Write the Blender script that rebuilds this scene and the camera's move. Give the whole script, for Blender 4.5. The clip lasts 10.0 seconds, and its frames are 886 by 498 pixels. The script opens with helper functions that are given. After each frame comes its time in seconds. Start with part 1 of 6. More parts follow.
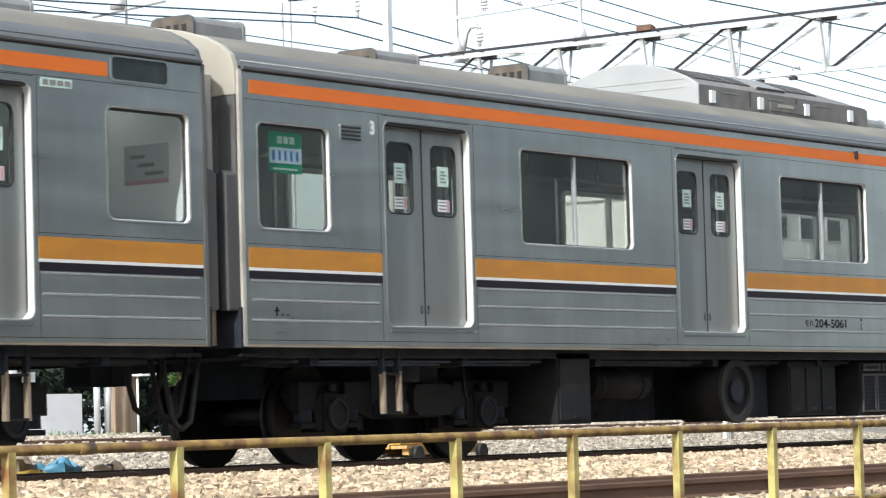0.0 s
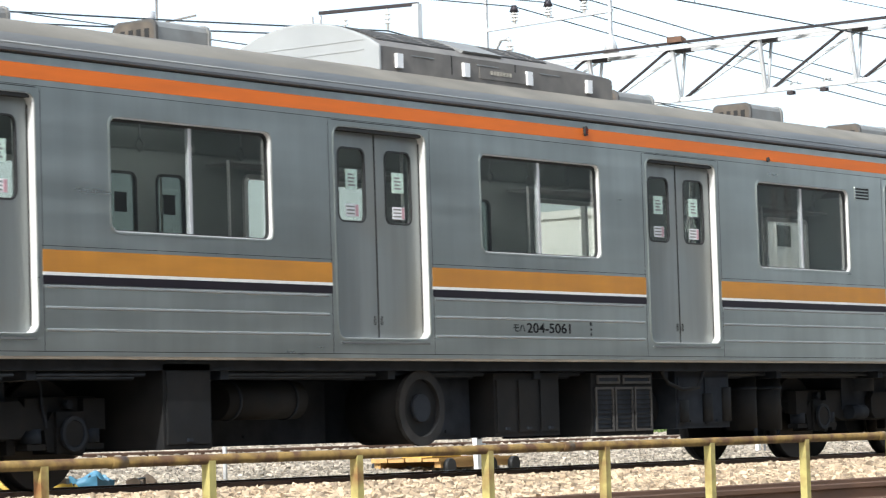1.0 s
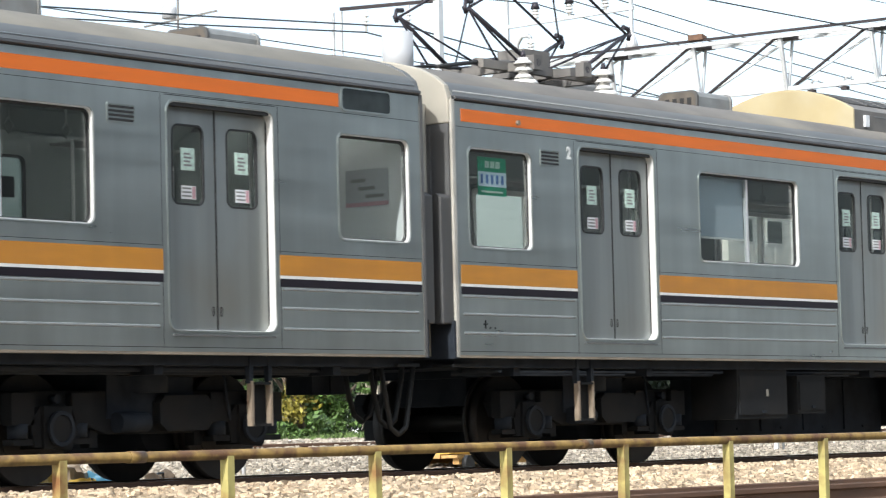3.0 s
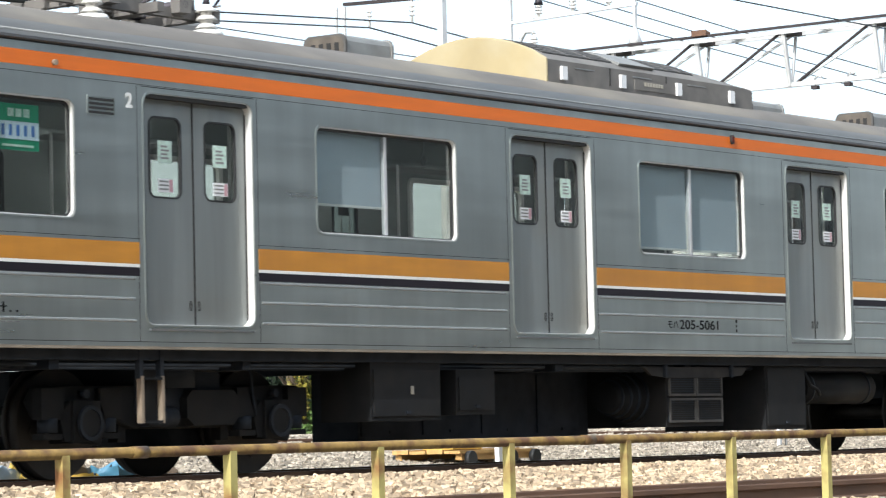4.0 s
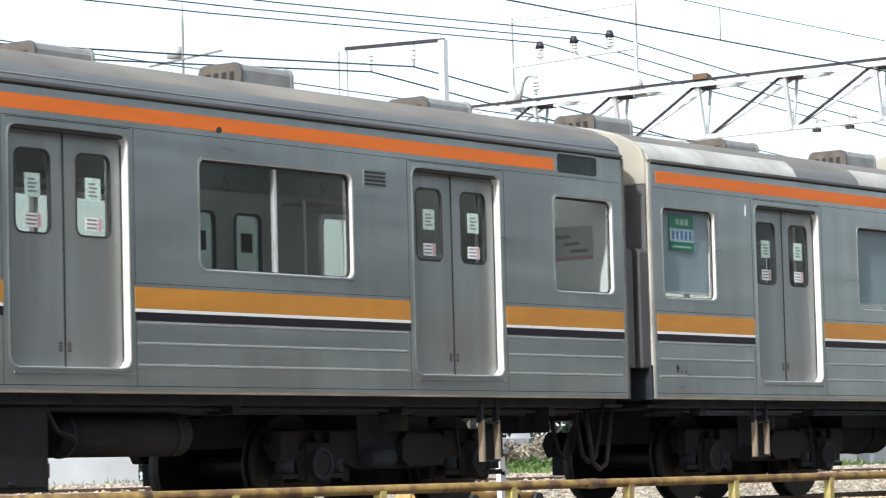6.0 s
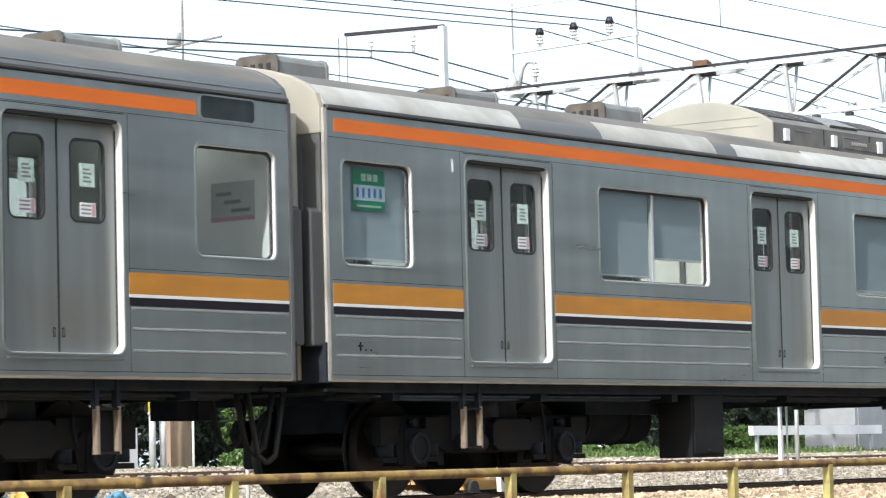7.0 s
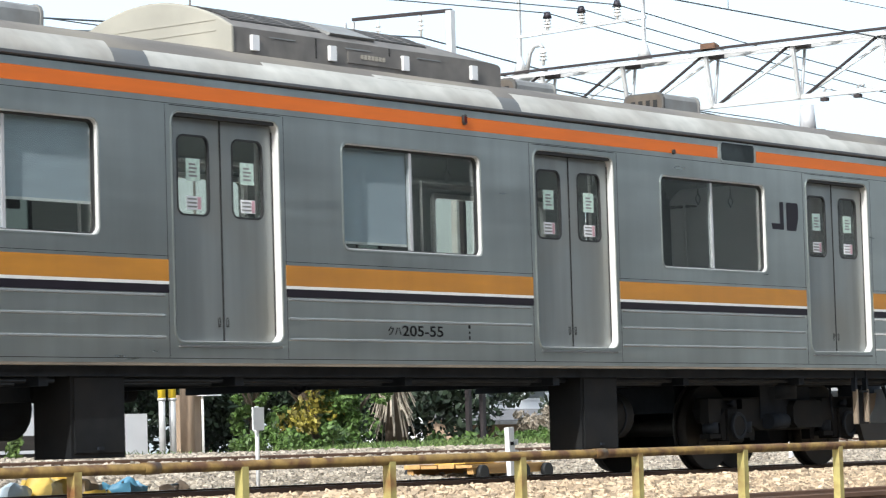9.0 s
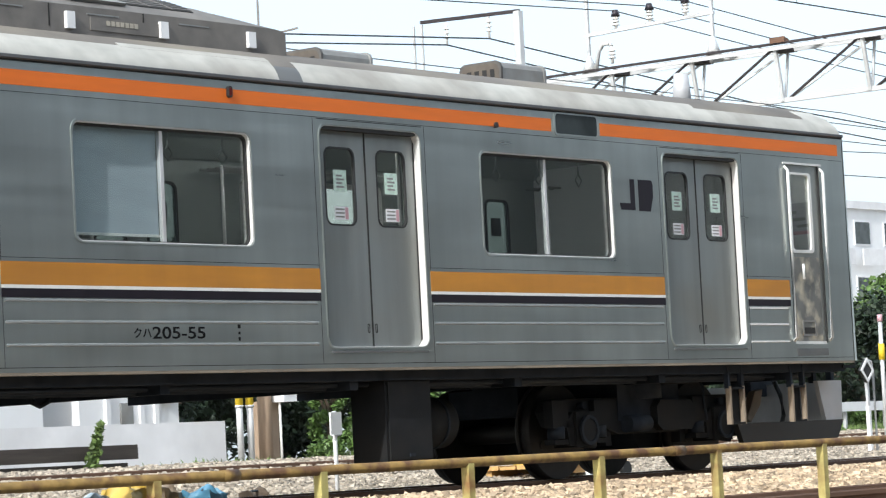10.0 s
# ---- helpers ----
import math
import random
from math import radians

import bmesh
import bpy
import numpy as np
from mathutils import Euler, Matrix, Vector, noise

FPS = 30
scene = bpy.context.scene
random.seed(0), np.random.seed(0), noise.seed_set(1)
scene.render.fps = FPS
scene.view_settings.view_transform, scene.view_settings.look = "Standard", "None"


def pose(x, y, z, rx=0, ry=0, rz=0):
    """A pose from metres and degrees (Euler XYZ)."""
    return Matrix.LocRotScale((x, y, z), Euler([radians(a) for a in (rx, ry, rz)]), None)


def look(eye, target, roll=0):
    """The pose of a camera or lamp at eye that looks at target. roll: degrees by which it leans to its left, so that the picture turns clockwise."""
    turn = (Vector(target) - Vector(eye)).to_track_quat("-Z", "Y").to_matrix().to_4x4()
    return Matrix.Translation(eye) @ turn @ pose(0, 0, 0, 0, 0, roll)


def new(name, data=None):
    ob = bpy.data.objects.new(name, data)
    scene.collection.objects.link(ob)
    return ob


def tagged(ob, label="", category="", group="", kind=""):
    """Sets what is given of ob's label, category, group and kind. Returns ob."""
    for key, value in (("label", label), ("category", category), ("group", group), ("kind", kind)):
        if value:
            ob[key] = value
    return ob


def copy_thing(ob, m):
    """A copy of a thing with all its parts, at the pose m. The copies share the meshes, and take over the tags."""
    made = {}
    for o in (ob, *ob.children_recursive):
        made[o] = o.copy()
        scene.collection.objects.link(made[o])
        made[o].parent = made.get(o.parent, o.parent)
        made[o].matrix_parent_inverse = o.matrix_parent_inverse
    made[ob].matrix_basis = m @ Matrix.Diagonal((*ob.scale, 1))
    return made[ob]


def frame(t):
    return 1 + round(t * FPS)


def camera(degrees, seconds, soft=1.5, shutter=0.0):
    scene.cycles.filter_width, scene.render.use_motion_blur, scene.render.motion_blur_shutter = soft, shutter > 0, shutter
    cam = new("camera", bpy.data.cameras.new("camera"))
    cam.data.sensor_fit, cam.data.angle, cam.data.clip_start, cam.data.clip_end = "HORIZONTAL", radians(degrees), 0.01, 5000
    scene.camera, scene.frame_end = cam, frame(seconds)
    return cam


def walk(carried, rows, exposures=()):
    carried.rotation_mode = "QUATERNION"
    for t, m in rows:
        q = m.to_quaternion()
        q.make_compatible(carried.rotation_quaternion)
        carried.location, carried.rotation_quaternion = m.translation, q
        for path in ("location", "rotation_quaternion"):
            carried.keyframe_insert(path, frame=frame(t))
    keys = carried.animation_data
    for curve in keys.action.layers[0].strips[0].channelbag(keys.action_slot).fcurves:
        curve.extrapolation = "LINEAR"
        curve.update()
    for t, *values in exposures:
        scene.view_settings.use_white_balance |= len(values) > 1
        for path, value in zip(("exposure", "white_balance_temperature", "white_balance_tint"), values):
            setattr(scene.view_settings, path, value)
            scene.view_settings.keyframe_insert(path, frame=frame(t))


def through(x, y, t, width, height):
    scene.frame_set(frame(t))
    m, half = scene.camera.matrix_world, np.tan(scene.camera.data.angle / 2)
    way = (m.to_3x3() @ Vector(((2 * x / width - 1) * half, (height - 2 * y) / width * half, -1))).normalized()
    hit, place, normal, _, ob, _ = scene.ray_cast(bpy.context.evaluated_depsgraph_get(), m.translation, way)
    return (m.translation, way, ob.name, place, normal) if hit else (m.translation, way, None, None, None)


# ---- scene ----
# ---------------------------------------------------------------- camera
EYE = Vector((0.0, 0.0, 0.28))
cam = camera(16.83, 10.0, soft=1.22, shutter=0.1)


def aim(yaw, pitch, roll):
    """Camera pose from its heading (degrees from +x towards +y), its tilt up and its roll."""
    a, b = radians(yaw), radians(pitch)
    return look(EYE, EYE + Vector((math.cos(a) * math.cos(b), math.sin(a) * math.cos(b), math.sin(b))), roll)


AIM = [(0.0, 35.896, 3.425, -1.598), (0.5, 36.288, 3.557, -1.771), (1.0, 36.486, 3.686, -1.777), (1.5, 36.62, 3.783, -1.729),
       (2.0, 36.841, 3.838, -1.503), (2.5, 36.849, 3.709, -1.343), (2.7, 36.829, 3.664, -1.40), (3.8, 36.921, 3.544, -1.38),
       (4.0, 36.924, 3.548, -1.338), (4.5, 36.944, 3.805, -1.228), (5.0, 37.037, 4.21, -1.333), (5.5, 37.009, 4.422, -1.423),
       (5.7, 36.951, 4.427, -1.5), (6.8, 36.93, 4.16, -1.36), (7.0, 36.94, 4.121, -1.405), (7.5, 37.142, 4.068, -1.615),
       (8.0, 37.313, 3.974, -1.674), (8.5, 37.237, 3.941, -1.716), (9.0, 37.115, 3.828, -1.691), (9.5, 37.008, 3.791, -1.832),
       (10.0, 38.519, 3.914, -2.951)]
walk(cam, [(t, aim(a, b, c)) for t, a, b, c in AIM], [(0.0, 0.17, 6280, 8.0), (2.0, 0.20, 6280, 8.0), (5.0, 0.20, 6280, 8.0), (7.5, 0.18, 6280, 8.0), (8.5, 0.13, 6280, 8.0), (10.0, 0.06, 6280, 8.0)])

# ---------------------------------------------------------------- world, sun
SUN_EL, SUN_AZ = 35.0, 191.5   # degrees; azimuth from +x towards +y, where the sun stands
world = bpy.data.worlds.new("sky")
scene.world = world
world.use_nodes = True
wn = world.node_tree.nodes
sky = wn.new("ShaderNodeTexSky")
sky.sky_type = "NISHITA"
sky.sun_disc = False
sky.sun_elevation = radians(SUN_EL)
sky.sun_rotation = radians(90 - SUN_AZ)
sky.air_density, sky.dust_density, sky.ozone_density = 1.0, 4.0, 1.0
wn["Background"].inputs["Strength"].default_value = 0.10
wl = world.node_tree.links.new
wl(sky.outputs[0], wn["Background"].inputs["Color"])
# thin bright haze over the whole sky, faintly uneven
haze, noise_, ramp_, both = wn.new("ShaderNodeBackground"), wn.new("ShaderNodeTexNoise"), wn.new("ShaderNodeMix"), wn.new("ShaderNodeAddShader")
noise_.inputs["Scale"].default_value, noise_.inputs["Detail"].default_value = 2.2, 5.0
ramp_.data_type = "RGBA"
ramp_.inputs["A"].default_value, ramp_.inputs["B"].default_value = (0.60, 0.76, 0.89, 1), (1.0, 1.0, 1.0, 1)
wl(noise_.outputs["Fac"], ramp_.inputs["Factor"])
wl(ramp_.outputs["Result"], haze.inputs["Color"])
haze.inputs["Strength"].default_value = 0.85
wl(wn["Background"].outputs[0], both.inputs[0])
wl(haze.outputs[0], both.inputs[1])
wl(both.outputs[0], wn["World Output"].inputs["Surface"])
sun = new("sun", bpy.data.lights.new("sun", "SUN"))
sun.data.energy, sun.data.angle, sun.data.color = 3.6, radians(0.5), (1.0, 0.98, 0.945)
a, b = radians(SUN_AZ), radians(SUN_EL)
sun.matrix_world = look(Vector((math.cos(a) * math.cos(b), math.sin(a) * math.cos(b), math.sin(b))) * 60, (0, 0, 0))


# ---------------------------------------------------------------- materials
def material(name, color, rough=0.6, metal=0.0, var=0.15, scale=6.0, stretch=(1, 1, 1), bump=0.0, bump_scale=60.0,
             dirt=None, dirt_amount=0.0, dirt_scale=1.5, spec=0.5, per_piece=0.0, island=0.0, streak=0.0):
    """Base colour broken up at two scales, with fine relief; dirt: a second colour in large patches."""
    m = bpy.data.materials.new(name)
    m.use_nodes = True
    t = m.node_tree
    n, link = t.nodes, t.links.new
    p = n["Principled BSDF"]
    p.inputs["Roughness"].default_value, p.inputs["Metallic"].default_value = rough, metal
    p.inputs["Specular IOR Level"].default_value = spec
    co = n.new("ShaderNodeTexCoord")
    mp = n.new("ShaderNodeMapping")
    mp.inputs["Scale"].default_value = stretch
    where = co.outputs["Object"]
    if per_piece:
        spot, add = n.new("ShaderNodeObjectInfo"), n.new("ShaderNodeVectorMath")
        link(where, add.inputs[0])
        link(spot.outputs["Location"], add.inputs[1])
        where = add.outputs[0]
    link(where, mp.inputs["Vector"])
    no = n.new("ShaderNodeTexNoise")
    no.inputs["Scale"].default_value, no.inputs["Detail"].default_value = scale, 8.0
    link(mp.outputs[0], no.inputs["Vector"])
    ramp = n.new("ShaderNodeMapRange")
    ramp.inputs["From Min"].default_value, ramp.inputs["From Max"].default_value = 0.3, 0.7
    ramp.inputs["To Min"].default_value, ramp.inputs["To Max"].default_value = 1 - var, 1 + var
    link(no.outputs["Fac"], ramp.inputs["Value"])
    mul = n.new("ShaderNodeMix")
    mul.data_type, mul.blend_type = "RGBA", "MULTIPLY"
    mul.inputs["Factor"].default_value = 1.0
    mul.inputs["A"].default_value = (*color, 1)
    link(ramp.outputs[0], mul.inputs["B"])
    out = mul.outputs["Result"]
    if dirt:
        nd = n.new("ShaderNodeTexNoise")
        nd.inputs["Scale"].default_value, nd.inputs["Detail"].default_value = dirt_scale, 10.0
        link(where, nd.inputs["Vector"])
        rd = n.new("ShaderNodeMapRange")
        rd.inputs["From Min"].default_value, rd.inputs["From Max"].default_value = 0.45, 0.75
        rd.inputs["To Max"].default_value = dirt_amount
        link(nd.outputs["Fac"], rd.inputs["Value"])
        mx = n.new("ShaderNodeMix")
        mx.data_type = "RGBA"
        link(rd.outputs[0], mx.inputs["Factor"])
        link(out, mx.inputs["A"])
        mx.inputs["B"].default_value = (*dirt, 1)
        out = mx.outputs["Result"]
    for amount, node, socket in ((per_piece, "ShaderNodeObjectInfo", "Random"), (island, "ShaderNodeNewGeometry", "Random Per Island")):
        if amount:
            oi = n.new(node)
            ro = n.new("ShaderNodeMapRange")
            ro.inputs["To Min"].default_value, ro.inputs["To Max"].default_value = 1 - amount, 1 + amount
            link(oi.outputs[socket], ro.inputs["Value"])
            m2 = n.new("ShaderNodeMix")
            m2.data_type, m2.blend_type = "RGBA", "MULTIPLY"
            m2.inputs["Factor"].default_value = 1.0
            link(out, m2.inputs["A"])
            link(ro.outputs[0], m2.inputs["B"])
            out = m2.outputs["Result"]
    if streak:
        ms = n.new("ShaderNodeMapping")
        ms.inputs["Scale"].default_value = (5.0, 5.0, 0.3)
        link(co.outputs["Object"], ms.inputs["Vector"])
        ns = n.new("ShaderNodeTexNoise")
        ns.inputs["Scale"].default_value, ns.inputs["Detail"].default_value = 1.0, 9.0
        link(ms.outputs[0], ns.inputs["Vector"])
        rs = n.new("ShaderNodeMapRange")
        rs.inputs["From Min"].default_value, rs.inputs["From Max"].default_value = 0.35, 0.65
        rs.inputs["To Min"].default_value, rs.inputs["To Max"].default_value = 1 - streak, 1 + streak
        link(ns.outputs["Fac"], rs.inputs["Value"])
        m3 = n.new("ShaderNodeMix")
        m3.data_type, m3.blend_type = "RGBA", "MULTIPLY"
        m3.inputs["Factor"].default_value = 1.0
        link(out, m3.inputs["A"])
        link(rs.outputs[0], m3.inputs["B"])
        out = m3.outputs["Result"]
    link(out, p.inputs["Base Color"])
    rr = n.new("ShaderNodeMapRange")
    rr.inputs["To Min"].default_value, rr.inputs["To Max"].default_value = max(0.02, rough - 0.1), min(1, rough + 0.1)
    link(no.outputs["Fac"], rr.inputs["Value"])
    link(rr.outputs[0], p.inputs["Roughness"])
    if bump:
        nb = n.new("ShaderNodeTexNoise")
        nb.inputs["Scale"].default_value, nb.inputs["Detail"].default_value = bump_scale, 4.0
        link(mp.outputs[0], nb.inputs["Vector"])
        bp = n.new("ShaderNodeBump")
        bp.inputs["Strength"].default_value, bp.inputs["Distance"].default_value = bump, 0.01
        link(nb.outputs["Fac"], bp.inputs["Height"])
        link(bp.outputs[0], p.inputs["Normal"])
    return m


def glass(name, tint, gloss=0.12, through=0.9):
    """A thin pane: straight through with a tint, plus a mirror image that grows at grazing angles."""
    m = bpy.data.materials.new(name)
    m.use_nodes = True
    n, link = m.node_tree.nodes, m.node_tree.links.new
    n.remove(n["Principled BSDF"])
    tr, gl, mx, fr, pw, ma = (n.new("ShaderNode" + k) for k in ("BsdfTransparent", "BsdfGlossy", "MixShader", "LayerWeight", "Math", "Math"))
    tr.inputs["Color"].default_value = (*[c * through for c in tint], 1)
    gl.inputs["Roughness"].default_value = 0.02
    pw.operation, ma.operation = "POWER", "MULTIPLY_ADD"
    pw.inputs[1].default_value = 3.0
    ma.inputs[1].default_value, ma.inputs[2].default_value = 5 * gloss, 0.3 * gloss
    link(fr.outputs["Facing"], pw.inputs[0])
    link(pw.outputs[0], ma.inputs[0])
    link(ma.outputs[0], mx.inputs["Fac"])
    link(tr.outputs[0], mx.inputs[1])
    link(gl.outputs[0], mx.inputs[2])
    link(mx.outputs[0], n["Material Output"].inputs["Surface"])
    return m


STEEL = material("brushed_steel", (0.535, 0.572, 0.553), 0.31, 0.92, 0.045, 2.0, (0.3, 1, 3), 0.05, 30, (0.27, 0.27, 0.25), 0.42, 0.7, streak=0.05)
# Door base set darker than the side steel to counter glow from the reveals.
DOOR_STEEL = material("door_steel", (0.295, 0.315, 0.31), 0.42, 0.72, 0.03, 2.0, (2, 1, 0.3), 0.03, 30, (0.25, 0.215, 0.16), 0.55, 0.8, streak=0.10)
BRIGHT = material("polished_aluminium", (0.78, 0.78, 0.765), 0.38, 0.15, 0.04, 3)
ORANGE = material("orange_film", (0.72, 0.158, 0.012), 0.55, 0, 0.08, 3.0, (0.4, 1, 4))
GOLD = material("ochre_film", (0.50, 0.215, 0.025), 0.45, 0, 0.10, 3.0, (0.6, 1, 3), 0, 60, (0.40, 0.17, 0.03), 0.7, 1.0, streak=0.035)
WHITE = material("white_film", (0.8, 0.8, 0.78), 0.45, 0, 0.05, 5)
PLUM = material("dark_violet_film", (0.012, 0.009, 0.015), 0.5, 0, 0.2, 5, spec=0.25)
SEAM = material("dark_joint", (0.02, 0.02, 0.02), 0.8)
RIB = material("dull_rib_edge", (0.27, 0.29, 0.29), 0.55, 0.3, 0.08, 5)
RUBBER = material("black_rubber", (0.02, 0.021, 0.022), 0.6, 0, 0.2, 10)
ROOF = material("sandy_roof_paint", (0.205, 0.188, 0.157), 0.85, 0, 0.18, 2.0, (0.6, 1, 1), 0.2, 90, (0.13, 0.12, 0.105), 0.8, 0.7)
ROOF_DARK = material("brown_roof_paint", (0.155, 0.142, 0.128), 0.85, 0, 0.2, 2.0, (0.6, 1, 1), 0.2, 90, (0.29, 0.26, 0.205), 0.9, 0.55)
EAVE = material("grey_eave", (0.135, 0.142, 0.145), 0.55, 0.3, 0.12, 3.0, (0.3, 1, 3), 0.05, 40, (0.22, 0.20, 0.175), 0.5, 0.8)
EAVE_WHITE = material("chalky_white_eave", (0.46, 0.455, 0.42), 0.75, 0, 0.14, 4.0, (0.4, 1, 1), 0.08, 40, (0.27, 0.25, 0.22), 0.9, 1.1, streak=0.08)
COVER_WHITE = material("white_frp_cover", (0.35, 0.365, 0.37), 0.55, 0, 0.06, 2.0, (1, 1, 1), 0, 60, (0.28, 0.28, 0.27), 0.4, 1.5)
COVER_CREAM = material("yellowed_frp_cover", (0.40, 0.325, 0.18), 0.6, 0, 0.08, 2.0, (1, 1, 1), 0, 60, (0.48, 0.45, 0.36), 0.8, 0.9)
COVER_PALE = material("pale_cream_frp_cover", (0.33, 0.32, 0.275), 0.6, 0, 0.06, 2.0, (1, 1, 1), 0, 60, (0.5, 0.47, 0.4), 0.4, 1.5)
AC_GREY = material("dark_grey_casing", (0.17, 0.16, 0.15), 0.7, 0.1, 0.2, 4.0, (1, 1, 1), 0.1, 60, (0.26, 0.24, 0.21), 0.5, 2)
AC_TOP = material("dark_grille", (0.11, 0.105, 0.10), 0.7, 0.2, 0.2, 8)
VENT_GREY = material("vent_grey", (0.27, 0.275, 0.27), 0.6, 0.2, 0.15, 5.0, (1, 1, 1), 0.05, 60, (0.2, 0.18, 0.16), 0.6, 3)
SILL_TAN = material("dusty_sill", (0.26, 0.22, 0.17), 0.7, 0.1, 0.25, 3.0, (0.5, 1, 1), 0.05, 40, (0.12, 0.105, 0.09), 0.7, 1.5)
CABINET_GREY = material("dull_grey_cabinet", (0.33, 0.34, 0.36), 0.7, 0, 0.1, 3.0, (1, 1, 1), 0.05, 30, (0.24, 0.24, 0.25), 0.5, 1)
DUST_FRAME = material("dusty_frame", (0.062, 0.060, 0.058), 0.8, 0.1, 0.25, 6.0, (1, 1, 1), 0.1, 50)
DUSTY = material("dusty_iron", (0.030, 0.031, 0.033), 0.8, 0.1, 0.25, 6.0, (1, 1, 1), 0.1, 50, (0.055, 0.050, 0.045), 0.6, 3, 0.2)
END_SHADE = material("shaded_end_steel", (0.13, 0.13, 0.13), 0.7, 0.2, 0.2, 3.0, (1, 1, 0.3), 0.05, 40, (0.08, 0.07, 0.06), 0.6, 2)
FAIRING = material("shaded_fairing", (0.062, 0.063, 0.065), 0.65, 0, 0.1, 4.0, (1, 1, 0.3), 0.03, 40, (0.10, 0.095, 0.09), 0.5, 1.5)
CREAM = material("cream_end_paint", (0.42, 0.39, 0.33), 0.6, 0, 0.12, 4.0, (1, 1, 1), 0.05, 60, (0.25, 0.22, 0.18), 0.6, 2)
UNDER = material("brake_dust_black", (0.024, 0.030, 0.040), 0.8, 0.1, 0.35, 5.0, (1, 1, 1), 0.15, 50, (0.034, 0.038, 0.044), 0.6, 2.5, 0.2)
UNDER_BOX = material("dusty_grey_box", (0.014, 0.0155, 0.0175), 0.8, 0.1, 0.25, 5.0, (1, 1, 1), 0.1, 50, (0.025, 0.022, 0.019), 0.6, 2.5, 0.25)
WHEEL = material("worn_wheel_steel", (0.045, 0.042, 0.04), 0.6, 0.5, 0.2, 8)
RUSTY_STEP = material("dusty_tan_step", (0.30, 0.24, 0.18), 0.7, 0.2, 0.2, 8)
INNER = material("cream_lining", (0.26, 0.285, 0.28), 0.6, 0, 0.05, 4)
INNER_DARK = material("grey_lining", (0.13, 0.14, 0.14), 0.6, 0, 0.1, 4)
FLOOR_IN = material("cabin_linoleum", (0.16, 0.16, 0.15), 0.6, 0, 0.1, 4)
BLIND = material("blue_grey_blind", (0.44, 0.50, 0.56), 0.7, 0, 0.08, 3.0, (1, 1, 5))
GREEN = material("green_sticker", (0.02, 0.30, 0.16), 0.4, 0, 0.05, 5)
PALE_BLUE = material("pale_blue_sticker", (0.60, 0.72, 0.80), 0.4, 0, 0.05, 5)
BLUE = material("blue_print", (0.06, 0.16, 0.42), 0.4, 0, 0.1, 5)
PALE_GREEN = material("pale_green_sticker", (0.55, 0.70, 0.62), 0.4, 0, 0.2, 30)
PINK = material("pink_print", (0.58, 0.34, 0.38), 0.4, 0, 0.05, 5)
INK = material("black_lettering", (0.006, 0.006, 0.007), 0.7, spec=0.2)
SIGN_GLASS = material("dark_sign_glass", (0.045, 0.055, 0.058), 0.12, 0, 0.35, 3, spec=0.5)
FAR_GLASS = glass("clear_far_glass", (0.79, 0.79, 0.75), 0.12, 1.0)
FAR_DOOR_GLASS = glass("tinted_far_door_glass", (0.36, 0.38, 0.36), 0.12, 1.0)
GUTTER_DARK = material("dark_gutter", (0.105, 0.108, 0.115), 0.6, 0.2, 0.15, 3.0, (0.3, 1, 2), 0.05, 40, (0.05, 0.048, 0.05), 0.6, 0.9)
END_BROWN = material("brown_vent_end", (0.10, 0.085, 0.07), 0.8, 0, 0.25, 8.0, (1, 1, 1), 0.1, 40, (0.17, 0.14, 0.11), 0.6, 6)
MOTTLED = material("mottled_door_steel", (0.20, 0.20, 0.19), 0.5, 0.5, 0.2, 5.0, (1, 1, 0.6), 0.05, 30, (0.62, 0.56, 0.44), 1.4, 5.5)
OLD_TIMBER = material("old_dark_timber", (0.060, 0.050, 0.043), 0.9, 0, 0.25, 5.0, (0.3, 1, 3), 0.3, 40)
LIT_CORNER = material("sunlit_corner", (0.50, 0.48, 0.43), 0.55, 0.1, 0.15, 4.0, (1, 1, 0.4), 0.05, 40, (0.22, 0.19, 0.16), 0.8, 2.0)
BEAD = material("worn_bright_bead", (0.30, 0.31, 0.31), 0.5, 0.3, 0.25, 3.0, (0.4, 1, 1), 0, 40, (0.2, 0.2, 0.2), 0.9, 1.3)
GLASS = glass("grey_window_glass", (0.90, 0.93, 0.92), 0.2, 1.0)
TUBE_GLOW = bpy.data.materials.new("fluorescent_tube_fill")
TUBE_GLOW.use_nodes = True
TUBE_GLOW.node_tree.nodes["Principled BSDF"].inputs["Emission Color"].default_value = (1.0, 0.97, 0.92, 1)
TUBE_GLOW.node_tree.nodes["Principled BSDF"].inputs["Emission Strength"].default_value = 8.0
COPPER = material("dark_oxidised_bar", (0.05, 0.045, 0.055), 0.5, 0.5, 0.2, 10)
PORCELAIN = material("white_porcelain", (0.78, 0.77, 0.74), 0.25, 0, 0.05, 10)
RED_GLASS = material("dark_red_lens", (0.10, 0.015, 0.012), 0.2, 0, 0.05, 10)
SKIRT = material("pale_grey_skirt", (0.52, 0.53, 0.55), 0.5, 0.1, 0.1, 4.0, (1, 1, 1), 0.05, 50, (0.3, 0.28, 0.26), 0.5, 2)
STONE = material("warm_ballast_stone", (0.49, 0.385, 0.27), 0.9, 0, 0.25, 9.0, (1, 1, 1), 0.4, 40, None, 0, 1, 0.3, 0, 0.5)
STONE_GREY = material("grey_ballast_stone", (0.36, 0.315, 0.255), 0.9, 0, 0.25, 9.0, (1, 1, 1), 0.4, 40, None, 0, 1, 0.3, 0, 0.5)
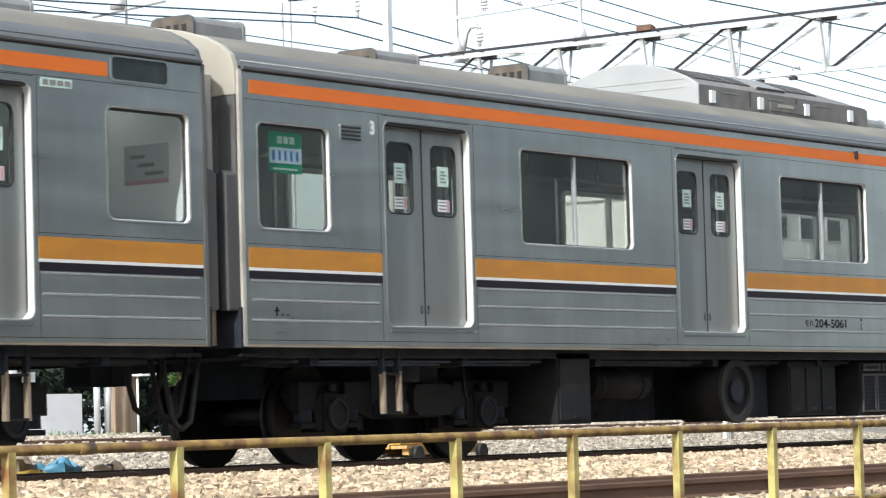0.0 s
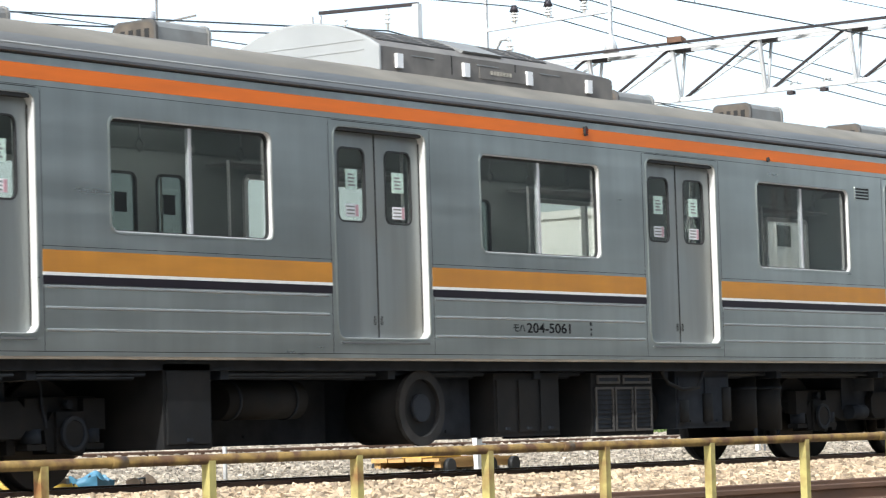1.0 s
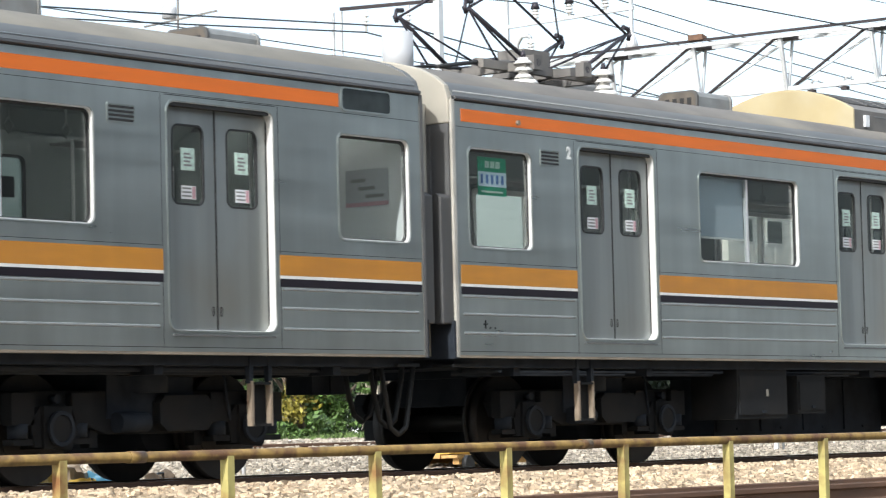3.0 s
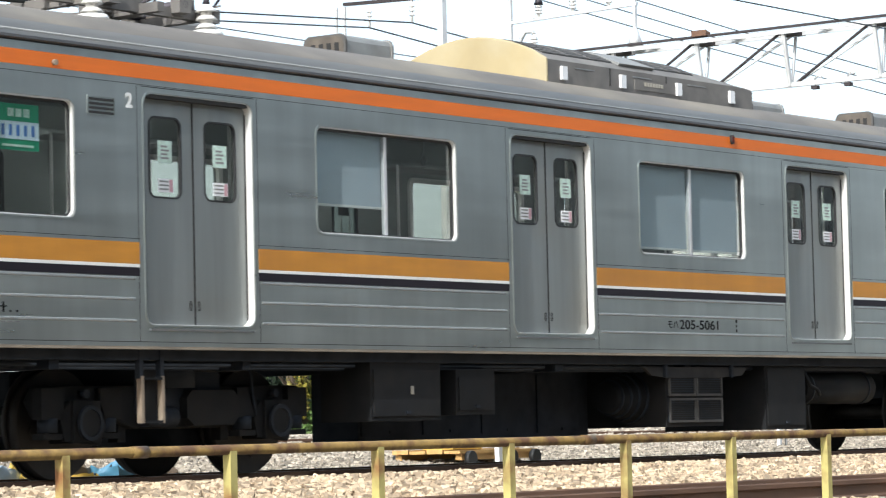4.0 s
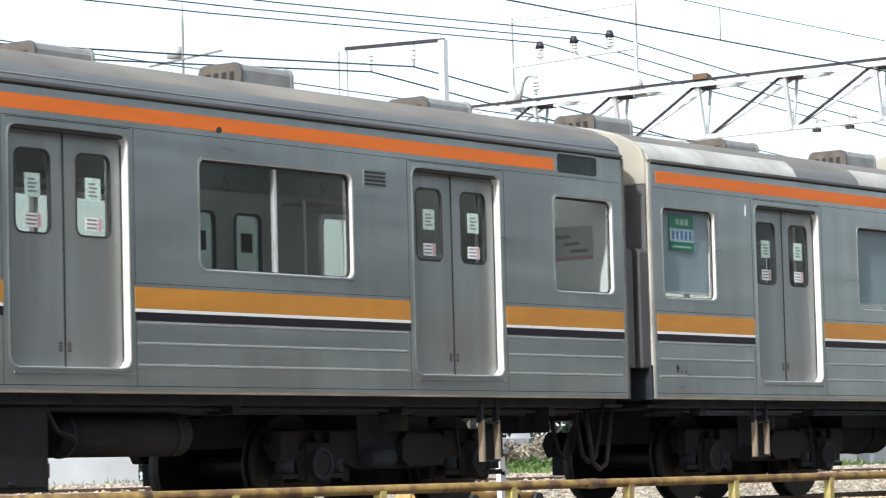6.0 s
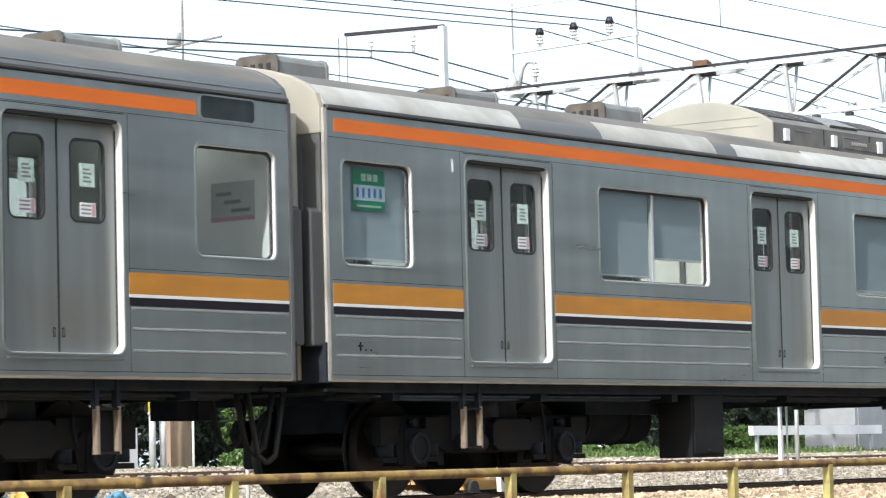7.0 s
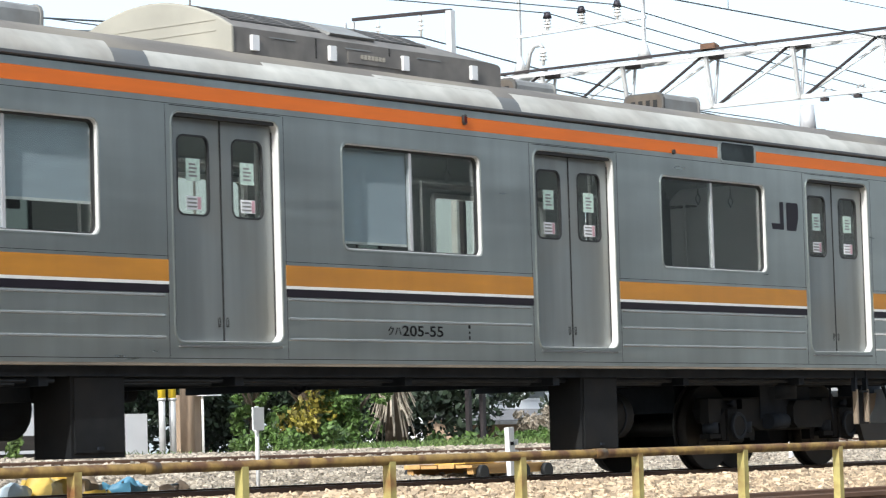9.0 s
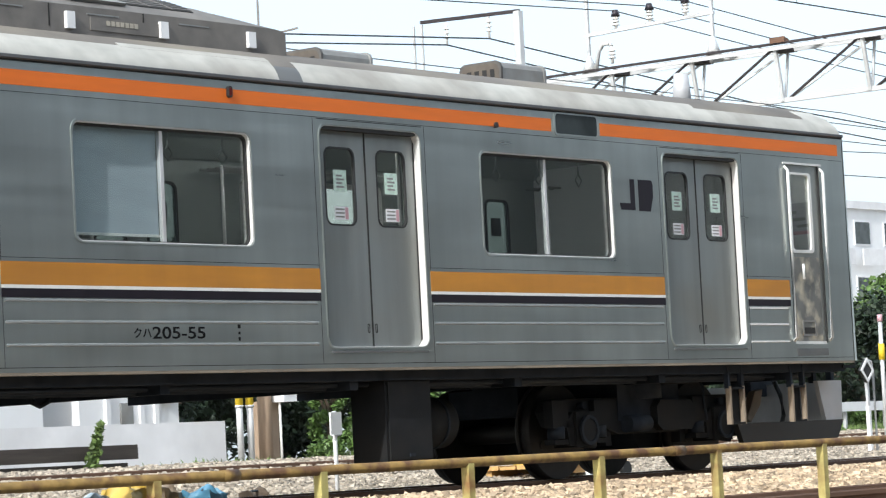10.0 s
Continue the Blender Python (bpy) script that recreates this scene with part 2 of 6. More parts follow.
GROUND = material("ballast_bed", (0.20, 0.175, 0.145), 0.95, 0, 0.45, 14.0, (1, 1, 1), 0.9, 22, (0.16, 0.14, 0.11), 0.6, 1.2)
RAIL = material("rusty_rail", (0.15, 0.085, 0.055), 0.75, 0.2, 0.25, 6.0, (0.3, 1, 1), 0.1, 50, (0.10, 0.06, 0.045), 0.6, 2)
RAIL_TOP = material("worn_rail_head", (0.30, 0.27, 0.25), 0.4, 0.8, 0.15, 6.0, (0.2, 1, 1))
SLEEPER = material("weathered_concrete_sleeper", (0.34, 0.31, 0.27), 0.9, 0, 0.2, 6.0, (1, 1, 1), 0.2, 40, None, 0, 1, 0.5, 0.2)
FENCE = material("chipped_yellow_paint", (0.54, 0.47, 0.17), 0.55, 0, 0.16, 7.0, (1, 1, 1), 0.15, 40, (0.24, 0.11, 0.04), 1.25, 5.0, per_piece=0.14)
FENCE_RAIL = material("rusting_yellow_pipe", (0.235, 0.152, 0.046), 0.55, 0, 0.3, 12.0, (1, 1, 1), 0.3, 40, (0.105, 0.052, 0.024), 1.7, 7.0)
GANTRY = material("galvanised_steel", (0.62, 0.63, 0.63), 0.5, 0.3, 0.12, 3.0, (1, 1, 1), 0.05, 30, (0.35, 0.32, 0.30), 0.5, 1.0)
GANTRY_DARK = material("dark_steel", (0.040, 0.033, 0.035), 0.7, 0.2, 0.2, 3.0)
WIRE = material("oxidised_wire", (0.07, 0.085, 0.095), 0.6, 0.4, 0.1, 3)
CONCRETE = material("pale_concrete", (0.82, 0.82, 0.83), 0.8, 0, 0.06, 2.0, (1, 1, 1), 0.1, 30, (0.55, 0.55, 0.56), 0.5, 0.6)
PLASTER = material("white_plaster", (0.84, 0.85, 0.86), 0.8, 0, 0.05, 2.0, (1, 1, 1), 0.05, 30, (0.6, 0.61, 0.63), 0.4, 0.5)
POLE_WOOD = material("brown_concrete_pole", (0.38, 0.28, 0.20), 0.85, 0, 0.15, 4.0, (1, 1, 0.3), 0.1, 30)
YELLOW = material("yellow_sleeve", (0.78, 0.56, 0.03), 0.5, 0, 0.06, 4)
SIGN_WHITE = material("white_sign_paint", (0.82, 0.83, 0.84), 0.45, 0, 0.05, 4)
ORANGE_WOOD = material("orange_trolley_board", (0.60, 0.36, 0.13), 0.6, 0, 0.2, 6.0, (0.3, 3, 3))
TARP = material("yellow_tarpaulin", (0.62, 0.42, 0.08), 0.5, 0, 0.1, 6)
BLUE_SHEET = material("blue_plastic", (0.10, 0.28, 0.42), 0.45, 0, 0.15, 6)
BARK = material("bark", (0.12, 0.09, 0.065), 0.9, 0, 0.3, 10, (1, 1, 0.3), 0.4, 40)
REFLECTION_WALL = material("grey_reflection_wall", (0.105, 0.113, 0.118), 0.9, 0, 0.3, 0.15, (1, 1, 2), 0, 30, (0.05, 0.055, 0.055), 0.7, 0.08)
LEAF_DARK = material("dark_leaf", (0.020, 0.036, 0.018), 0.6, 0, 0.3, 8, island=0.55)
LEAF = material("green_leaf", (0.085, 0.15, 0.035), 0.55, 0, 0.3, 8, island=0.5)
LEAF_YELLOW = material("yellowing_leaf", (0.26, 0.22, 0.035), 0.55, 0, 0.35, 8, island=0.5)
STRAW = material("dry_palm_straw", (0.34, 0.295, 0.235), 0.9, 0, 0.3, 8, (4, 4, 0.5), 0.2, 40, island=0.35)
GRASS = material("weeds", (0.11, 0.17, 0.045), 0.7, 0, 0.3, 8, island=0.5)
TILE_ROOF = material("grey_tile_roof", (0.20, 0.20, 0.21), 0.7, 0, 0.15, 6)


# ---------------------------------------------------------------- building blocks
def link_mesh(name, bm, mat):
    me = bpy.data.meshes.new(name)
    bm.normal_update()
    bm.to_mesh(me)
    bm.free()
    me.materials.append(mat)
    return new(name, me)


def part(name, bm, mat, parent, label="", bevel=0.0, soft=False):
    """One mesh under a thing or under a part, in the parent's space."""
    if bevel:
        sharp = [e for e in bm.edges if len(e.link_faces) == 2 and e.calc_face_angle(0) > 0.6]
        bmesh.ops.bevel(bm, geom=sharp, offset=bevel, segments=2, affect="EDGES", profile=0.6, clamp_overlap=True)
    if soft:
        for f in bm.faces:
            f.smooth = True
        for e in bm.edges:
            if len(e.link_faces) == 2 and e.calc_face_angle(0) > 0.7:
                e.smooth = False
    ob = link_mesh(name, bm, mat)
    ob.parent = parent
    if label:
        ob["label"] = label
    return ob


def thing(name, m, label, category, group="", kind=""):
    ob = new(name)
    ob.empty_display_size = 0.2
    ob.matrix_basis = m
    return tagged(ob, label, category, group, kind)


def box(x0, x1, y0, y1, z0, z1, bm=None):
    bm = bm or bmesh.new()
    v = [bm.verts.new(p) for p in ((x0, y0, z0), (x1, y0, z0), (x1, y1, z0), (x0, y1, z0), (x0, y0, z1), (x1, y0, z1), (x1, y1, z1), (x0, y1, z1))]
    for q in ((0, 3, 2, 1), (4, 5, 6, 7), (0, 1, 5, 4), (1, 2, 6, 5), (2, 3, 7, 6), (3, 0, 4, 7)):
        bm.faces.new([v[i] for i in q])
    return bm


def rod(p0, p1, r, seg=10, bm=None, r1=None):
    """A capped round bar from p0 to p1, tapering to r1."""
    bm = bm or bmesh.new()
    p0, p1 = Vector(p0), Vector(p1)
    q = (p1 - p0).to_track_quat("Z", "Y")
    rings = []
    for p, rad in ((p0, r), (p1, r if r1 is None else r1)):
        rings.append([bm.verts.new(p + q @ Vector((rad * math.cos(2 * math.pi * i / seg), rad * math.sin(2 * math.pi * i / seg), 0))) for i in range(seg)])
    for i in range(seg):
        f = bm.faces.new((rings[0][i], rings[0][(i + 1) % seg], rings[1][(i + 1) % seg], rings[1][i]))
        f.smooth = True
    bm.faces.new(rings[0][::-1])
    bm.faces.new(rings[1])
    return bm


def beam(p0, p1, w, h, bm=None):
    """A square bar from p0 to p1, w wide and h high."""
    bm = bm or bmesh.new()
    p0, p1 = Vector(p0), Vector(p1)
    d = (p1 - p0).normalized()
    side = d.cross(Vector((0, 0, 1)))
    side = side.normalized() if side.length > 1e-3 else Vector((1, 0, 0))
    up = side.cross(d)
    v = []
    for p in (p0, p1):
        for s, u in ((-1, -1), (1, -1), (1, 1), (-1, 1)):
            v.append(bm.verts.new(p + side * (s * w / 2) + up * (u * h / 2)))
    for q in ((3, 2, 1, 0), (4, 5, 6, 7), (0, 1, 5, 4), (1, 2, 6, 5), (2, 3, 7, 6), (3, 0, 4, 7)):
        bm.faces.new([v[i] for i in q])
    return bm


def tube(points, r, seg=6, bm=None):
    """A bent round bar through the points."""
    bm = bm or bmesh.new()
    pts = [Vector(p) for p in points]
    rings = []
    for i, p in enumerate(pts):
        d = (pts[min(i + 1, len(pts) - 1)] - pts[max(i - 1, 0)]).normalized()
        q = d.to_track_quat("Z", "Y")
        rings.append([bm.verts.new(p + q @ Vector((r * math.cos(2 * math.pi * k / seg), r * math.sin(2 * math.pi * k / seg), 0))) for k in range(seg)])
    for a_, b_ in zip(rings, rings[1:]):
        for k in range(seg):
            f = bm.faces.new((a_[k], a_[(k + 1) % seg], b_[(k + 1) % seg], b_[k]))
            f.smooth = True
    bm.faces.new(rings[0][::-1])
    bm.faces.new(rings[-1])
    return bm


def rounded(x0, x1, z0, z1, r, n=5):
    """Corner points of a rounded rectangle in x and z, anticlockwise."""
    out = []
    for cx, cz, a0 in ((x1 - r, z1 - r, 0), (x0 + r, z1 - r, 90), (x0 + r, z0 + r, 180), (x1 - r, z0 + r, 270)):
        for i in range(n + 1):
            w = radians(a0 + 90 * i / n)
            out.append((cx + r * math.cos(w), cz + r * math.sin(w)))
    return out


def slab(loop, y0, y1, bm=None):
    """A flat plate whose outline lies in x and z, from y0 to y1."""
    bm = bm or bmesh.new()
    f = [bm.verts.new((x, y0, z)) for x, z in loop]
    b_ = [bm.verts.new((x, y1, z)) for x, z in loop]
    bm.faces.new(f)
    bm.faces.new(b_[::-1])
    n = len(loop)
    for i in range(n):
        bm.faces.new((f[i], b_[i], b_[(i + 1) % n], f[(i + 1) % n]))
    return bm


def ring(outer, inner, y0, y1, bm=None):
    """A frame between two outlines with as many points, from y0 to y1."""
    bm = bm or bmesh.new()
    n = len(outer)
    v = [[bm.verts.new((x, y, z)) for x, z in loop] for loop, y in ((outer, y0), (inner, y0), (inner, y1), (outer, y1))]
    for k in range(4):
        for i in range(n):
            f = bm.faces.new((v[k][i], v[k][(i + 1) % n], v[(k + 1) % 4][(i + 1) % n], v[(k + 1) % 4][i]))
    return bm


def pierced(x0, x1, z0, z1, holes, y0, y1):
    """A wall plate in x and z with openings through it."""
    bm = bmesh.new()
    loops = [[(x0, z0), (x1, z0), (x1, z1), (x0, z1)]] + holes
    sides = []
    for y in (y0, y1):
        edges, rings = [], []
        for loop in loops:
            vs = [bm.verts.new((x, y, z)) for x, z in loop]
            edges += [bm.edges.new((vs[i], vs[(i + 1) % len(vs)])) for i in range(len(vs))]
            rings.append(vs)
        bmesh.ops.triangle_fill(bm, use_beauty=True, use_dissolve=False, edges=edges)
        sides.append(rings)
    for a_, b_ in zip(*sides):
        n = len(a_)
        for i in range(n):
            bm.faces.new((a_[i], a_[(i + 1) % n], b_[(i + 1) % n], b_[i]))
    bmesh.ops.recalc_face_normals(bm, faces=bm.faces[:])
    return bm


def profile_x(points, x0, x1, bm=None):
    """A body with the closed cross-section points (y, z), from x0 to x1."""
    bm = bm or bmesh.new()
    a_ = [bm.verts.new((x0, y, z)) for y, z in points]
    b_ = [bm.verts.new((x1, y, z)) for y, z in points]
    n = len(points)
    for i in range(n):
        bm.faces.new((a_[i], a_[(i + 1) % n], b_[(i + 1) % n], b_[i]))
    bm.faces.new(a_[::-1])
    bm.faces.new(b_)
    bmesh.ops.recalc_face_normals(bm, faces=bm.faces[:])
    return bm


def lettering(name, text, size, mat, parent, x, y, z, fit=0.0, bold=0.0):
    """Flat letters on the near side of a car, starting at x on the base line z."""
    cu = bpy.data.curves.new(name, "FONT")
    cu.body, cu.size, cu.extrude, cu.offset = text, size, 0.0008, bold
    tmp = bpy.data.objects.new(name, cu)
    scene.collection.objects.link(tmp)
    me = bpy.data.meshes.new_from_object(tmp.evaluated_get(bpy.context.evaluated_depsgraph_get()))
    bpy.data.objects.remove(tmp)
    xs = [v.co.x for v in me.vertices] or [0, 1]
    k = fit / (max(xs) - min(xs)) if fit else 1.0
    for v in me.vertices:
        v.co = Vector((x + (v.co.x - min(xs)) * k, y - v.co.z - 0.001, z + v.co.y))
    links = [[] for _ in me.vertices]
    for e in me.edges:
        links[e.vertices[0]].append(e.vertices[1])
        links[e.vertices[1]].append(e.vertices[0])
    island = [-1] * len(links)
    count = 0
    for start in range(len(links)):
        if island[start] >= 0:
            continue
        todo = [start]
        while todo:
            i = todo.pop()
            if island[i] < 0:
                island[i] = count
                todo += links[i]
        count += 1
    for k in range(count):
        ids = [i for i, g in enumerate(island) if g == k]
        at = {i: q for q, i in enumerate(ids)}
        piece = bpy.data.meshes.new(name)
        piece.from_pydata([me.vertices[i].co[:] for i in ids], [], [[at[i] for i in f.vertices] for f in me.polygons if f.vertices[0] in at])
        piece.materials.append(mat)
        ob = new(name, piece)
        ob.parent = parent


# ---------------------------------------------------------------- the train
SIDE_Y, START_X, PITCH = 15.45, 18.618, 20.0      # near side of the cars; left end of the lead car at 0 s; car spacing
WIDE, LONG = 2.8, 19.5
SILL, GUTTER = 0.993, 3.23
DOOR_X, DOOR_STEP, DOOR_W = 1.905, 4.795, 1.27
DOOR_Z0, DOOR_Z1 = 1.165, 2.94
WIN_Z0, WIN_Z1 = 1.945, 2.825
RECESS, DOOR_RECESS = 0.05, 0.075


def roof_curve(y):
    """Height of the roof skin across the car."""
    u = min(y, WIDE - y)
    pts = ((0.0, 3.25), (0.05, 3.335), (0.16, 3.43), (0.34, 3.515), (0.6, 3.59), (0.95, 3.655), (1.4, 3.685))
    for (a_, za), (b_, zb) in zip(pts, pts[1:]):
        if u <= b_:
            return za + (zb - za) * (u - a_) / (b_ - a_)
    return pts[-1][1]


def window(car, name, x0, x1, halves, blind=(), sash_label=""):
    """A framed opening with panes set back in the wall; blind: for each half how far it is pulled down."""
    w = part(name, ring(rounded(x0 - 0.014, x1 + 0.014, WIN_Z0 - 0.014, WIN_Z1 + 0.014, 0.085), rounded(x0, x1, WIN_Z0, WIN_Z1, 0.075), -0.005, 0.004), STEEL, car, "steel framed window")
    part("reveal", ring(rounded(x0, x1, WIN_Z0, WIN_Z1, 0.075), rounded(x0 + 0.01, x1 - 0.01, WIN_Z0 + 0.01, WIN_Z1 - 0.01, 0.068), 0.004, RECESS + 0.01), BRIGHT, w, "polished metal reveal")
    step = (x1 - x0) / halves
    for k in range(halves):
        a_, b_ = x0 + k * step, x0 + (k + 1) * step
        g = part("pane", box(a_ + 0.01, b_ - 0.01, RECESS - 0.012 + 0.01 * k, RECESS - 0.006 + 0.01 * k, WIN_Z0 + 0.01, WIN_Z1 - 0.01), GLASS, w)
        g.visible_shadow = False
        if k < len(blind) and blind[k]:
            zb = WIN_Z1 - blind[k] * (WIN_Z1 - WIN_Z0 - 0.05)
            part("blind", box(a_ + 0.015, b_ - 0.015, RECESS + 0.03, RECESS + 0.036, zb, WIN_Z1 - 0.01), BLIND, w, "blue-grey roller blind")
            part("blind_bar", box(a_ + 0.015, b_ - 0.015, RECESS + 0.024, RECESS + 0.042, zb - 0.02, zb), BRIGHT, w)
    # Gasket is wider at top and left, painting the shade of the recess.
    part("gasket", ring(rounded(x0 + 0.01, x1 - 0.01, WIN_Z0 + 0.01, WIN_Z1 - 0.01, 0.068), rounded(x0 + 0.026, x1 - 0.022, WIN_Z0 + 0.02, WIN_Z1 - 0.03, 0.06), RECESS - 0.016, RECESS + 0.012), RUBBER, w, "black rubber gasket, widened to paint the recess shade")
    if halves > 1:
        m = (x0 + x1) / 2
        part("mullion", box(m - 0.017, m + 0.017, RECESS - 0.015, RECESS + 0.02, WIN_Z0 + 0.012, WIN_Z1 - 0.012), SKIRT, w, "grey metal mullion")
    return w


def passenger_door(car, x0, far=False):
    """A pair of sliding leaves set back in the side."""
    x1, mid = x0 + DOOR_W, x0 + DOOR_W / 2
    fr = part("door_frame", ring(rounded(x0 - 0.014, x1 + 0.014, DOOR_Z0 - 0.014, DOOR_Z1 + 0.012, 0.10), rounded(x0, x1, DOOR_Z0, DOOR_Z1, 0.09), -0.005, 0.004), STEEL, car, "steel door surround")
    part("reveal", ring(rounded(x0, x1, DOOR_Z0, DOOR_Z1, 0.09), rounded(x0 + 0.006, x1 - 0.006, DOOR_Z0 + 0.006, DOOR_Z1 - 0.006, 0.085), 0.004, DOOR_RECESS + 0.04), BRIGHT, fr, "polished metal reveal")
    for k, (a_, b_) in enumerate(((x0, mid - 0.006), (mid + 0.006, x1))):
        gx = (a_ + b_) / 2 + 0.003
        hole = rounded(gx - 0.185, gx + 0.185, 2.15, 2.775, 0.07)
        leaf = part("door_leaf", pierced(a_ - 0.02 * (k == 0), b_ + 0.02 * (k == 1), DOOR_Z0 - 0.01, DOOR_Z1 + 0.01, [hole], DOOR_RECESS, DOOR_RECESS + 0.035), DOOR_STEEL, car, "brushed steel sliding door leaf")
        part("window_rubber", ring(rounded(gx - 0.190, gx + 0.190, 2.145, 2.78, 0.075), rounded(gx - 0.176, gx + 0.176, 2.16, 2.766, 0.062), DOOR_RECESS - 0.003, DOOR_RECESS + 0.02), RUBBER, leaf)
        g = part("pane", box(gx - 0.18, gx + 0.18, DOOR_RECESS + 0.012, DOOR_RECESS + 0.016, 2.155, 2.77), GLASS, leaf)
        g.visible_shadow = False
        part("sticker", box(gx - 0.075, gx + 0.085, DOOR_RECESS + 0.005, DOOR_RECESS + 0.008, 2.42, 2.595), PALE_GREEN, leaf, "pale green square sticker")
        for q in range(4):
            part("sticker_mark", box(gx - 0.042, gx + 0.05 - 0.02 * (q % 2), DOOR_RECESS + 0.003, DOOR_RECESS + 0.0045, 2.452 + 0.03 * q, 2.467 + 0.03 * q), VENT_GREY, leaf)
        part("notice", box(gx - 0.075, gx + 0.095, DOOR_RECESS + 0.005, DOOR_RECESS + 0.008, 2.195, 2.30), SIGN_WHITE, leaf, "small white and pink notice")
        part("notice_band", box(gx + 0.052, gx + 0.088, DOOR_RECESS + 0.003, DOOR_RECESS + 0.0045, 2.20, 2.295), PINK, leaf)
        for q in range(3):
            part("notice_line", box(gx - 0.065, gx + 0.042, DOOR_RECESS + 0.003, DOOR_RECESS + 0.0045, 2.212 + 0.03 * q, 2.225 + 0.03 * q), VENT_GREY, leaf)
        hx = mid - 0.062 if k == 0 else mid + 0.034
        part("finger_pull", ring(rounded(hx, hx + 0.026, 1.285, 1.36, 0.011, 3), rounded(hx + 0.005, hx + 0.021, 1.292, 1.353, 0.007, 3), DOOR_RECESS - 0.003, DOOR_RECESS + 0.004), SEAM, leaf)
    # Black strips paint the recess shade along the head and the left jamb.
    part("head_seal", box(x0 + 0.03, x1 - 0.05, 0.006, DOOR_RECESS, DOOR_Z1 - 0.035, DOOR_Z1 - 0.006), SEAM, fr, "dark strip painting the shade above the leaves")
    part("edge_seal", box(x1 - 0.016, x1 - 0.006, DOOR_RECESS - 0.006, DOOR_RECESS + 0.004, DOOR_Z0 + 0.05, DOOR_Z1 - 0.08), SEAM, fr)
    part("edge_seal", box(x0 + 0.006, x0 + 0.016, 0.006, DOOR_RECESS, DOOR_Z0 + 0.05, DOOR_Z1 - 0.08), SEAM, fr)
    part("door_seal", box(mid - 0.008, mid + 0.008, DOOR_RECESS - 0.004, DOOR_RECESS + 0.03, DOOR_Z0 + 0.005, DOOR_Z1 - 0.005), SEAM, car, "black rubber door seal")
    part("door_step", box(x0 + 0.03, x1 - 0.03, -0.012, 0.03, DOOR_Z0 - 0.045, DOOR_Z0 - 0.028), EAVE, car)


def louvre(car, x0, x1):
    part("louvre_frame", ring(rounded(x0 - 0.012, x1 + 0.012, 2.727, 2.877, 0.02, 3), rounded(x0, x1, 2.737, 2.867, 0.012, 3), -0.006, 0.0), STEEL, car)
    for k in range(4):
        z = 2.740 + 0.033 * k
        part("louvre_slot", box(x0 + 0.008, x1 - 0.008, -0.007, -0.002, z, z + 0.018), SEAM, car)


def roof_vent(car, x, y0, w=0.46, n=0.67, h=0.172):
    """A low box ventilator with a rounded top and slotted ends."""
    base = roof_curve(y0 + w / 2) - 0.03
    top = 3.685 + h
    pts = [(y0, base - 0.05), (y0, top - 0.06), (y0 + 0.02, top - 0.02), (y0 + 0.06, top), (y0 + w - 0.06, top), (y0 + w - 0.02, top - 0.02), (y0 + w, top - 0.06), (y0 + w, base - 0.05)]
    v = part("roof_ventilator", profile_x(pts, x, x + n), VENT_GREY, car, "grey box ventilator with slotted ends")
    for e in (x - 0.006, x + n - 0.006):
        part("rim", profile_x([(a_ + (0.012 if a_ > y0 + w / 2 else -0.012), b_ + 0.008) for a_, b_ in pts], e - 0.012, e + 0.018), AC_TOP if e < x else VENT_GREY, v)
    part("end_plate", profile_x([(a_ + (-0.01 if a_ > y0 + w / 2 else 0.01), b_ - 0.012) for a_, b_ in pts], x - 0.021, x - 0.0185), END_BROWN, v, "brown slotted end")
    for k in range(4):
        y = y0 + 0.06 + k * (w - 0.10) / 4
        part("slot", box(x - 0.025, x - 0.0215, y, y + 0.05, base + 0.06, top - 0.07), SEAM, v)
    for k in range(3):
        part("slot", box(x + n + 0.013, x + n + 0.018, y0 + 0.1 + k * 0.14, y0 + 0.16 + k * 0.14, base + 0.06, top - 0.07), SEAM, v)
    return v


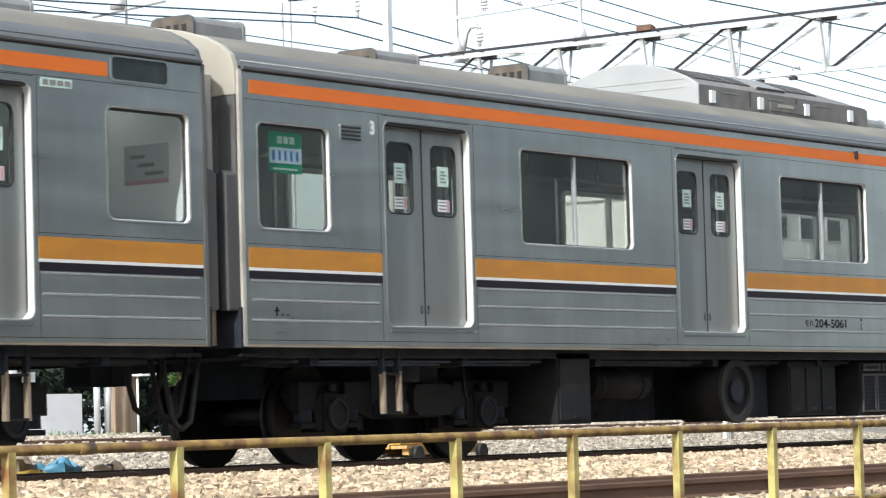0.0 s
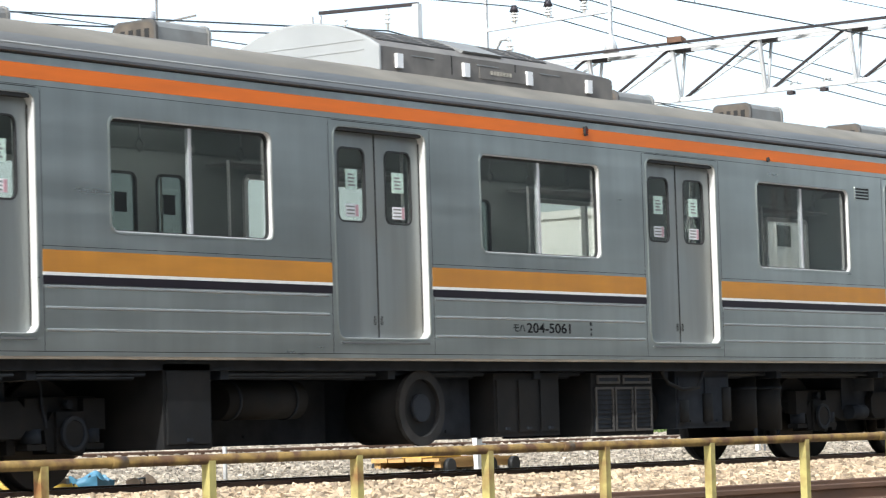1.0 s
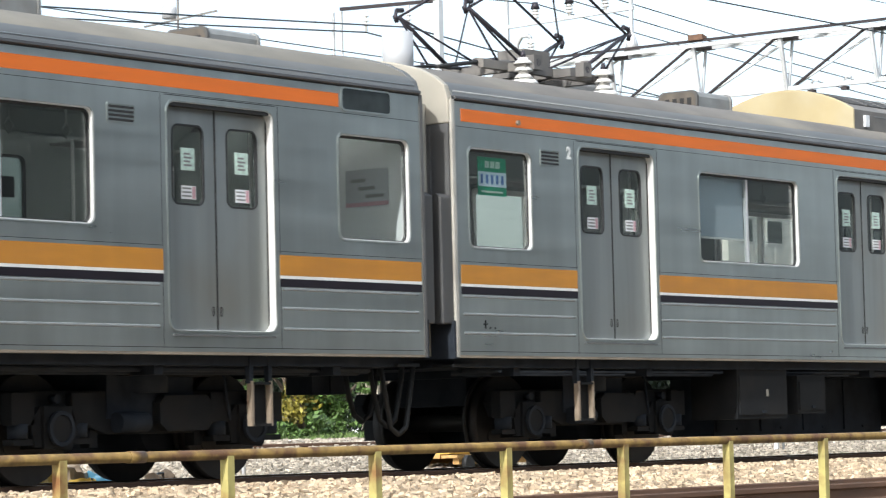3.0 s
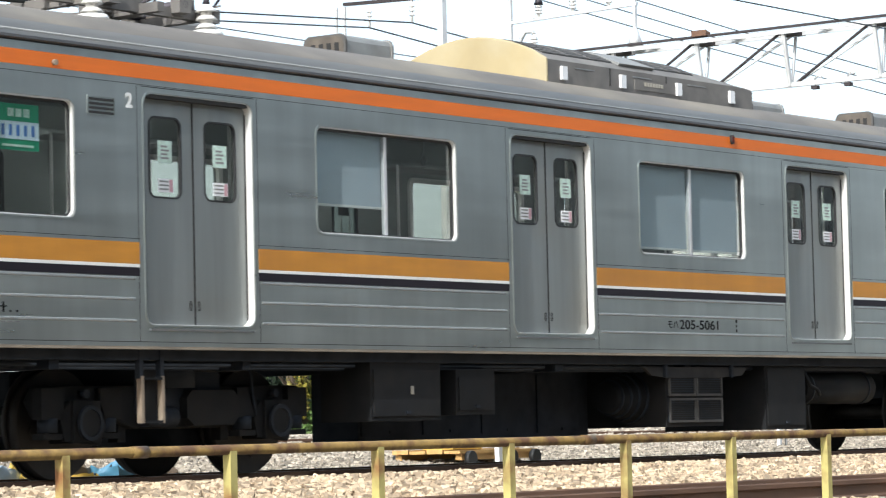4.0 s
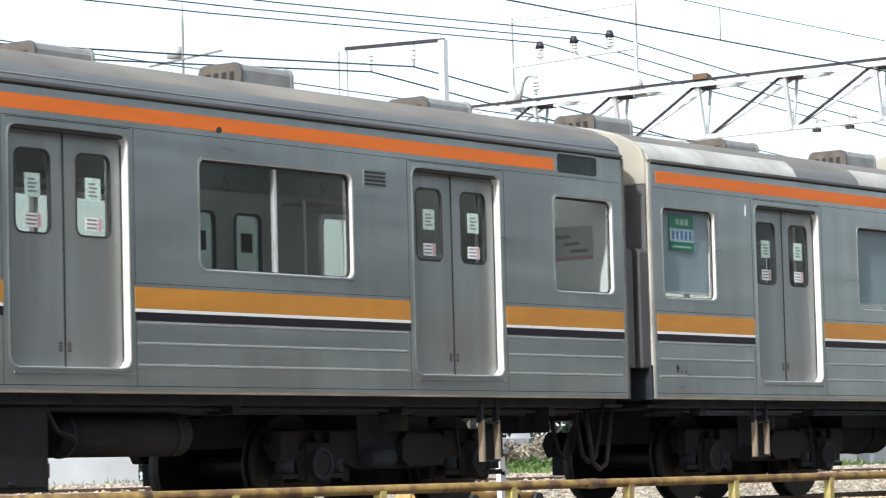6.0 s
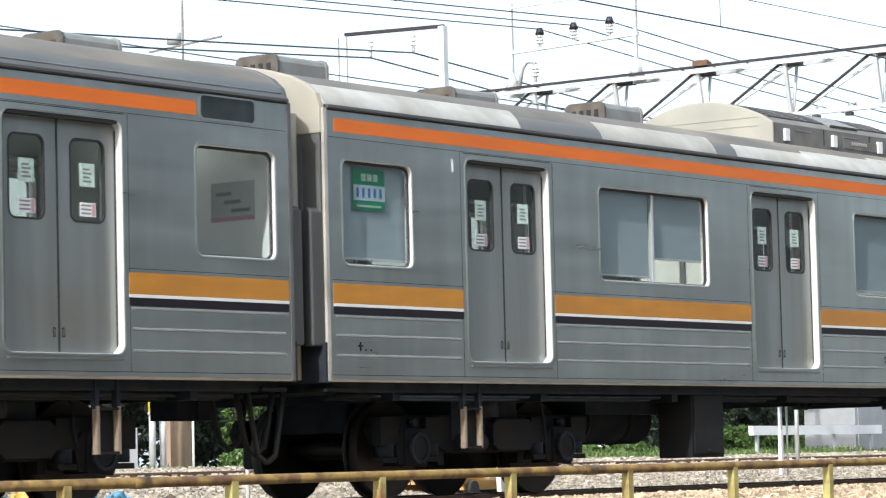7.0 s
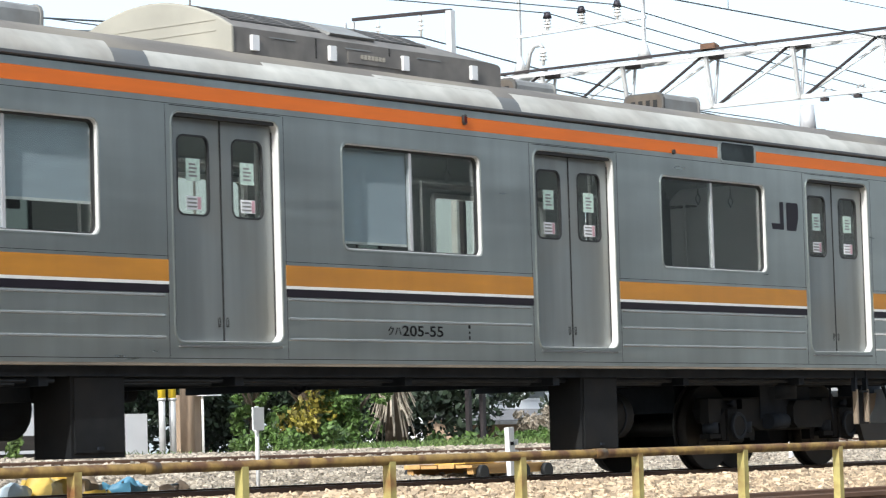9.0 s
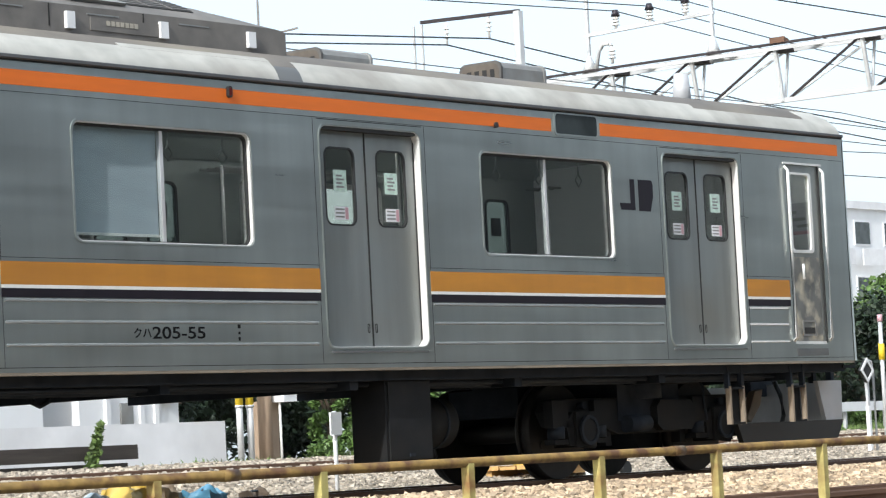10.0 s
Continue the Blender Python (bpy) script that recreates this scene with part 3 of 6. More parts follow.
def air_conditioner(car, x0, x1, cover, writing=True):
    """The large roof unit: a domed end cover, a dark grey casing with white clips, a ribbed top."""
    y0, y1 = 0.50, 2.30

    def dome(grow=0.0):
        pts = [(y0 - grow, 3.55), (y0 - grow, 3.775 + grow * 0.5)]
        for k in range(1, 14):
            u = k / 14
            pts.append((y0 + (y1 - y0) * u, 3.785 + grow + 0.26 * (1 - abs(2 * u - 1) ** 2.0)))
        return pts + [(y1 + grow, 3.775 + grow * 0.5), (y1 + grow, 3.55)]
    body = bmesh.new()
    secs = []
    for x, crown, drop in ((x0 - 0.03, 1.0, 0), (x1 - 1.0, 1.0, 0), (x1 - 0.65, 0.90, 0), (x1 - 0.35, 0.72, 0), (x1 - 0.12, 0.50, 0.005), (x1 - 0.03, 0.38, 0.015), (x1, 0.30, 0.04)):
        secs.append([body.verts.new((x, y, z - drop if z < 3.777 else 3.777 - drop + (z - 3.777) * crown)) for y, z in dome()])
    for r0, r1 in zip(secs, secs[1:]):
        for q in range(len(r0)):
            body.faces.new((r0[q], r0[(q + 1) % len(r0)], r1[(q + 1) % len(r0)], r1[q]))
    body.faces.new(secs[0][::-1])
    body.faces.new(secs[-1])
    bmesh.ops.recalc_face_normals(body, faces=body.faces[:])
    ac = part("air_conditioner", body, AC_GREY, car, "dark grey roof air conditioner", 0, True)
    part("end_cover", profile_x(dome(0.012), x0 - 0.06, x0 - 0.025), cover, ac, "domed plastic end cover", 0.02)
    for k in range(1, 3) if cover is not COVER_CREAM else ():
        part("cover_rib", box(x0 - 0.066, x0 - 0.058, y0 + 0.16, y1 - 0.3, 3.66 + 0.09 * k, 3.668 + 0.09 * k), cover, ac)
    for k in range(4):
        x = x0 + 0.222 + 1.005 * k
        part("clip", box(x - 0.043, x + 0.043, y0 - 0.03, y0 + 0.01, 3.594, 3.722), SIGN_WHITE, ac, "white fastening clip", 0.008)
    def skin(y):
        return 3.785 + 0.26 * (1 - abs(2 * (y - y0) / (y1 - y0) - 1) ** 2.0)

    for a_, b_ in ((x0 + 0.08, x0 + 1.25), (x1 - 1.70, x1 - 0.95)):
        ya = y0 + 0.12
        gr = part("fan_grille", profile_x([(ya + 0.07 * q, skin(ya + 0.07 * q) + 0.006) for q in range(11)] + [(ya + 0.07 * q, skin(ya + 0.07 * q) - 0.02) for q in range(10, -1, -1)], a_, b_), SEAM, ac, "black fan opening under slats")
        for k in range(13):
            y = ya + 0.015 + 0.054 * k
            part("grille_bar", profile_x([(y, skin(y) + 0.004), (y + 0.026, skin(y + 0.026) + 0.004), (y + 0.026, skin(y + 0.026) + 0.014), (y, skin(y) + 0.014)], a_, b_), AC_TOP, gr)
        for q in (0.33, 0.66):
            x = a_ + (b_ - a_) * q
            part("grille_stay", profile_x([(ya + 0.1 * j, skin(ya + 0.1 * j) + 0.016) for j in range(8)] + [(ya + 0.1 * j, skin(ya + 0.1 * j) + 0.010) for j in range(7, -1, -1)], x, x + 0.02), AC_GREY, gr)
    for x in (x0 + 0.42, x0 + 1.42, x0 + 2.42):
        part("drip_rail", box(x, x + 0.34, y0 - 0.005, y0 + 0.01, 3.717, 3.728), BEAD, ac)
    for x in (x0 + 1.02, x0 + 2.02):
        part("casing_joint", box(x, x + 0.012, y0 - 0.004, y0 + 0.01, 3.60, 3.77), SEAM, ac)
    part("access_panel", box(x0 + 1.45, x1 - 1.45, y0 - 0.008, y0 + 0.01, 3.60, 3.70), AC_GREY, ac)
    part("top_plate", profile_x([(y0 + 0.1, 3.82), (y0 + 0.45, 3.96), (y0 + 0.9, 4.035), (y0 + 0.9, 4.06), (y0 + 0.42, 3.995), (y0 + 0.06, 3.85)], x0 + 1.3, x1 - 1.75), VENT_GREY, ac)
    if writing:
        for k in range(7):
            part("maker_mark", box(x0 + 1.62 + 0.05 * k, x0 + 1.655 + 0.05 * k, y0 - 0.012, y0 - 0.008, 3.645, 3.682), CREAM, ac)
    return ac


def bogie(car, x):
    """A two-axle bogie centred at x: side frames, springs, axle boxes, and the wheelsets, which turn."""
    c, base = WIDE / 2, 1.12
    body = bmesh.new()
    for y in (0.56, WIDE - 0.70):
        pts = [(x - 1.58, 0.60), (x - 1.50, 0.72), (x - 0.45, 0.72), (x - 0.38, 0.69), (x + 0.38, 0.69), (x + 0.45, 0.72), (x + 1.50, 0.72), (x + 1.58, 0.60),
               (x + 1.50, 0.47), (x + 0.80, 0.47), (x + 0.50, 0.38), (x - 0.50, 0.38), (x - 0.80, 0.47), (x - 1.50, 0.47)]
        slab(pts, y, y + 0.14, body)
    box(x - 0.25, x + 0.25, 0.58, WIDE - 0.58, 0.45, 0.68, body)
    bmesh.ops.recalc_face_normals(body, faces=body.faces[:])
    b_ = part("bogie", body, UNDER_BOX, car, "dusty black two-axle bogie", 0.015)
    for s in (-1, 1):
        ax = x + s * base
        for y in (0.47, WIDE - 0.73):
            part("axle_box", box(ax - 0.15, ax + 0.15, y, y + 0.26, 0.28, 0.60), UNDER_BOX, b_, "", 0.04)
        part("axle_cap", rod((ax, 0.43, 0.43), (ax, 0.49, 0.43), 0.10, 16), UNDER_BOX, b_)
        nr = 24
        part("axle_ring", ring([(ax + 0.135 * math.cos(6.2832 * q / nr), 0.43 + 0.135 * math.sin(6.2832 * q / nr)) for q in range(nr)], [(ax + 0.105 * math.cos(6.2832 * q / nr), 0.43 + 0.105 * math.sin(6.2832 * q / nr)) for q in range(nr)], 0.42, 0.45), UNDER, b_)
        part("axle_arm", slab([(ax - 0.22, 0.30), (ax + 0.16, 0.26), (ax + 0.24, 0.40), (ax + 0.20, 0.56), (ax - 0.16, 0.60), (ax - 0.26, 0.48)], 0.50, 0.55), UNDER_BOX, b_, "", 0.01)
        for d in (-0.34, 0.30):
            part("spring_case", box(ax + d - 0.12, ax + d + 0.12, 0.50, 0.60, 0.46, 0.70), UNDER_BOX, b_, "", 0.02)
            part("coil_spring", rod((ax + d, 0.56, 0.36), (ax + d, 0.56, 0.47), 0.08, 12), UNDER, b_)
            part("spring_seat", box(ax + d - 0.10, ax + d + 0.10, 0.50, 0.62, 0.31, 0.355), UNDER_BOX, b_, "", 0.008)
        part("bolt_eye", rod((ax + 0.02, 0.49, 0.655), (ax + 0.02, 0.56, 0.655), 0.035, 10), UNDER, b_)
        part("brake_block", box(ax - s * 0.56, ax - s * 0.47, 0.60, 0.70, 0.28, 0.56), UNDER_BOX, b_, "", 0.01)
        ws = bmesh.new()
        rod((0, 0.55, 0), (0, WIDE - 0.55, 0), 0.085, 14, ws)
        for y, d in ((c - 0.533 - 0.07, 1), (c + 0.533 + 0.07, -1)):
            rod((0, y, 0), (0, y + d * 0.125, 0), 0.43, 36, ws)
            rod((0, y + d * 0.11, 0), (0, y + d * 0.14, 0), 0.455, 36, ws)
            for q in range(4):
                w = math.pi / 2 * q
                rod((0.26 * math.cos(w), y - d * 0.012, 0.26 * math.sin(w)), (0.26 * math.cos(w), y, 0.26 * math.sin(w)), 0.045, 10, ws)
        wheelset = part("wheelset", ws, WHEEL, b_, "worn steel wheelset")
        wheelset.matrix_basis = Matrix.Translation((ax, 0, 0.43))
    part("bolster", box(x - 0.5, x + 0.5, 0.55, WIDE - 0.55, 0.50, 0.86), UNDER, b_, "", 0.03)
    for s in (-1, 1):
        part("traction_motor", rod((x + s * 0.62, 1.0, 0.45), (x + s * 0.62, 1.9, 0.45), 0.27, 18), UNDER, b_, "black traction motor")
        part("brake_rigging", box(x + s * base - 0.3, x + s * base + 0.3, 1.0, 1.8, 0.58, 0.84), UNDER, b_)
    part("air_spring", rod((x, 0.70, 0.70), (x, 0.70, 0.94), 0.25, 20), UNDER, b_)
    part("centre_case", slab([(x + 0.02, 0.46), (x + 0.10, 0.40), (x + 0.58, 0.40), (x + 0.64, 0.46), (x + 0.64, 0.62), (x + 0.58, 0.68), (x + 0.08, 0.68), (x + 0.02, 0.62)], 0.47, 0.55), UNDER_BOX, b_, "dusty rounded case", 0.02)
    part("damper", rod((x + 0.10, 0.50, 0.88), (x + 0.66, 0.50, 0.88), 0.055, 12), UNDER_BOX, b_, "yaw damper")
    part("damper_rod", rod((x - 0.25, 0.50, 0.88), (x + 0.10, 0.50, 0.88), 0.025, 8), UNDER, b_)
    part("brake_cylinder", rod((x - 0.45, 0.50, 0.47), (x - 0.12, 0.50, 0.47), 0.08, 14), UNDER, b_)
    part("brake_hose", tube([(x + 0.78, 0.53, 0.92), (x + 0.84, 0.50, 0.80), (x + 0.82, 0.48, 0.66), (x + 0.88, 0.50, 0.50), (x + 0.92, 0.54, 0.42)], 0.014), UNDER, b_)
    return b_


def step_ladder(car, x):
    """Two hanging steel straps joined by rungs, below a side door."""
    ld = part("step_ladder", box(x - 0.13, x - 0.10, 0.08, 0.13, 0.42, 0.78), RUSTY_STEP, car, "dusty tan hanging step, upper straps painted dark as shade")
    part("strap", box(x + 0.10, x + 0.13, 0.08, 0.13, 0.42, 0.78), RUSTY_STEP, ld)
    # Upper straps are painted black, as the car body shades them.
    for d in (-0.115, 0.115):
        part("hanger", box(x + d - 0.02, x + d + 0.02, 0.09, 0.14, 0.76, 0.99), UNDER, ld)
    part("tread_back", box(x - 0.10, x + 0.10, 0.14, 0.15, 0.44, 0.76), UNDER_BOX, ld)
    for z in (0.42, 0.75):
        part("rung", box(x - 0.10, x + 0.10, 0.07, 0.13, z, z + 0.02), UNDER_BOX, ld)


def side_boxes(car, kind):
    """Equipment under the floor, by kind of car."""
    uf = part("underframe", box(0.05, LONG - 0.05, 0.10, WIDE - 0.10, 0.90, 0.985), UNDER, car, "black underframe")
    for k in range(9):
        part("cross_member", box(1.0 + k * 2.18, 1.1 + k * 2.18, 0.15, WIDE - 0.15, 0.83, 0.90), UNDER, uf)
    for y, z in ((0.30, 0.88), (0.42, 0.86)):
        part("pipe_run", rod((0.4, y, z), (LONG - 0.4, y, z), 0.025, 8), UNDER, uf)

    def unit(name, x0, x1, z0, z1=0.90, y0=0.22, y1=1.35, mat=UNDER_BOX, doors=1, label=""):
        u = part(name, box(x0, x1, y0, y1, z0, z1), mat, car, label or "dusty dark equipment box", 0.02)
        for k in range(doors):
            a_, b2 = x0 + (x1 - x0) * k / doors + 0.03, x0 + (x1 - x0) * (k + 1) / doors - 0.03
            d = part("cover", box(a_, b2, y0 - 0.015, y0 + 0.005, z0 + 0.04, z1 - 0.06), mat, u, "", 0.006)
            part("latch", box((a_ + b2) / 2 - 0.03, (a_ + b2) / 2 + 0.03, y0 - 0.03, y0 - 0.012, z0 + 0.06, z0 + 0.085), UNDER, d)
        return u

    def drum(name, x0, x1, y, z, r):
        d = part(name, rod((x0, y, z), (x1, y, z), r, 24), UNDER_BOX, car, "dusty air reservoir", 0.03)
        for e in (x0 + 0.12, x1 - 0.15):
            part("hoop", rod((e, y, z), (e + 0.03, y, z), r + 0.008, 24), UNDER, d)

    def grille(x0, x1, z0, tall=False):
        u = unit("resistor_box", x0, x1, z0, 0.88, 0.16, 1.2, UNDER_BOX, 0, "louvred equipment box")
        if tall:                                     # three tall louvred doors below two shallow hatches
            w = (x1 - x0 - 0.06) / 3
            panes = [(x0 + 0.03 + w * k + 0.015, x0 + 0.03 + w * (k + 1) - 0.015, z0 + 0.04, z0 + 0.46) for k in range(3)]
            panes += [(x0 + 0.08, x0 + 0.46, 0.78, 0.86), (x0 + 0.52, x1 - 0.06, 0.78, 0.86)]
        else:
            m = (x0 + x1) / 2
            panes = [(a_, b2, za, zb) for a_, b2 in ((x0 + 0.03, m - 0.01), (m + 0.01, x1 - 0.03)) for za, zb in ((z0 + 0.04, z0 + 0.275), (z0 + 0.295, z0 + 0.55))]
        for i, (a_, b2, za, zb) in enumerate(panes):
            pn = part("grille_panel", box(a_, b2, 0.150, 0.165, za, zb), UNDER, u, "black wire grille")
            part("panel_frame", ring([(a_, za), (b2, za), (b2, zb), (a_, zb)], [(a_ + 0.022, za + 0.022), (b2 - 0.022, za + 0.022), (b2 - 0.022, zb - 0.022), (a_ + 0.022, zb - 0.022)], 0.135, 0.152), DUST_FRAME, pn, "dusty frame")
            for k in range(9 if zb - za > 0.15 else 0):
                zz = za + 0.035 + k * (zb - za - 0.07) / 8
                part("louvre_blade", box(a_ + 0.022, b2 - 0.022, 0.140, 0.150, zz - 0.006, zz + 0.006), UNDER_BOX, pn)

    if kind == "m204":
        unit("equipment_box", 4.62, 5.18, 0.285, 0.95, 0.1)
        drum("air_reservoir", 5.75, 6.75, 0.55, 0.67, 0.16)
        unit("equipment_box", 5.4, 7.6, 0.30, 0.9, 0.9, 2.4, UNDER)
        fan = part("blower", rod((8.0, 0.18, 0.58), (8.0, 0.75, 0.58), 0.31, 28), UNDER_BOX, car, "round blower housing")
        bl = bmesh.new()
        n_ = 32
        ring([(8.0 + 0.33 * math.cos(6.2832 * q / n_), 0.58 + 0.33 * math.sin(6.2832 * q / n_)) for q in range(n_)], [(8.0 + 0.25 * math.cos(6.2832 * q / n_), 0.58 + 0.25 * math.sin(6.2832 * q / n_)) for q in range(n_)], 0.14, 0.185, bl)
        part("blower_ring", bl, DUSTY, fan)
        part("blower_hub", rod((8.0, 0.14, 0.58), (8.0, 0.18, 0.58), 0.12, 16), UNDER, fan)
        unit("equipment_box", 8.3, 9.05, 0.30, 0.88, 0.4, 2.2, UNDER)
        unit("equipment_box", 9.12, 10.15, 0.31, 0.88, 0.18, 1.3, UNDER_BOX, 3)
        grille(10.66, 11.72, 0.29, True)
        drum("air_reservoir", 11.8, 12.7, 0.6, 0.55, 0.2)
        unit("equipment_box", 12.2, 13.2, 0.34, 0.9, 0.2, 1.4, UNDER, 2)
        for x, r in ((13.94, 0.16), (14.40, 0.18)):
            tk = part("tank", rod((x, 0.50, 0.30), (x, 0.50, 0.84), r, 20), UNDER_BOX, car, "upright dusty tank", 0.03)
            part("tank_band", rod((x, 0.50, 0.72), (x, 0.50, 0.75), r + 0.01, 20), UNDER, tk)
            part("drain_cock", rod((x, 0.34, 0.20), (x, 0.34, 0.32), 0.02, 8), UNDER, tk)
        for k, x in enumerate((12.3, 12.75, 13.1)):
            part("valve", rod((x, 0.18, 0.40), (x, 0.18, 0.62 + 0.06 * k), 0.06, 10), UNDER_BOX, car)
        part("conduit", tube([(11.8, 0.12, 0.92), (11.95, 0.12, 0.78), (12.2, 0.12, 0.72), (12.5, 0.12, 0.74), (12.6, 0.12, 0.9)], 0.02), UNDER_BOX, car)
    elif kind == "m205":
        unit("equipment_box", 4.77, 5.74, 0.405, 0.9, 0.12, 0.66)
        part("painted_digit", box(5.3, 5.34, 0.098, 0.104, 0.63, 0.70), CREAM, car)
        unit("equipment_box", 6.02, 6.59, 0.45, 0.84, 0.16, 0.6)
        unit("equipment_box", 5.57, 9.13, 0.24, 0.88, 0.9, 1.42, UNDER, 4)
        cone = part("duct", rod((9.0, 0.6, 0.60), (9.4, 0.6, 0.60), 0.14, 16, None, 0.26), UNDER_BOX, car, "ribbed air duct")
        for k in range(4):
            part("duct_rib", rod((9.05 + 0.1 * k, 0.6, 0.6), (9.08 + 0.1 * k, 0.6, 0.6), 0.17 + 0.03 * k, 16), UNDER, cone)
        grille(9.39, 10.41, 0.305)
        hood = part("hood", slab([(8.95, 0.88), (10.85, 0.88), (10.75, 0.80), (10.3, 0.775), (9.4, 0.775), (9.1, 0.80)], 0.13, 0.165), DUSTY, car, "slanting dusty hood plate", 0.008)
        for xx in (9.3, 10.5):
            part("hood_bracket", box(xx, xx + 0.04, 0.10, 0.13, 0.78, 0.90), UNDER, hood)
        unit("equipment_box", 11.2, 12.0, 0.255, 0.93, 0.14)
        drum("air_reservoir", 12.3, 13.75, 0.45, 0.68, 0.17)
        part("conduit", tube([(12.0, 0.15, 0.85), (12.1, 0.14, 0.7), (12.25, 0.14, 0.66), (12.3, 0.14, 0.6)], 0.02), UNDER_BOX, car)
    else:
        unit("equipment_box", 5.655, 6.235, 0.29, 0.95, 0.12, 0.50)
        hp = part("air_tank", rod((4.55, 0.95, 0.68), (5.85, 0.95, 0.68), 0.24, 24), UNDER, car, "black air tank", 0.04)
        for e in (4.75, 5.45):
            part("hoop", rod((e, 0.95, 0.68), (e + 0.04, 0.95, 0.68), 0.25, 24), UNDER_BOX, hp)
        part("cable_trough", box(4.4, 5.62, 0.5, 2.2, 0.72, 0.90), UNDER, car)
        drum("air_reservoir", 6.7, 8.2, 1.9, 0.84, 0.09)
        part("hook", tube([(9.1, 0.9, 0.9), (9.12, 0.9, 0.82), (9.2, 0.9, 0.79), (9.28, 0.9, 0.82), (9.3, 0.9, 0.9)], 0.02), UNDER, car)
        unit("equipment_box", 12.29, 12.88, 0.215, 0.95, 0.12, 0.48)
        drum("air_reservoir", 13.0, 13.7, 0.7, 0.55, 0.22)


def car_end(car, x, s, cab=False):
    """End wall at x (s = -1 at the left end), its fairings, gangway and hoses."""
    if not cab:
        lo, hi = min(x, x + s * 0.05), max(x, x + s * 0.05)
        # Wall below the cream top is painted dark for the shade between cars.
        e = part("end_wall", box(lo, hi, 0.03, WIDE - 0.03, SILL + 0.02, 3.02), END_SHADE, car, "grey end wall painted dark for the shade between cars", 0.008)
        pts = [(0.02, 3.022), (0.02, GUTTER)] + [(y, roof_curve(y) + 0.012) for y in (0.06, 0.16, 0.34, 0.6, 0.95, 1.4, 1.85, 2.2, 2.46, 2.64, 2.74)] + [(WIDE - 0.02, GUTTER), (WIDE - 0.02, 3.022)]
        part("end_hood", profile_x(pts, lo - 0.01, hi + 0.01), CREAM if s < 0 else EAVE, car, "cream painted roof end hood" if s < 0 else "grey roof end hood", 0.012)
        for y in (0.22, 0.45, 0.68):
            part("end_rib", box(min(x + s * 0.05, x + s * 0.075), max(x + s * 0.05, x + s * 0.075), y, y + 0.03, 1.3, 3.0), END_SHADE, e)
        # Left-end corner painted pale as the sunlit strip, right-end corner dark as shade.
        part("corner_strip", box(min(x, x + s * 0.04), max(x, x + s * 0.04), -0.006, 0.022, SILL - 0.01, GUTTER), LIT_CORNER if s < 0 else END_SHADE, car)
        part("gangway_bellows", box(min(x, x + s * 0.25), max(x, x + s * 0.25), 0.75, WIDE - 0.75, 1.0, 3.25), RUBBER, car, "black rubber gangway bellows", 0.03)
        for k in range(4):
            xx = x + s * (0.06 + 0.055 * k)
            part("bellows_fold", box(xx - 0.012, xx + 0.012, 0.71, WIDE - 0.71, 1.0, 3.29), UNDER, car)
        part("buffer_beam", box(min(x, x + s * 0.07), max(x, x + s * 0.07), 0.0, WIDE, SILL - 0.02, 1.30), UNDER, car, "black end beam", 0.01)
        # Fairing grey is taken down to stand for the shade between car ends.
        f = part("gap_fairing", profile_x([(0.02, 1.27), (0.12, 1.27), (0.14, 2.37), (0.08, 2.41), (0.02, 2.37)], min(x, x + s * 0.19), max(x, x + s * 0.19)), FAIRING, car, "gap fairing, its grey darkened for shade", 0.015)
        part("down_pipe", rod((x + s * 0.09, 0.28, 1.0), (x + s * 0.09, 0.28, 3.2), 0.03, 8), CREAM, e)
        part("coupler", box(min(x, x + s * 0.24), max(x, x + s * 0.24), 1.25, 1.55, 0.70, 0.95), UNDER, car, "black coupler", 0.02)
        hoses = ((0.5, 0.33), (0.62, 0.40), (0.9, 0.45))
        for y, z in hoses:
            part("jumper_hose", tube([(x + s * 0.02, y, 0.92), (x + s * 0.07, y, 0.70), (x + s * 0.14, y, z + 0.06), (x + s * 0.25, y, z)], 0.025), RUBBER, car)
        part("end_step", box(min(x - s * 0.3, x), max(x - s * 0.3, x), 0.06, 0.3, 0.90, 0.93), UNDER_BOX, car)
    else:
        nose = bmesh.new()
        pts = [(0.0, SILL + 0.01), (0.0, GUTTER)] + [(y, roof_curve(y)) for y in (0.16, 0.34, 0.6, 0.95, 1.4, 1.85, 2.2, 2.46, 2.64)] + [(WIDE, GUTTER), (WIDE, SILL + 0.01)]
        rings = []
        for d, g, dz in ((0.0, 0.0, 0.0), (0.02, 0.008, -0.01), (0.04, 0.03, -0.05), (0.055, 0.08, -0.10)):
            rings.append([nose.verts.new((x + d + (GUTTER - z) * 0.014 * (d > 0.01), g + y * (WIDE - 2 * g) / WIDE, z + dz * (z > 2.5))) for y, z in pts])
        for a_, b2 in zip(rings, rings[1:]):
            for i in range(len(pts)):
                nose.faces.new((a_[i], a_[(i + 1) % len(pts)], b2[(i + 1) % len(pts)], b2[i]))
        nose.faces.new(rings[-1])
        nose.faces.new(rings[0][::-1])
        bmesh.ops.recalc_face_normals(nose, faces=nose.faces[:])
        n_ = part("cab_front", nose, STEEL, car, "steel cab front", 0, True)
        part("windscreen", box(x + 0.06, x + 0.078, 0.25, WIDE - 0.25, 1.95, 2.95), SIGN_GLASS, n_, "black windscreen")
        for y in (0.25, WIDE - 0.55):
            part("headlamp", box(x + 0.06, x + 0.11, y, y + 0.3, 1.35, 1.5), SIGN_WHITE, n_)
        part("coupler", box(x, x + 0.45, 1.25, 1.55, 0.70, 0.95), UNDER, car, "black coupler", 0.02)
        sk = bmesh.new()
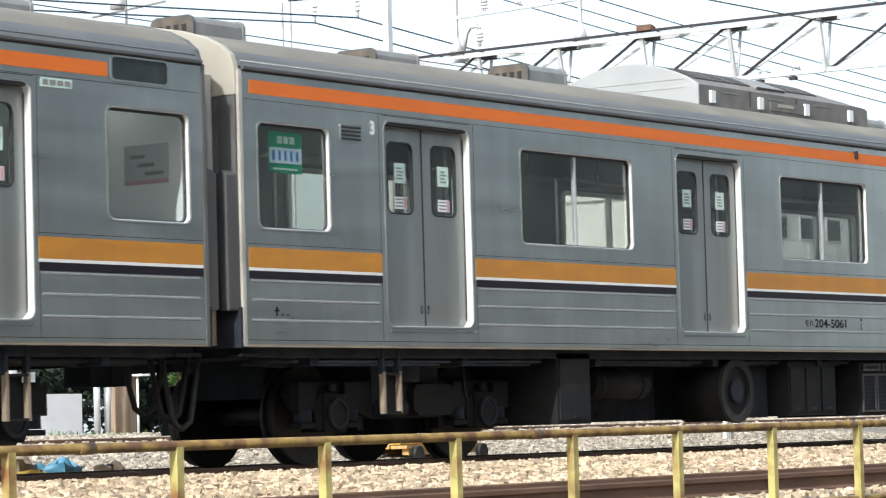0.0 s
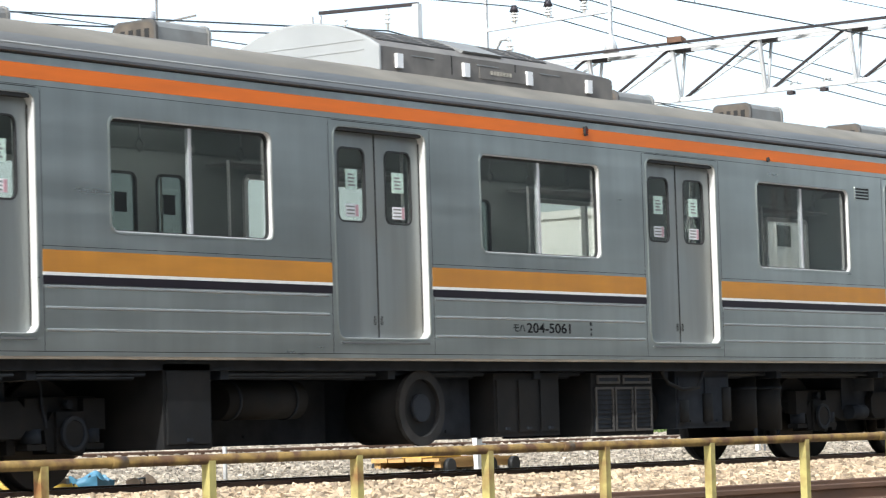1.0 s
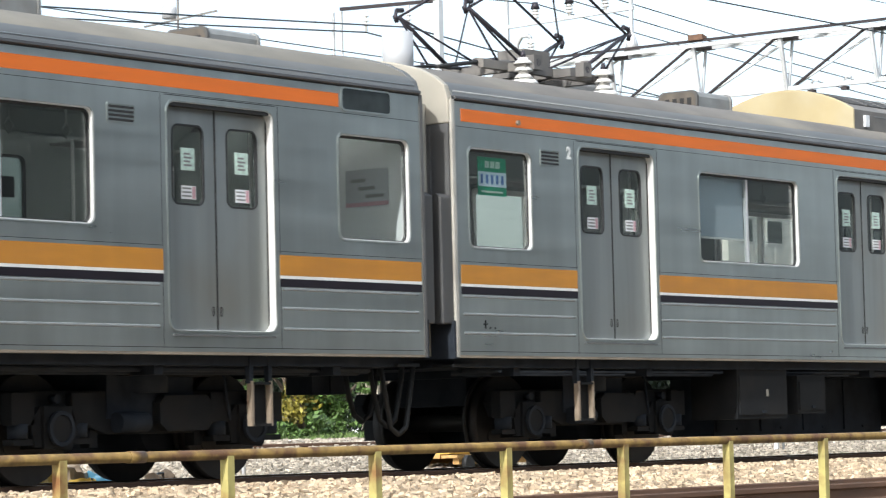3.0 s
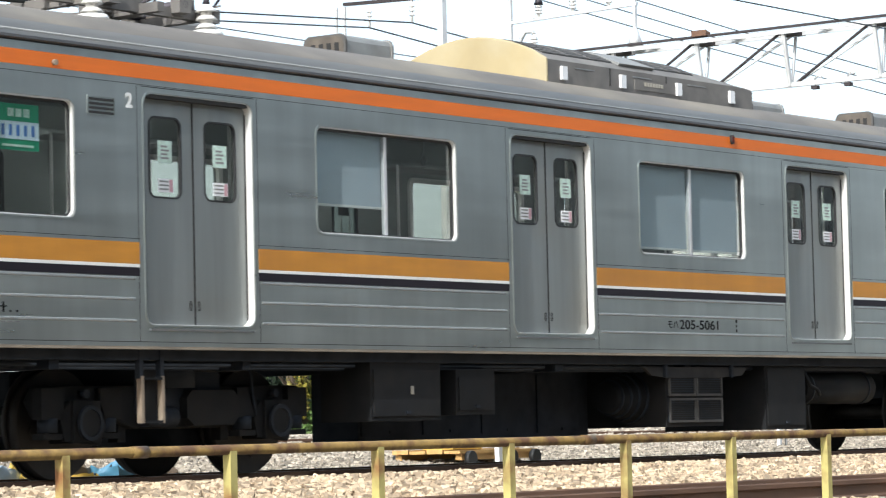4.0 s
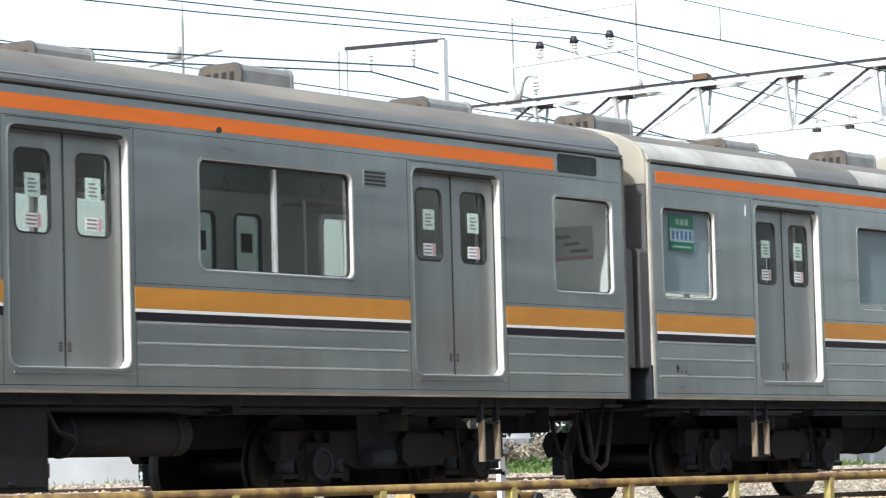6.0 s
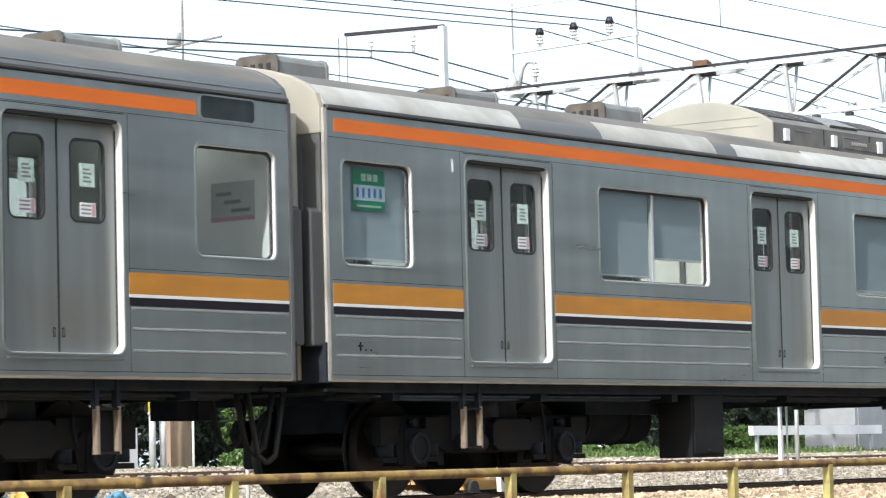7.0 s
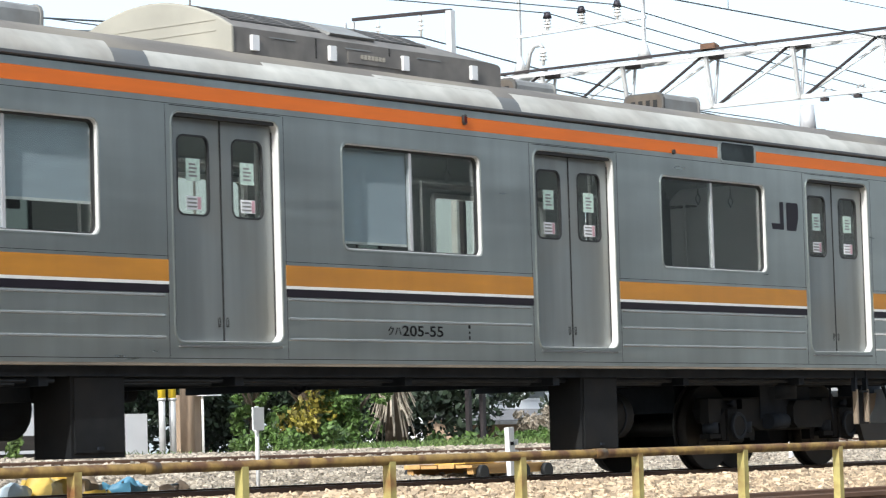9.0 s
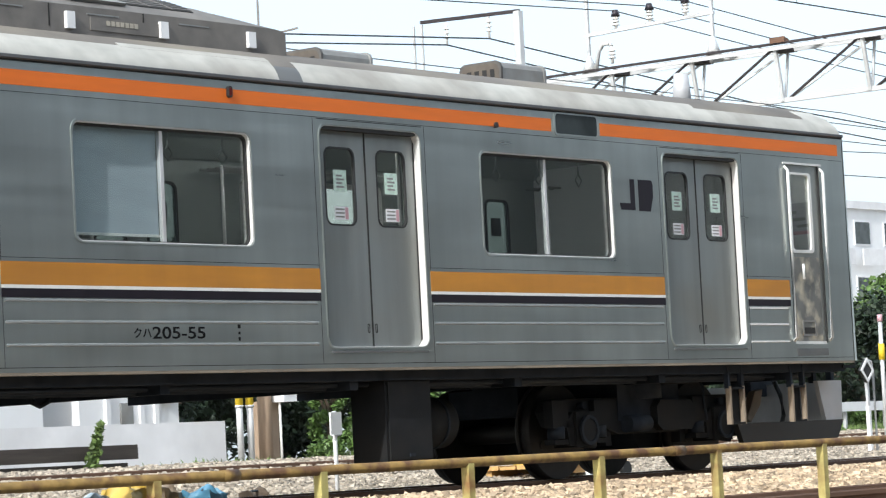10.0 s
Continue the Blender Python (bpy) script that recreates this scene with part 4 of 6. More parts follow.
        slab([(19.38, 0.82), (19.84, 0.82), (19.82, 0.42), (19.51, 0.42)], 0.38, 0.43, sk)
        slab([(19.38, 0.82), (19.84, 0.82), (19.82, 0.42), (19.51, 0.42)], WIDE - 0.43, WIDE - 0.38, sk)
        box(19.80, 19.84, 0.43, WIDE - 0.43, 0.42, 0.82, sk)
        sw = part("front_skirt", sk, SKIRT, car, "pale grey front skirt", 0.008)
        part("rail_guard", slab([(17.85, 0.43), (19.81, 0.425), (19.66, 0.21), (17.95, 0.23)], 0.36, 0.42), RUBBER, sw, "black rail guard")
        part("skirt_hanger", box(19.40, 19.46, 0.44, 0.50, 0.80, 0.95), UNDER, sw)
        part("skirt_hanger", box(19.74, 19.80, 0.44, 0.50, 0.80, 0.95), UNDER, sw)
        part("pilot_step", box(x - 0.10, x + 0.12, 0.08, 0.16, 0.93, 0.96), UNDER, car)
        part("shoe_beam", slab([(18.55, 0.47), (18.72, 0.74), (18.86, 0.76), (18.80, 0.60), (18.62, 0.44)], 0.70, 0.78), RUSTY_STEP, car, "tan bracket", 0.01)
        for z in (1.515, 1.359, 1.194):
            part("bright_rib", box(17.62, 18.30, -0.007, 0.0, z - 0.009, z + 0.009), BRIGHT, car)
        part("sill_vents", box(18.42, 19.0, -0.004, 0.0, 1.055, 1.125), EAVE, car)
        part("air_hose", tube([(x + 0.05, 1.0, 0.85), (x + 0.16, 1.0, 0.7), (x + 0.2, 1.0, 0.5), (x + 0.12, 1.0, 0.35)], 0.025), RUBBER, car)


def interior(car, cab=False):
    """Lining, ceiling, racks and poles, seen through the panes."""
    part("cabin_floor", box(0.06, LONG - 0.06, 0.08, WIDE - 0.08, 1.10, 1.15), FLOOR_IN, car)
    ce = part("cabin_ceiling", profile_x([(0.09, 3.0), (0.3, 3.16), (0.8, 3.28), (2.0, 3.28), (2.5, 3.16), (WIDE - 0.09, 3.0), (WIDE - 0.09, 3.04), (2.5, 3.20), (2.0, 3.32), (0.8, 3.32), (0.3, 3.20), (0.09, 3.04)], 0.06, LONG - 0.06), INNER, car, "cream cabin ceiling")
    for y in (0.85, 1.87):
        for k in range(7):
            # Tubes assumed lit; their glow is added to brighten the cabin.
            part("light_tube", rod((0.55 + k * 2.92, y, 3.25), (1.95 + k * 2.92, y, 3.25), 0.03, 8), TUBE_GLOW, ce, "lit fluorescent tube")
    part("blower_duct", box(0.5, LONG - 0.5, 1.2, 1.6, 3.2, 3.27), INNER_DARK, ce)
    for x in (0.07, LONG - 0.10):
        part("bulkhead", box(x, x + 0.03, 0.07, 1.05, 1.15, 3.1), SIGN_WHITE, car, "white bulkhead")
        part("bulkhead", box(x, x + 0.03, 1.85, WIDE - 0.08, 1.15, 3.1), INNER, car)
        part("gangway_door", box(x, x + 0.02, 1.05, 1.85, 1.15, 3.1), INNER_DARK, car)
        part("bulkhead_poster", box(x - 0.004 if x > 5 else x + 0.03, x if x > 5 else x + 0.034, 0.27, 0.74, 2.30, 2.62), SKIRT, car)
        part("poster_band", box(x - 0.006 if x > 5 else x + 0.034, x - 0.004 if x > 5 else x + 0.036, 0.27, 0.74, 2.30, 2.335), PINK, car)
        for k in range(3):
            part("poster_line", box(x - 0.006 if x > 5 else x + 0.034, x - 0.004 if x > 5 else x + 0.036, 0.32 + 0.10 * k, 0.52 + 0.08 * k, 2.37 + 0.07 * k, 2.40 + 0.07 * k), VENT_GREY, car)
    if cab:
        part("cab_partition", box(17.95, 18.0, 0.08, WIDE - 0.08, 1.15, 3.1), SIGN_WHITE, car, "pale cab partition")
    for k in range(5):
        a_ = 0.25 if k == 0 else DOOR_X + DOOR_W + 0.18 + (k - 1) * DOOR_STEP
        b2 = DOOR_X - 0.18 + k * DOOR_STEP if k < 4 else LONG - 0.25
        for y0, y1 in ((0.10, 0.46), (WIDE - 0.46, WIDE - 0.10)):
            bm = bmesh.new()
            for q in range(4):
                yy = y0 + 0.04 + q * (y1 - y0 - 0.08) / 3
                rod((a_, yy, 2.90), (b2, yy, 2.90), 0.012, 6, bm)
            part("luggage_rack", bm, VENT_GREY, car, "steel luggage rack")
            part("bench_back", box(a_, b2, y0 - 0.01 if y0 < 1 else y1 - 0.09, y0 + 0.09 if y0 < 1 else y1 + 0.01, 1.55, 1.93), FLOOR_IN, car, "dark bench back")
            for e in (a_, b2)[k == 0:2 - (k == 4)]:
                part("bench_end_pole", rod((e, y0 + 0.30 if y0 < 1 else y1 - 0.30, 1.5), (e, y0 + 0.30 if y0 < 1 else y1 - 0.30, 2.92), 0.015, 8), BRIGHT, car)
        if k in (1, 2, 3):
            for q in range(5):
                x = a_ + 0.4 + q * 0.62
                part("strap_ring", tube([(x, 0.62, 3.0), (x, 0.62, 2.78), (x - 0.05, 0.62, 2.72), (x, 0.62, 2.66), (x + 0.05, 0.62, 2.72), (x, 0.62, 2.78)], 0.008, 5), INNER, car)


def coach(kind, base, digit, number, blinds, cover, eaves, label):
    """One 20 m commuter car; base: its left end in the train. Its origin is at rail level below the left end of its near side."""
    cab = kind == "tc"
    car = thing("train_car", Matrix.Translation((START_X + base, SIDE_Y, 0)), label, "train car", "cars of the train")
    doors = [DOOR_X + k * DOOR_STEP for k in range(4)]
    wins = [("window", 0.195, 1.145, 1)] + [("window", 3.975 + k * DOOR_STEP, 5.885 + k * DOOR_STEP, 2) for k in range(3)]
    if not cab:
        wins.append(("window", 18.385, 19.345, 1))
    holes = [rounded(a_, b_, WIN_Z0, WIN_Z1, 0.075) for _, a_, b_, _ in wins]
    holes += [rounded(x, x + DOOR_W, DOOR_Z0, DOOR_Z1, 0.09) for x in doors]
    if cab:
        holes.append(rounded(18.40, 19.02, 1.165, 2.93, 0.04))
    end = LONG - (0.02 if cab else 0)
    part("side_wall", pierced(0.0, end, SILL, GUTTER, holes, 0.0, 0.06), STEEL, car, "brushed stainless steel side")
    part("far_side_wall", pierced(0.0, end, SILL, GUTTER, holes[:8 + (not cab)], WIDE - 0.06, WIDE), INNER, car)
    # roof: tan sheet, with the eave pieces below it
    ys = [0.10, 0.16, 0.34, 0.6, 0.95, 1.4, 1.85, 2.2, 2.46, 2.64, 2.70]
    part("roof", profile_x([(y, roof_curve(y)) for y in ys] + [(y, roof_curve(y) - 0.05) for y in ys[::-1]], 0, end), ROOF if kind == "m204" else ROOF_DARK, car, "weathered painted roof sheet", 0, True)
    for y0, d in ((0.0, 1), (WIDE, -1)):
        for a_, b_, mat, reach in eaves if d > 0 else ((0, end, EAVE, 0.11),):
            pts = [(y0 + d * reach * q, roof_curve(reach * q) + 0.005) for q in (0, 0.15, 0.3, 0.5, 0.75, 1.0)]
            bm = profile_x(pts + [(y, z - 0.04) for y, z in pts[::-1]], a_, b_)
            for v in bm.verts:                      # the sheets are cut on the slant
                if 0.1 < v.co.x < end - 0.1:
                    v.co.x += 0.4 * abs(v.co.y - y0)
            part("eave", bm, mat, car, "chalky white eave" if mat is EAVE_WHITE else "", 0, True)
    gut = part("gutter", profile_x([(-0.026, 3.236), (-0.004, 3.228), (0.02, 3.228), (0.02, 3.262), (-0.018, 3.262), (-0.026, 3.257)], 0, end), GUTTER_DARK, car, "dark rain gutter")
    # Black line under the gutter paints the shade it throws on the side.
    part("gutter_lip", box(0, end, -0.004, 0.0, 3.216, 3.2275), SEAM, gut)
    if not cab:
        part("eave_bead", rod((0.03, 0.030, roof_curve(0.03) + 0.004), (end - 0.03, 0.030, roof_curve(0.03) + 0.004), 0.009, 6), BEAD, car, "worn bright bead along the eave")
    part("sole_bar", box(0, end, -0.006, 0.05, SILL - 0.014, SILL + 0.008), SILL_TAN, car, "dusty sill edge")
    # orange band, ochre band with white and dark lines, ribs
    o_end = 18.40 if not cab else 14.60
    sign = (18.45, 19.09) if not cab else (14.66, 15.28)
    part("orange_stripe", box(0.10, o_end, -0.003, 0.0, 3.043, 3.155), ORANGE, car, "orange film stripe")
    if cab:
        part("orange_stripe", box(15.33, 19.39, -0.003, 0.0, 3.043, 3.155), ORANGE, car, "orange film stripe")
    part("destination_sign", slab(rounded(sign[0], sign[1], 3.03, 3.205, 0.035), -0.006, 0.004), SIGN_GLASS, car, "blank black destination display")
    part("sign_frame", ring(rounded(sign[0] - 0.018, sign[1] + 0.018, 3.012, 3.218, 0.045), rounded(sign[0], sign[1], 3.03, 3.205, 0.035), -0.008, 0.0), STEEL, car)
    cuts = [(0.05, DOOR_X - 0.07)] + [(doors[k] + DOOR_W + 0.05, doors[k + 1] - 0.07) for k in range(3)] + [(doors[3] + DOOR_W + 0.05, 18.36 if cab else LONG - 0.02)]
    for a_, b_ in cuts:
        part("ochre_stripe", box(a_, b_, -0.003, 0.0, 1.624, 1.789), GOLD, car, "ochre film stripe")
        part("white_stripe", box(a_, b_, -0.0035, 0.0, 1.599, 1.6235), WHITE, car, "thin white stripe")
        part("violet_stripe", box(a_, b_, -0.003, 0.0, 1.533, 1.5985), PLUM, car, "dark violet stripe")
        for z in (1.515, 1.359, 1.194):
            part("rib", profile_x([(0.0, z - 0.013), (-0.004, z - 0.005), (-0.004, z + 0.005), (0.0, z + 0.013)], a_ + 0.03, b_ - 0.05), RIB, car)
        part("panel_joint", box(a_ - 0.01, b_ + 0.01, -0.001, 0.0, 1.815, 1.819), SEAM, car)
    for x in doors:
        for e in (x - 0.075, x + DOOR_W + 0.055):
            part("panel_joint", box(e - 0.002, e + 0.002, -0.0015, 0.0, 1.03, 2.985), SEAM, car)
        part("panel_joint", box(x - 0.03, x + DOOR_W + 0.02, -0.0015, 0.0, 2.982, 2.988), SEAM, car)
    part("panel_joint", box(0.02, end - 0.02, -0.0015, 0.0, 1.033, 1.038), SEAM, car)
    part("panel_joint", box(0.02, end - 0.02, -0.0015, 0.0, 2.994, 2.998), SEAM, car)
    # windows, doors, louvres, lamps
    for i, (name, a_, b_, halves) in enumerate(wins):
        w = window(car, name, a_, b_, halves, blinds.get(i, ()))
        if i == 0:
            s = part("priority_sticker", box(0.41, 0.84, RECESS + 0.010, RECESS + 0.013, 2.42, 2.76), GREEN, w, "green priority seat sticker")
            part("sticker_field", box(0.415, 0.835, RECESS + 0.006, RECESS + 0.010, 2.50, 2.63), PALE_BLUE, s)
            for k in range(5):
                part("sticker_mark", box(0.45 + 0.077 * k, 0.48 + 0.077 * k, RECESS + 0.003, RECESS + 0.006, 2.525, 2.605), BLUE, s)
            for k in range(3):
                part("sticker_bar", box(0.52 + 0.08 * k, 0.58 + 0.08 * k, RECESS + 0.006, RECESS + 0.010, 2.665, 2.725), PALE_GREEN, s)
            part("sticker_bar", box(0.46, 0.78, RECESS + 0.006, RECESS + 0.010, 2.445, 2.462), PALE_GREEN, s)
    for i, (name, a_, b_, halves) in enumerate(wins):
        g = part("far_pane", box(a_, b_, WIDE - 0.035, WIDE - 0.03, WIN_Z0, WIN_Z1), FAR_GLASS, car)
        g.visible_shadow = False
        part("far_window_frame", ring(rounded(a_ - 0.03, b_ + 0.03, WIN_Z0 - 0.03, WIN_Z1 + 0.03, 0.08), rounded(a_ + 0.02, b_ - 0.02, WIN_Z0 + 0.02, WIN_Z1 - 0.02, 0.06), WIDE - 0.09, WIDE - 0.05), BRIGHT, car)
        if halves == 2:
            part("far_mullion", box((a_ + b_) / 2 - 0.025, (a_ + b_) / 2 + 0.025, WIDE - 0.08, WIDE - 0.02, WIN_Z0, WIN_Z1), BRIGHT, car)
    for x in doors:
        passenger_door(car, x)
        m = x + DOOR_W / 2
        far = [rounded(g - 0.185, g + 0.185, 2.15, 2.775, 0.07) for g in (m - 0.325, m + 0.325)]
        part("far_door", pierced(x - 0.02, x + DOOR_W + 0.02, DOOR_Z0 - 0.01, DOOR_Z1 + 0.01, far, WIDE - 0.12, WIDE - 0.08), INNER, car, "cream inner door face")
        for g in (m - 0.325, m + 0.325):
            fp = part("far_door_pane", box(g - 0.185, g + 0.185, WIDE - 0.10, WIDE - 0.095, 2.15, 2.775), FAR_DOOR_GLASS, car)
            fp.visible_shadow = False
            part("sticker", box(g - 0.08, g + 0.08, WIDE - 0.106, WIDE - 0.102, 2.42, 2.60), SEAM, car)
            part("far_door_rubber", ring(rounded(g - 0.195, g + 0.195, 2.14, 2.785, 0.08), rounded(g - 0.17, g + 0.17, 2.165, 2.76, 0.06), WIDE - 0.13, WIDE - 0.11), RUBBER, car)
    louvre(car, 1.30, 1.58) if not cab else None
    louvre(car, 15.63, 15.92) if not cab else None
    lamp = part("side_lamp", slab(rounded(10.43, 10.475, 3.085, 3.175, 0.022), -0.03, 0.0), RUBBER, car, "dark oval door lamp", 0.006)
    part("lens", slab(rounded(10.438, 10.467, 3.10, 3.16, 0.014), -0.034, -0.03), RED_GLASS, lamp)
    part("speaker_stud", rod((13.80, -0.02, 3.055), (13.80, 0.0, 3.055), 0.025, 14), RUBBER, car)
    # writing
    if digit:
        lettering("car_digit", digit, 0.155, WHITE, car, 1.705, -0.003, 2.812, 0, 0.005)
    lettering("car_class_mark", number[:2], 0.085, INK, car, 9.205 if not cab else 9.315, -0.001, 1.25, 0.18, 0.0012)
    lettering("car_number", number[2:], 0.125, INK, car, 9.415 if not cab else 9.51, -0.001, 1.24, 0.70 if not cab else 0.566, 0.0016)
    part("small_mark", box(10.445, 10.465, -0.002, 0.0, 1.22, 1.25), INK, car)
    part("small_mark", box(10.445, 10.465, -0.002, 0.0, 1.27, 1.29), INK, car)
    part("small_mark", box(10.440, 10.470, -0.002, 0.0, 1.315, 1.345), INK, car)
    part("small_mark", box(0.355, 0.425, -0.0025, 0.0, 1.272, 1.282), INK, car)
    for k in range(3):
        part("small_mark", box(0.38 + 0.07 * k, 0.40 + 0.07 * k, -0.002, 0.0, 1.235, 1.25 + 0.06 * (k == 0)), INK, car)
        part("small_mark", box(0.36 + 0.07 * k, 0.41 + 0.07 * k, -0.002, 0.0, 1.165, 1.172), VENT_GREY, car)
    # roof
    for x, y in ((0.71, 1.10), (5.76, 1.10), (15.37, 1.10)):
        if not (kind == "m205" and x < 2):
            roof_vent(car, x, y)
    for x, y in ((3.67, 1.4), (13.2, 1.4), (18.38, 1.4)):
        if not (kind == "m205" and x < 2) and not (cab and x > 18):
            roof_vent(car, x, y)
    air_conditioner(car, 8.05, 11.72, cover)
    if cab:
        ax = 18.62
        an = part("antenna", rod((ax, 1.3, 3.66), (ax, 1.3, 3.98), 0.10, 16, None, 0.075), SKIRT, car, "pale radio antenna stub", 0.01)
        part("antenna_base", rod((ax, 1.3, 3.64), (ax, 1.3, 3.70), 0.2, 16), RUBBER, an)
    # ends and below the floor
    car_end(car, 0.0, -1)
    car_end(car, LONG, 1, cab)
    interior(car, cab)
    side_boxes(car, kind)
    b1, b2 = bogie(car, 2.85), bogie(car, LONG - 2.85)
    step_ladder(car, 2.05)
    step_ladder(car, 17.45)
    if cab:
        step_ladder(car, 18.55)
        cd = part("cab_door", pierced(18.40, 19.02, 1.165, 2.93, [rounded(18.47, 18.87, 2.06, 2.85, 0.05)], 0.02, 0.05), DOOR_STEEL, car, "steel cab door with a blotched panel")
        part("cab_door_frame", ring(rounded(18.47, 18.87, 2.06, 2.85, 0.05), rounded(18.49, 18.83, 2.09, 2.83, 0.04), 0.008, 0.03), BRIGHT, cd)
        g = part("pane", box(18.48, 18.86, 0.03, 0.034, 2.07, 2.84), GLASS, cd)
        g.visible_shadow = False
        part("lower_panel", slab(rounded(18.47, 18.95, 1.20, 2.02, 0.02, 3), 0.0165, 0.0205), MOTTLED, cd, "steel panel with pale blotches")
        part("kick_plate", box(18.42, 19.0, 0.008, 0.02, 1.168, 1.195), BRIGHT, cd)
        for x in (18.405, 19.005):
            part("edge_seal", box(x, x + 0.012, 0.004, 0.02, 1.18, 2.92), SEAM, cd)
        part("foot_hatch", ring(rounded(18.58, 18.82, 1.25, 1.40, 0.02, 3), rounded(18.595, 18.805, 1.265, 1.385, 0.015, 3), 0.006, 0.03), VENT_GREY, cd)
        part("foot_slot", box(18.60, 18.80, 0.010, 0.018, 1.27, 1.33), SEAM, cd)
        part("door_handle", rod((18.60, -0.02, 1.80), (18.60, -0.02, 1.95), 0.014, 8), BRIGHT, cd)
        for x in (18.385, 19.035):
            part("hand_rail", tube([(x, 0.0, 1.20), (x, -0.035, 1.23), (x, -0.035, 2.20), (x, -0.035, 2.86), (x, 0.0, 2.90)], 0.016, 8), BRIGHT, car, "polished vertical hand rail")
        part("door_head", box(18.36, 19.06, -0.006, 0.0, 2.925, 2.945), BRIGHT, car)
        logo = bmesh.new()
        slab([(15.75, 2.67), (15.82, 2.67), (15.82, 2.39), (15.60, 2.39), (15.58, 2.45), (15.75, 2.45)], -0.0025, 0.0, logo)
        slab([(15.88, 2.67), (16.09, 2.67), (16.11, 2.64), (16.11, 2.52), (16.06, 2.385), (15.88, 2.385)], -0.0025, 0.0, logo)
        part("company_mark", logo, PLUM, car, "dark company mark")
    return car


def pantograph(car, x):
    """A raised diamond pantograph with its base frame, shafts and insulators, centred at x on the roof."""
    c, z0, knee_x, knee_z, top = WIDE / 2, 3.80, 1.34, 4.295, 4.885
    base = bmesh.new()
    for y in (c - 0.42, c + 0.42):
        box(x - 1.18, x + 0.95, y - 0.035, y + 0.035, z0 - 0.05, z0 + 0.03, base)
    for xx in (x - 0.75, x, x + 0.68):
        box(xx - 0.04, xx + 0.04, c - 0.66, c + 0.66, z0 - 0.06, z0 + 0.02, base)
    p = part("pantograph", base, AC_GREY, car, "dark diamond pantograph, raised", 0.01)
    for xx in (x - 0.74, x + 0.62):
        for y in (c - 0.6, c + 0.6):
            ins = bmesh.new()
            rod((xx, y, 3.60), (xx, y, z0 + 0.06), 0.05, 14, ins)
            for k in range(3):
                rod((xx, y, 3.665 + 0.068 * k), (xx, y, 3.70 + 0.068 * k), 0.095, 16, ins, 0.065)
            rod((xx, y, 3.60), (xx, y, 3.645), 0.15, 16, ins, 0.12)
            part("insulator", ins, PORCELAIN, p, "white porcelain insulator")
            part("insulator_bolt", rod((xx, y, z0 + 0.06), (xx, y, z0 + 0.13), 0.035, 8, None, 0.015), COPPER, p)
    for s in (-1, 1):
        sx = x + s * 0.42
        part("main_shaft", rod((sx, c - 0.55, z0 + 0.05), (sx, c + 0.55, z0 + 0.05), 0.038, 12), COPPER, p)
        for ky in (-1, 1):
            knee, head = (x + s * knee_x, c + ky * 0.41, knee_z), (x + s * 0.05, c + ky * 0.40, top)
            part("lower_arm", rod((sx, c + ky * 0.46, z0 + 0.05), knee, 0.021, 8), COPPER, p)
            part("arm_brace", rod((sx - s * 0.25, c + ky * 0.20, z0 + 0.05), knee, 0.011, 8), COPPER, p)
            part("arm_brace", rod((sx + s * 0.42, c + ky * 0.40, z0), knee, 0.011, 8), COPPER, p)
            part("upper_arm", rod(knee, head, 0.0135, 8), COPPER, p)
            part("knee_joint", tube([(knee[0] + s * 0.03, knee[1], knee_z - 0.05), (knee[0] + s * 0.06, knee[1], knee_z), (knee[0] + s * 0.03, knee[1], knee_z + 0.06), (knee[0] - s * 0.06, knee[1], knee_z + 0.07)], 0.024, 8), COPPER, p)
            part("shaft_bearing", box(sx - 0.07, sx + 0.07, c + ky * 0.50 - 0.05, c + ky * 0.50 + 0.05, z0 - 0.02, z0 + 0.12), AC_GREY, p, "", 0.02)
        part("cross_brace", rod((x + s * knee_x, c - s * -0.41, knee_z), (x, c - s * 0.40, top), 0.009, 6), COPPER, p)
        part("cross_brace", rod((x + s * knee_x, c - 0.41, knee_z), (sx, c + 0.46, z0 + 0.05), 0.008, 6), COPPER, p)
        part("raising_spring", rod((x + s * 0.12, c + s * 0.18, z0 + 0.04), (x + s * 0.95, c + s * 0.18, z0 + 0.04), 0.03, 10), COPPER, p, "dark coil spring")
        part("pan", tube([(x + s * 0.14, c - 0.60, top + 0.05), (x + s * 0.14, c - 0.3, top + 0.065), (x + s * 0.14, c + 0.3, top + 0.065), (x + s * 0.14, c + 0.60, top + 0.05)], 0.026, 8), GANTRY_DARK, p, "worn collector strip")
        for ky in (-1, 1):
            part("horn", tube([(x + s * 0.14, c + ky * 0.60, top + 0.05), (x + s * 0.14, c + ky * 0.74, top + 0.01), (x + s * 0.13, c + ky * 0.85, top - 0.09), (x + s * 0.12, c + ky * 0.90, top - 0.20)], 0.011, 6), COPPER, p, "curved end horn")
    for ky in (-1, 1):
        part("pan_bracket", box(x - 0.17, x + 0.17, c + ky * 0.40 - 0.03, c + ky * 0.40 + 0.03, top - 0.03, top + 0.045), COPPER, p, "", 0.012)
        part("pan_spring", rod((x - 0.12, c + ky * 0.46, top - 0.02), (x + 0.12, c + ky * 0.46, top - 0.02), 0.028, 10), COPPER, p)
    part("drive_case", box(x - 0.10, x + 0.34, c - 0.16, c + 0.16, z0 - 0.02, z0 + 0.25), AC_GREY, p, "grey air cylinder case", 0.06)
    part("drive_cylinder", rod((x - 0.75, c - 0.05, z0 + 0.06), (x - 0.1, c - 0.05, z0 + 0.08), 0.055, 14), AC_GREY, p)
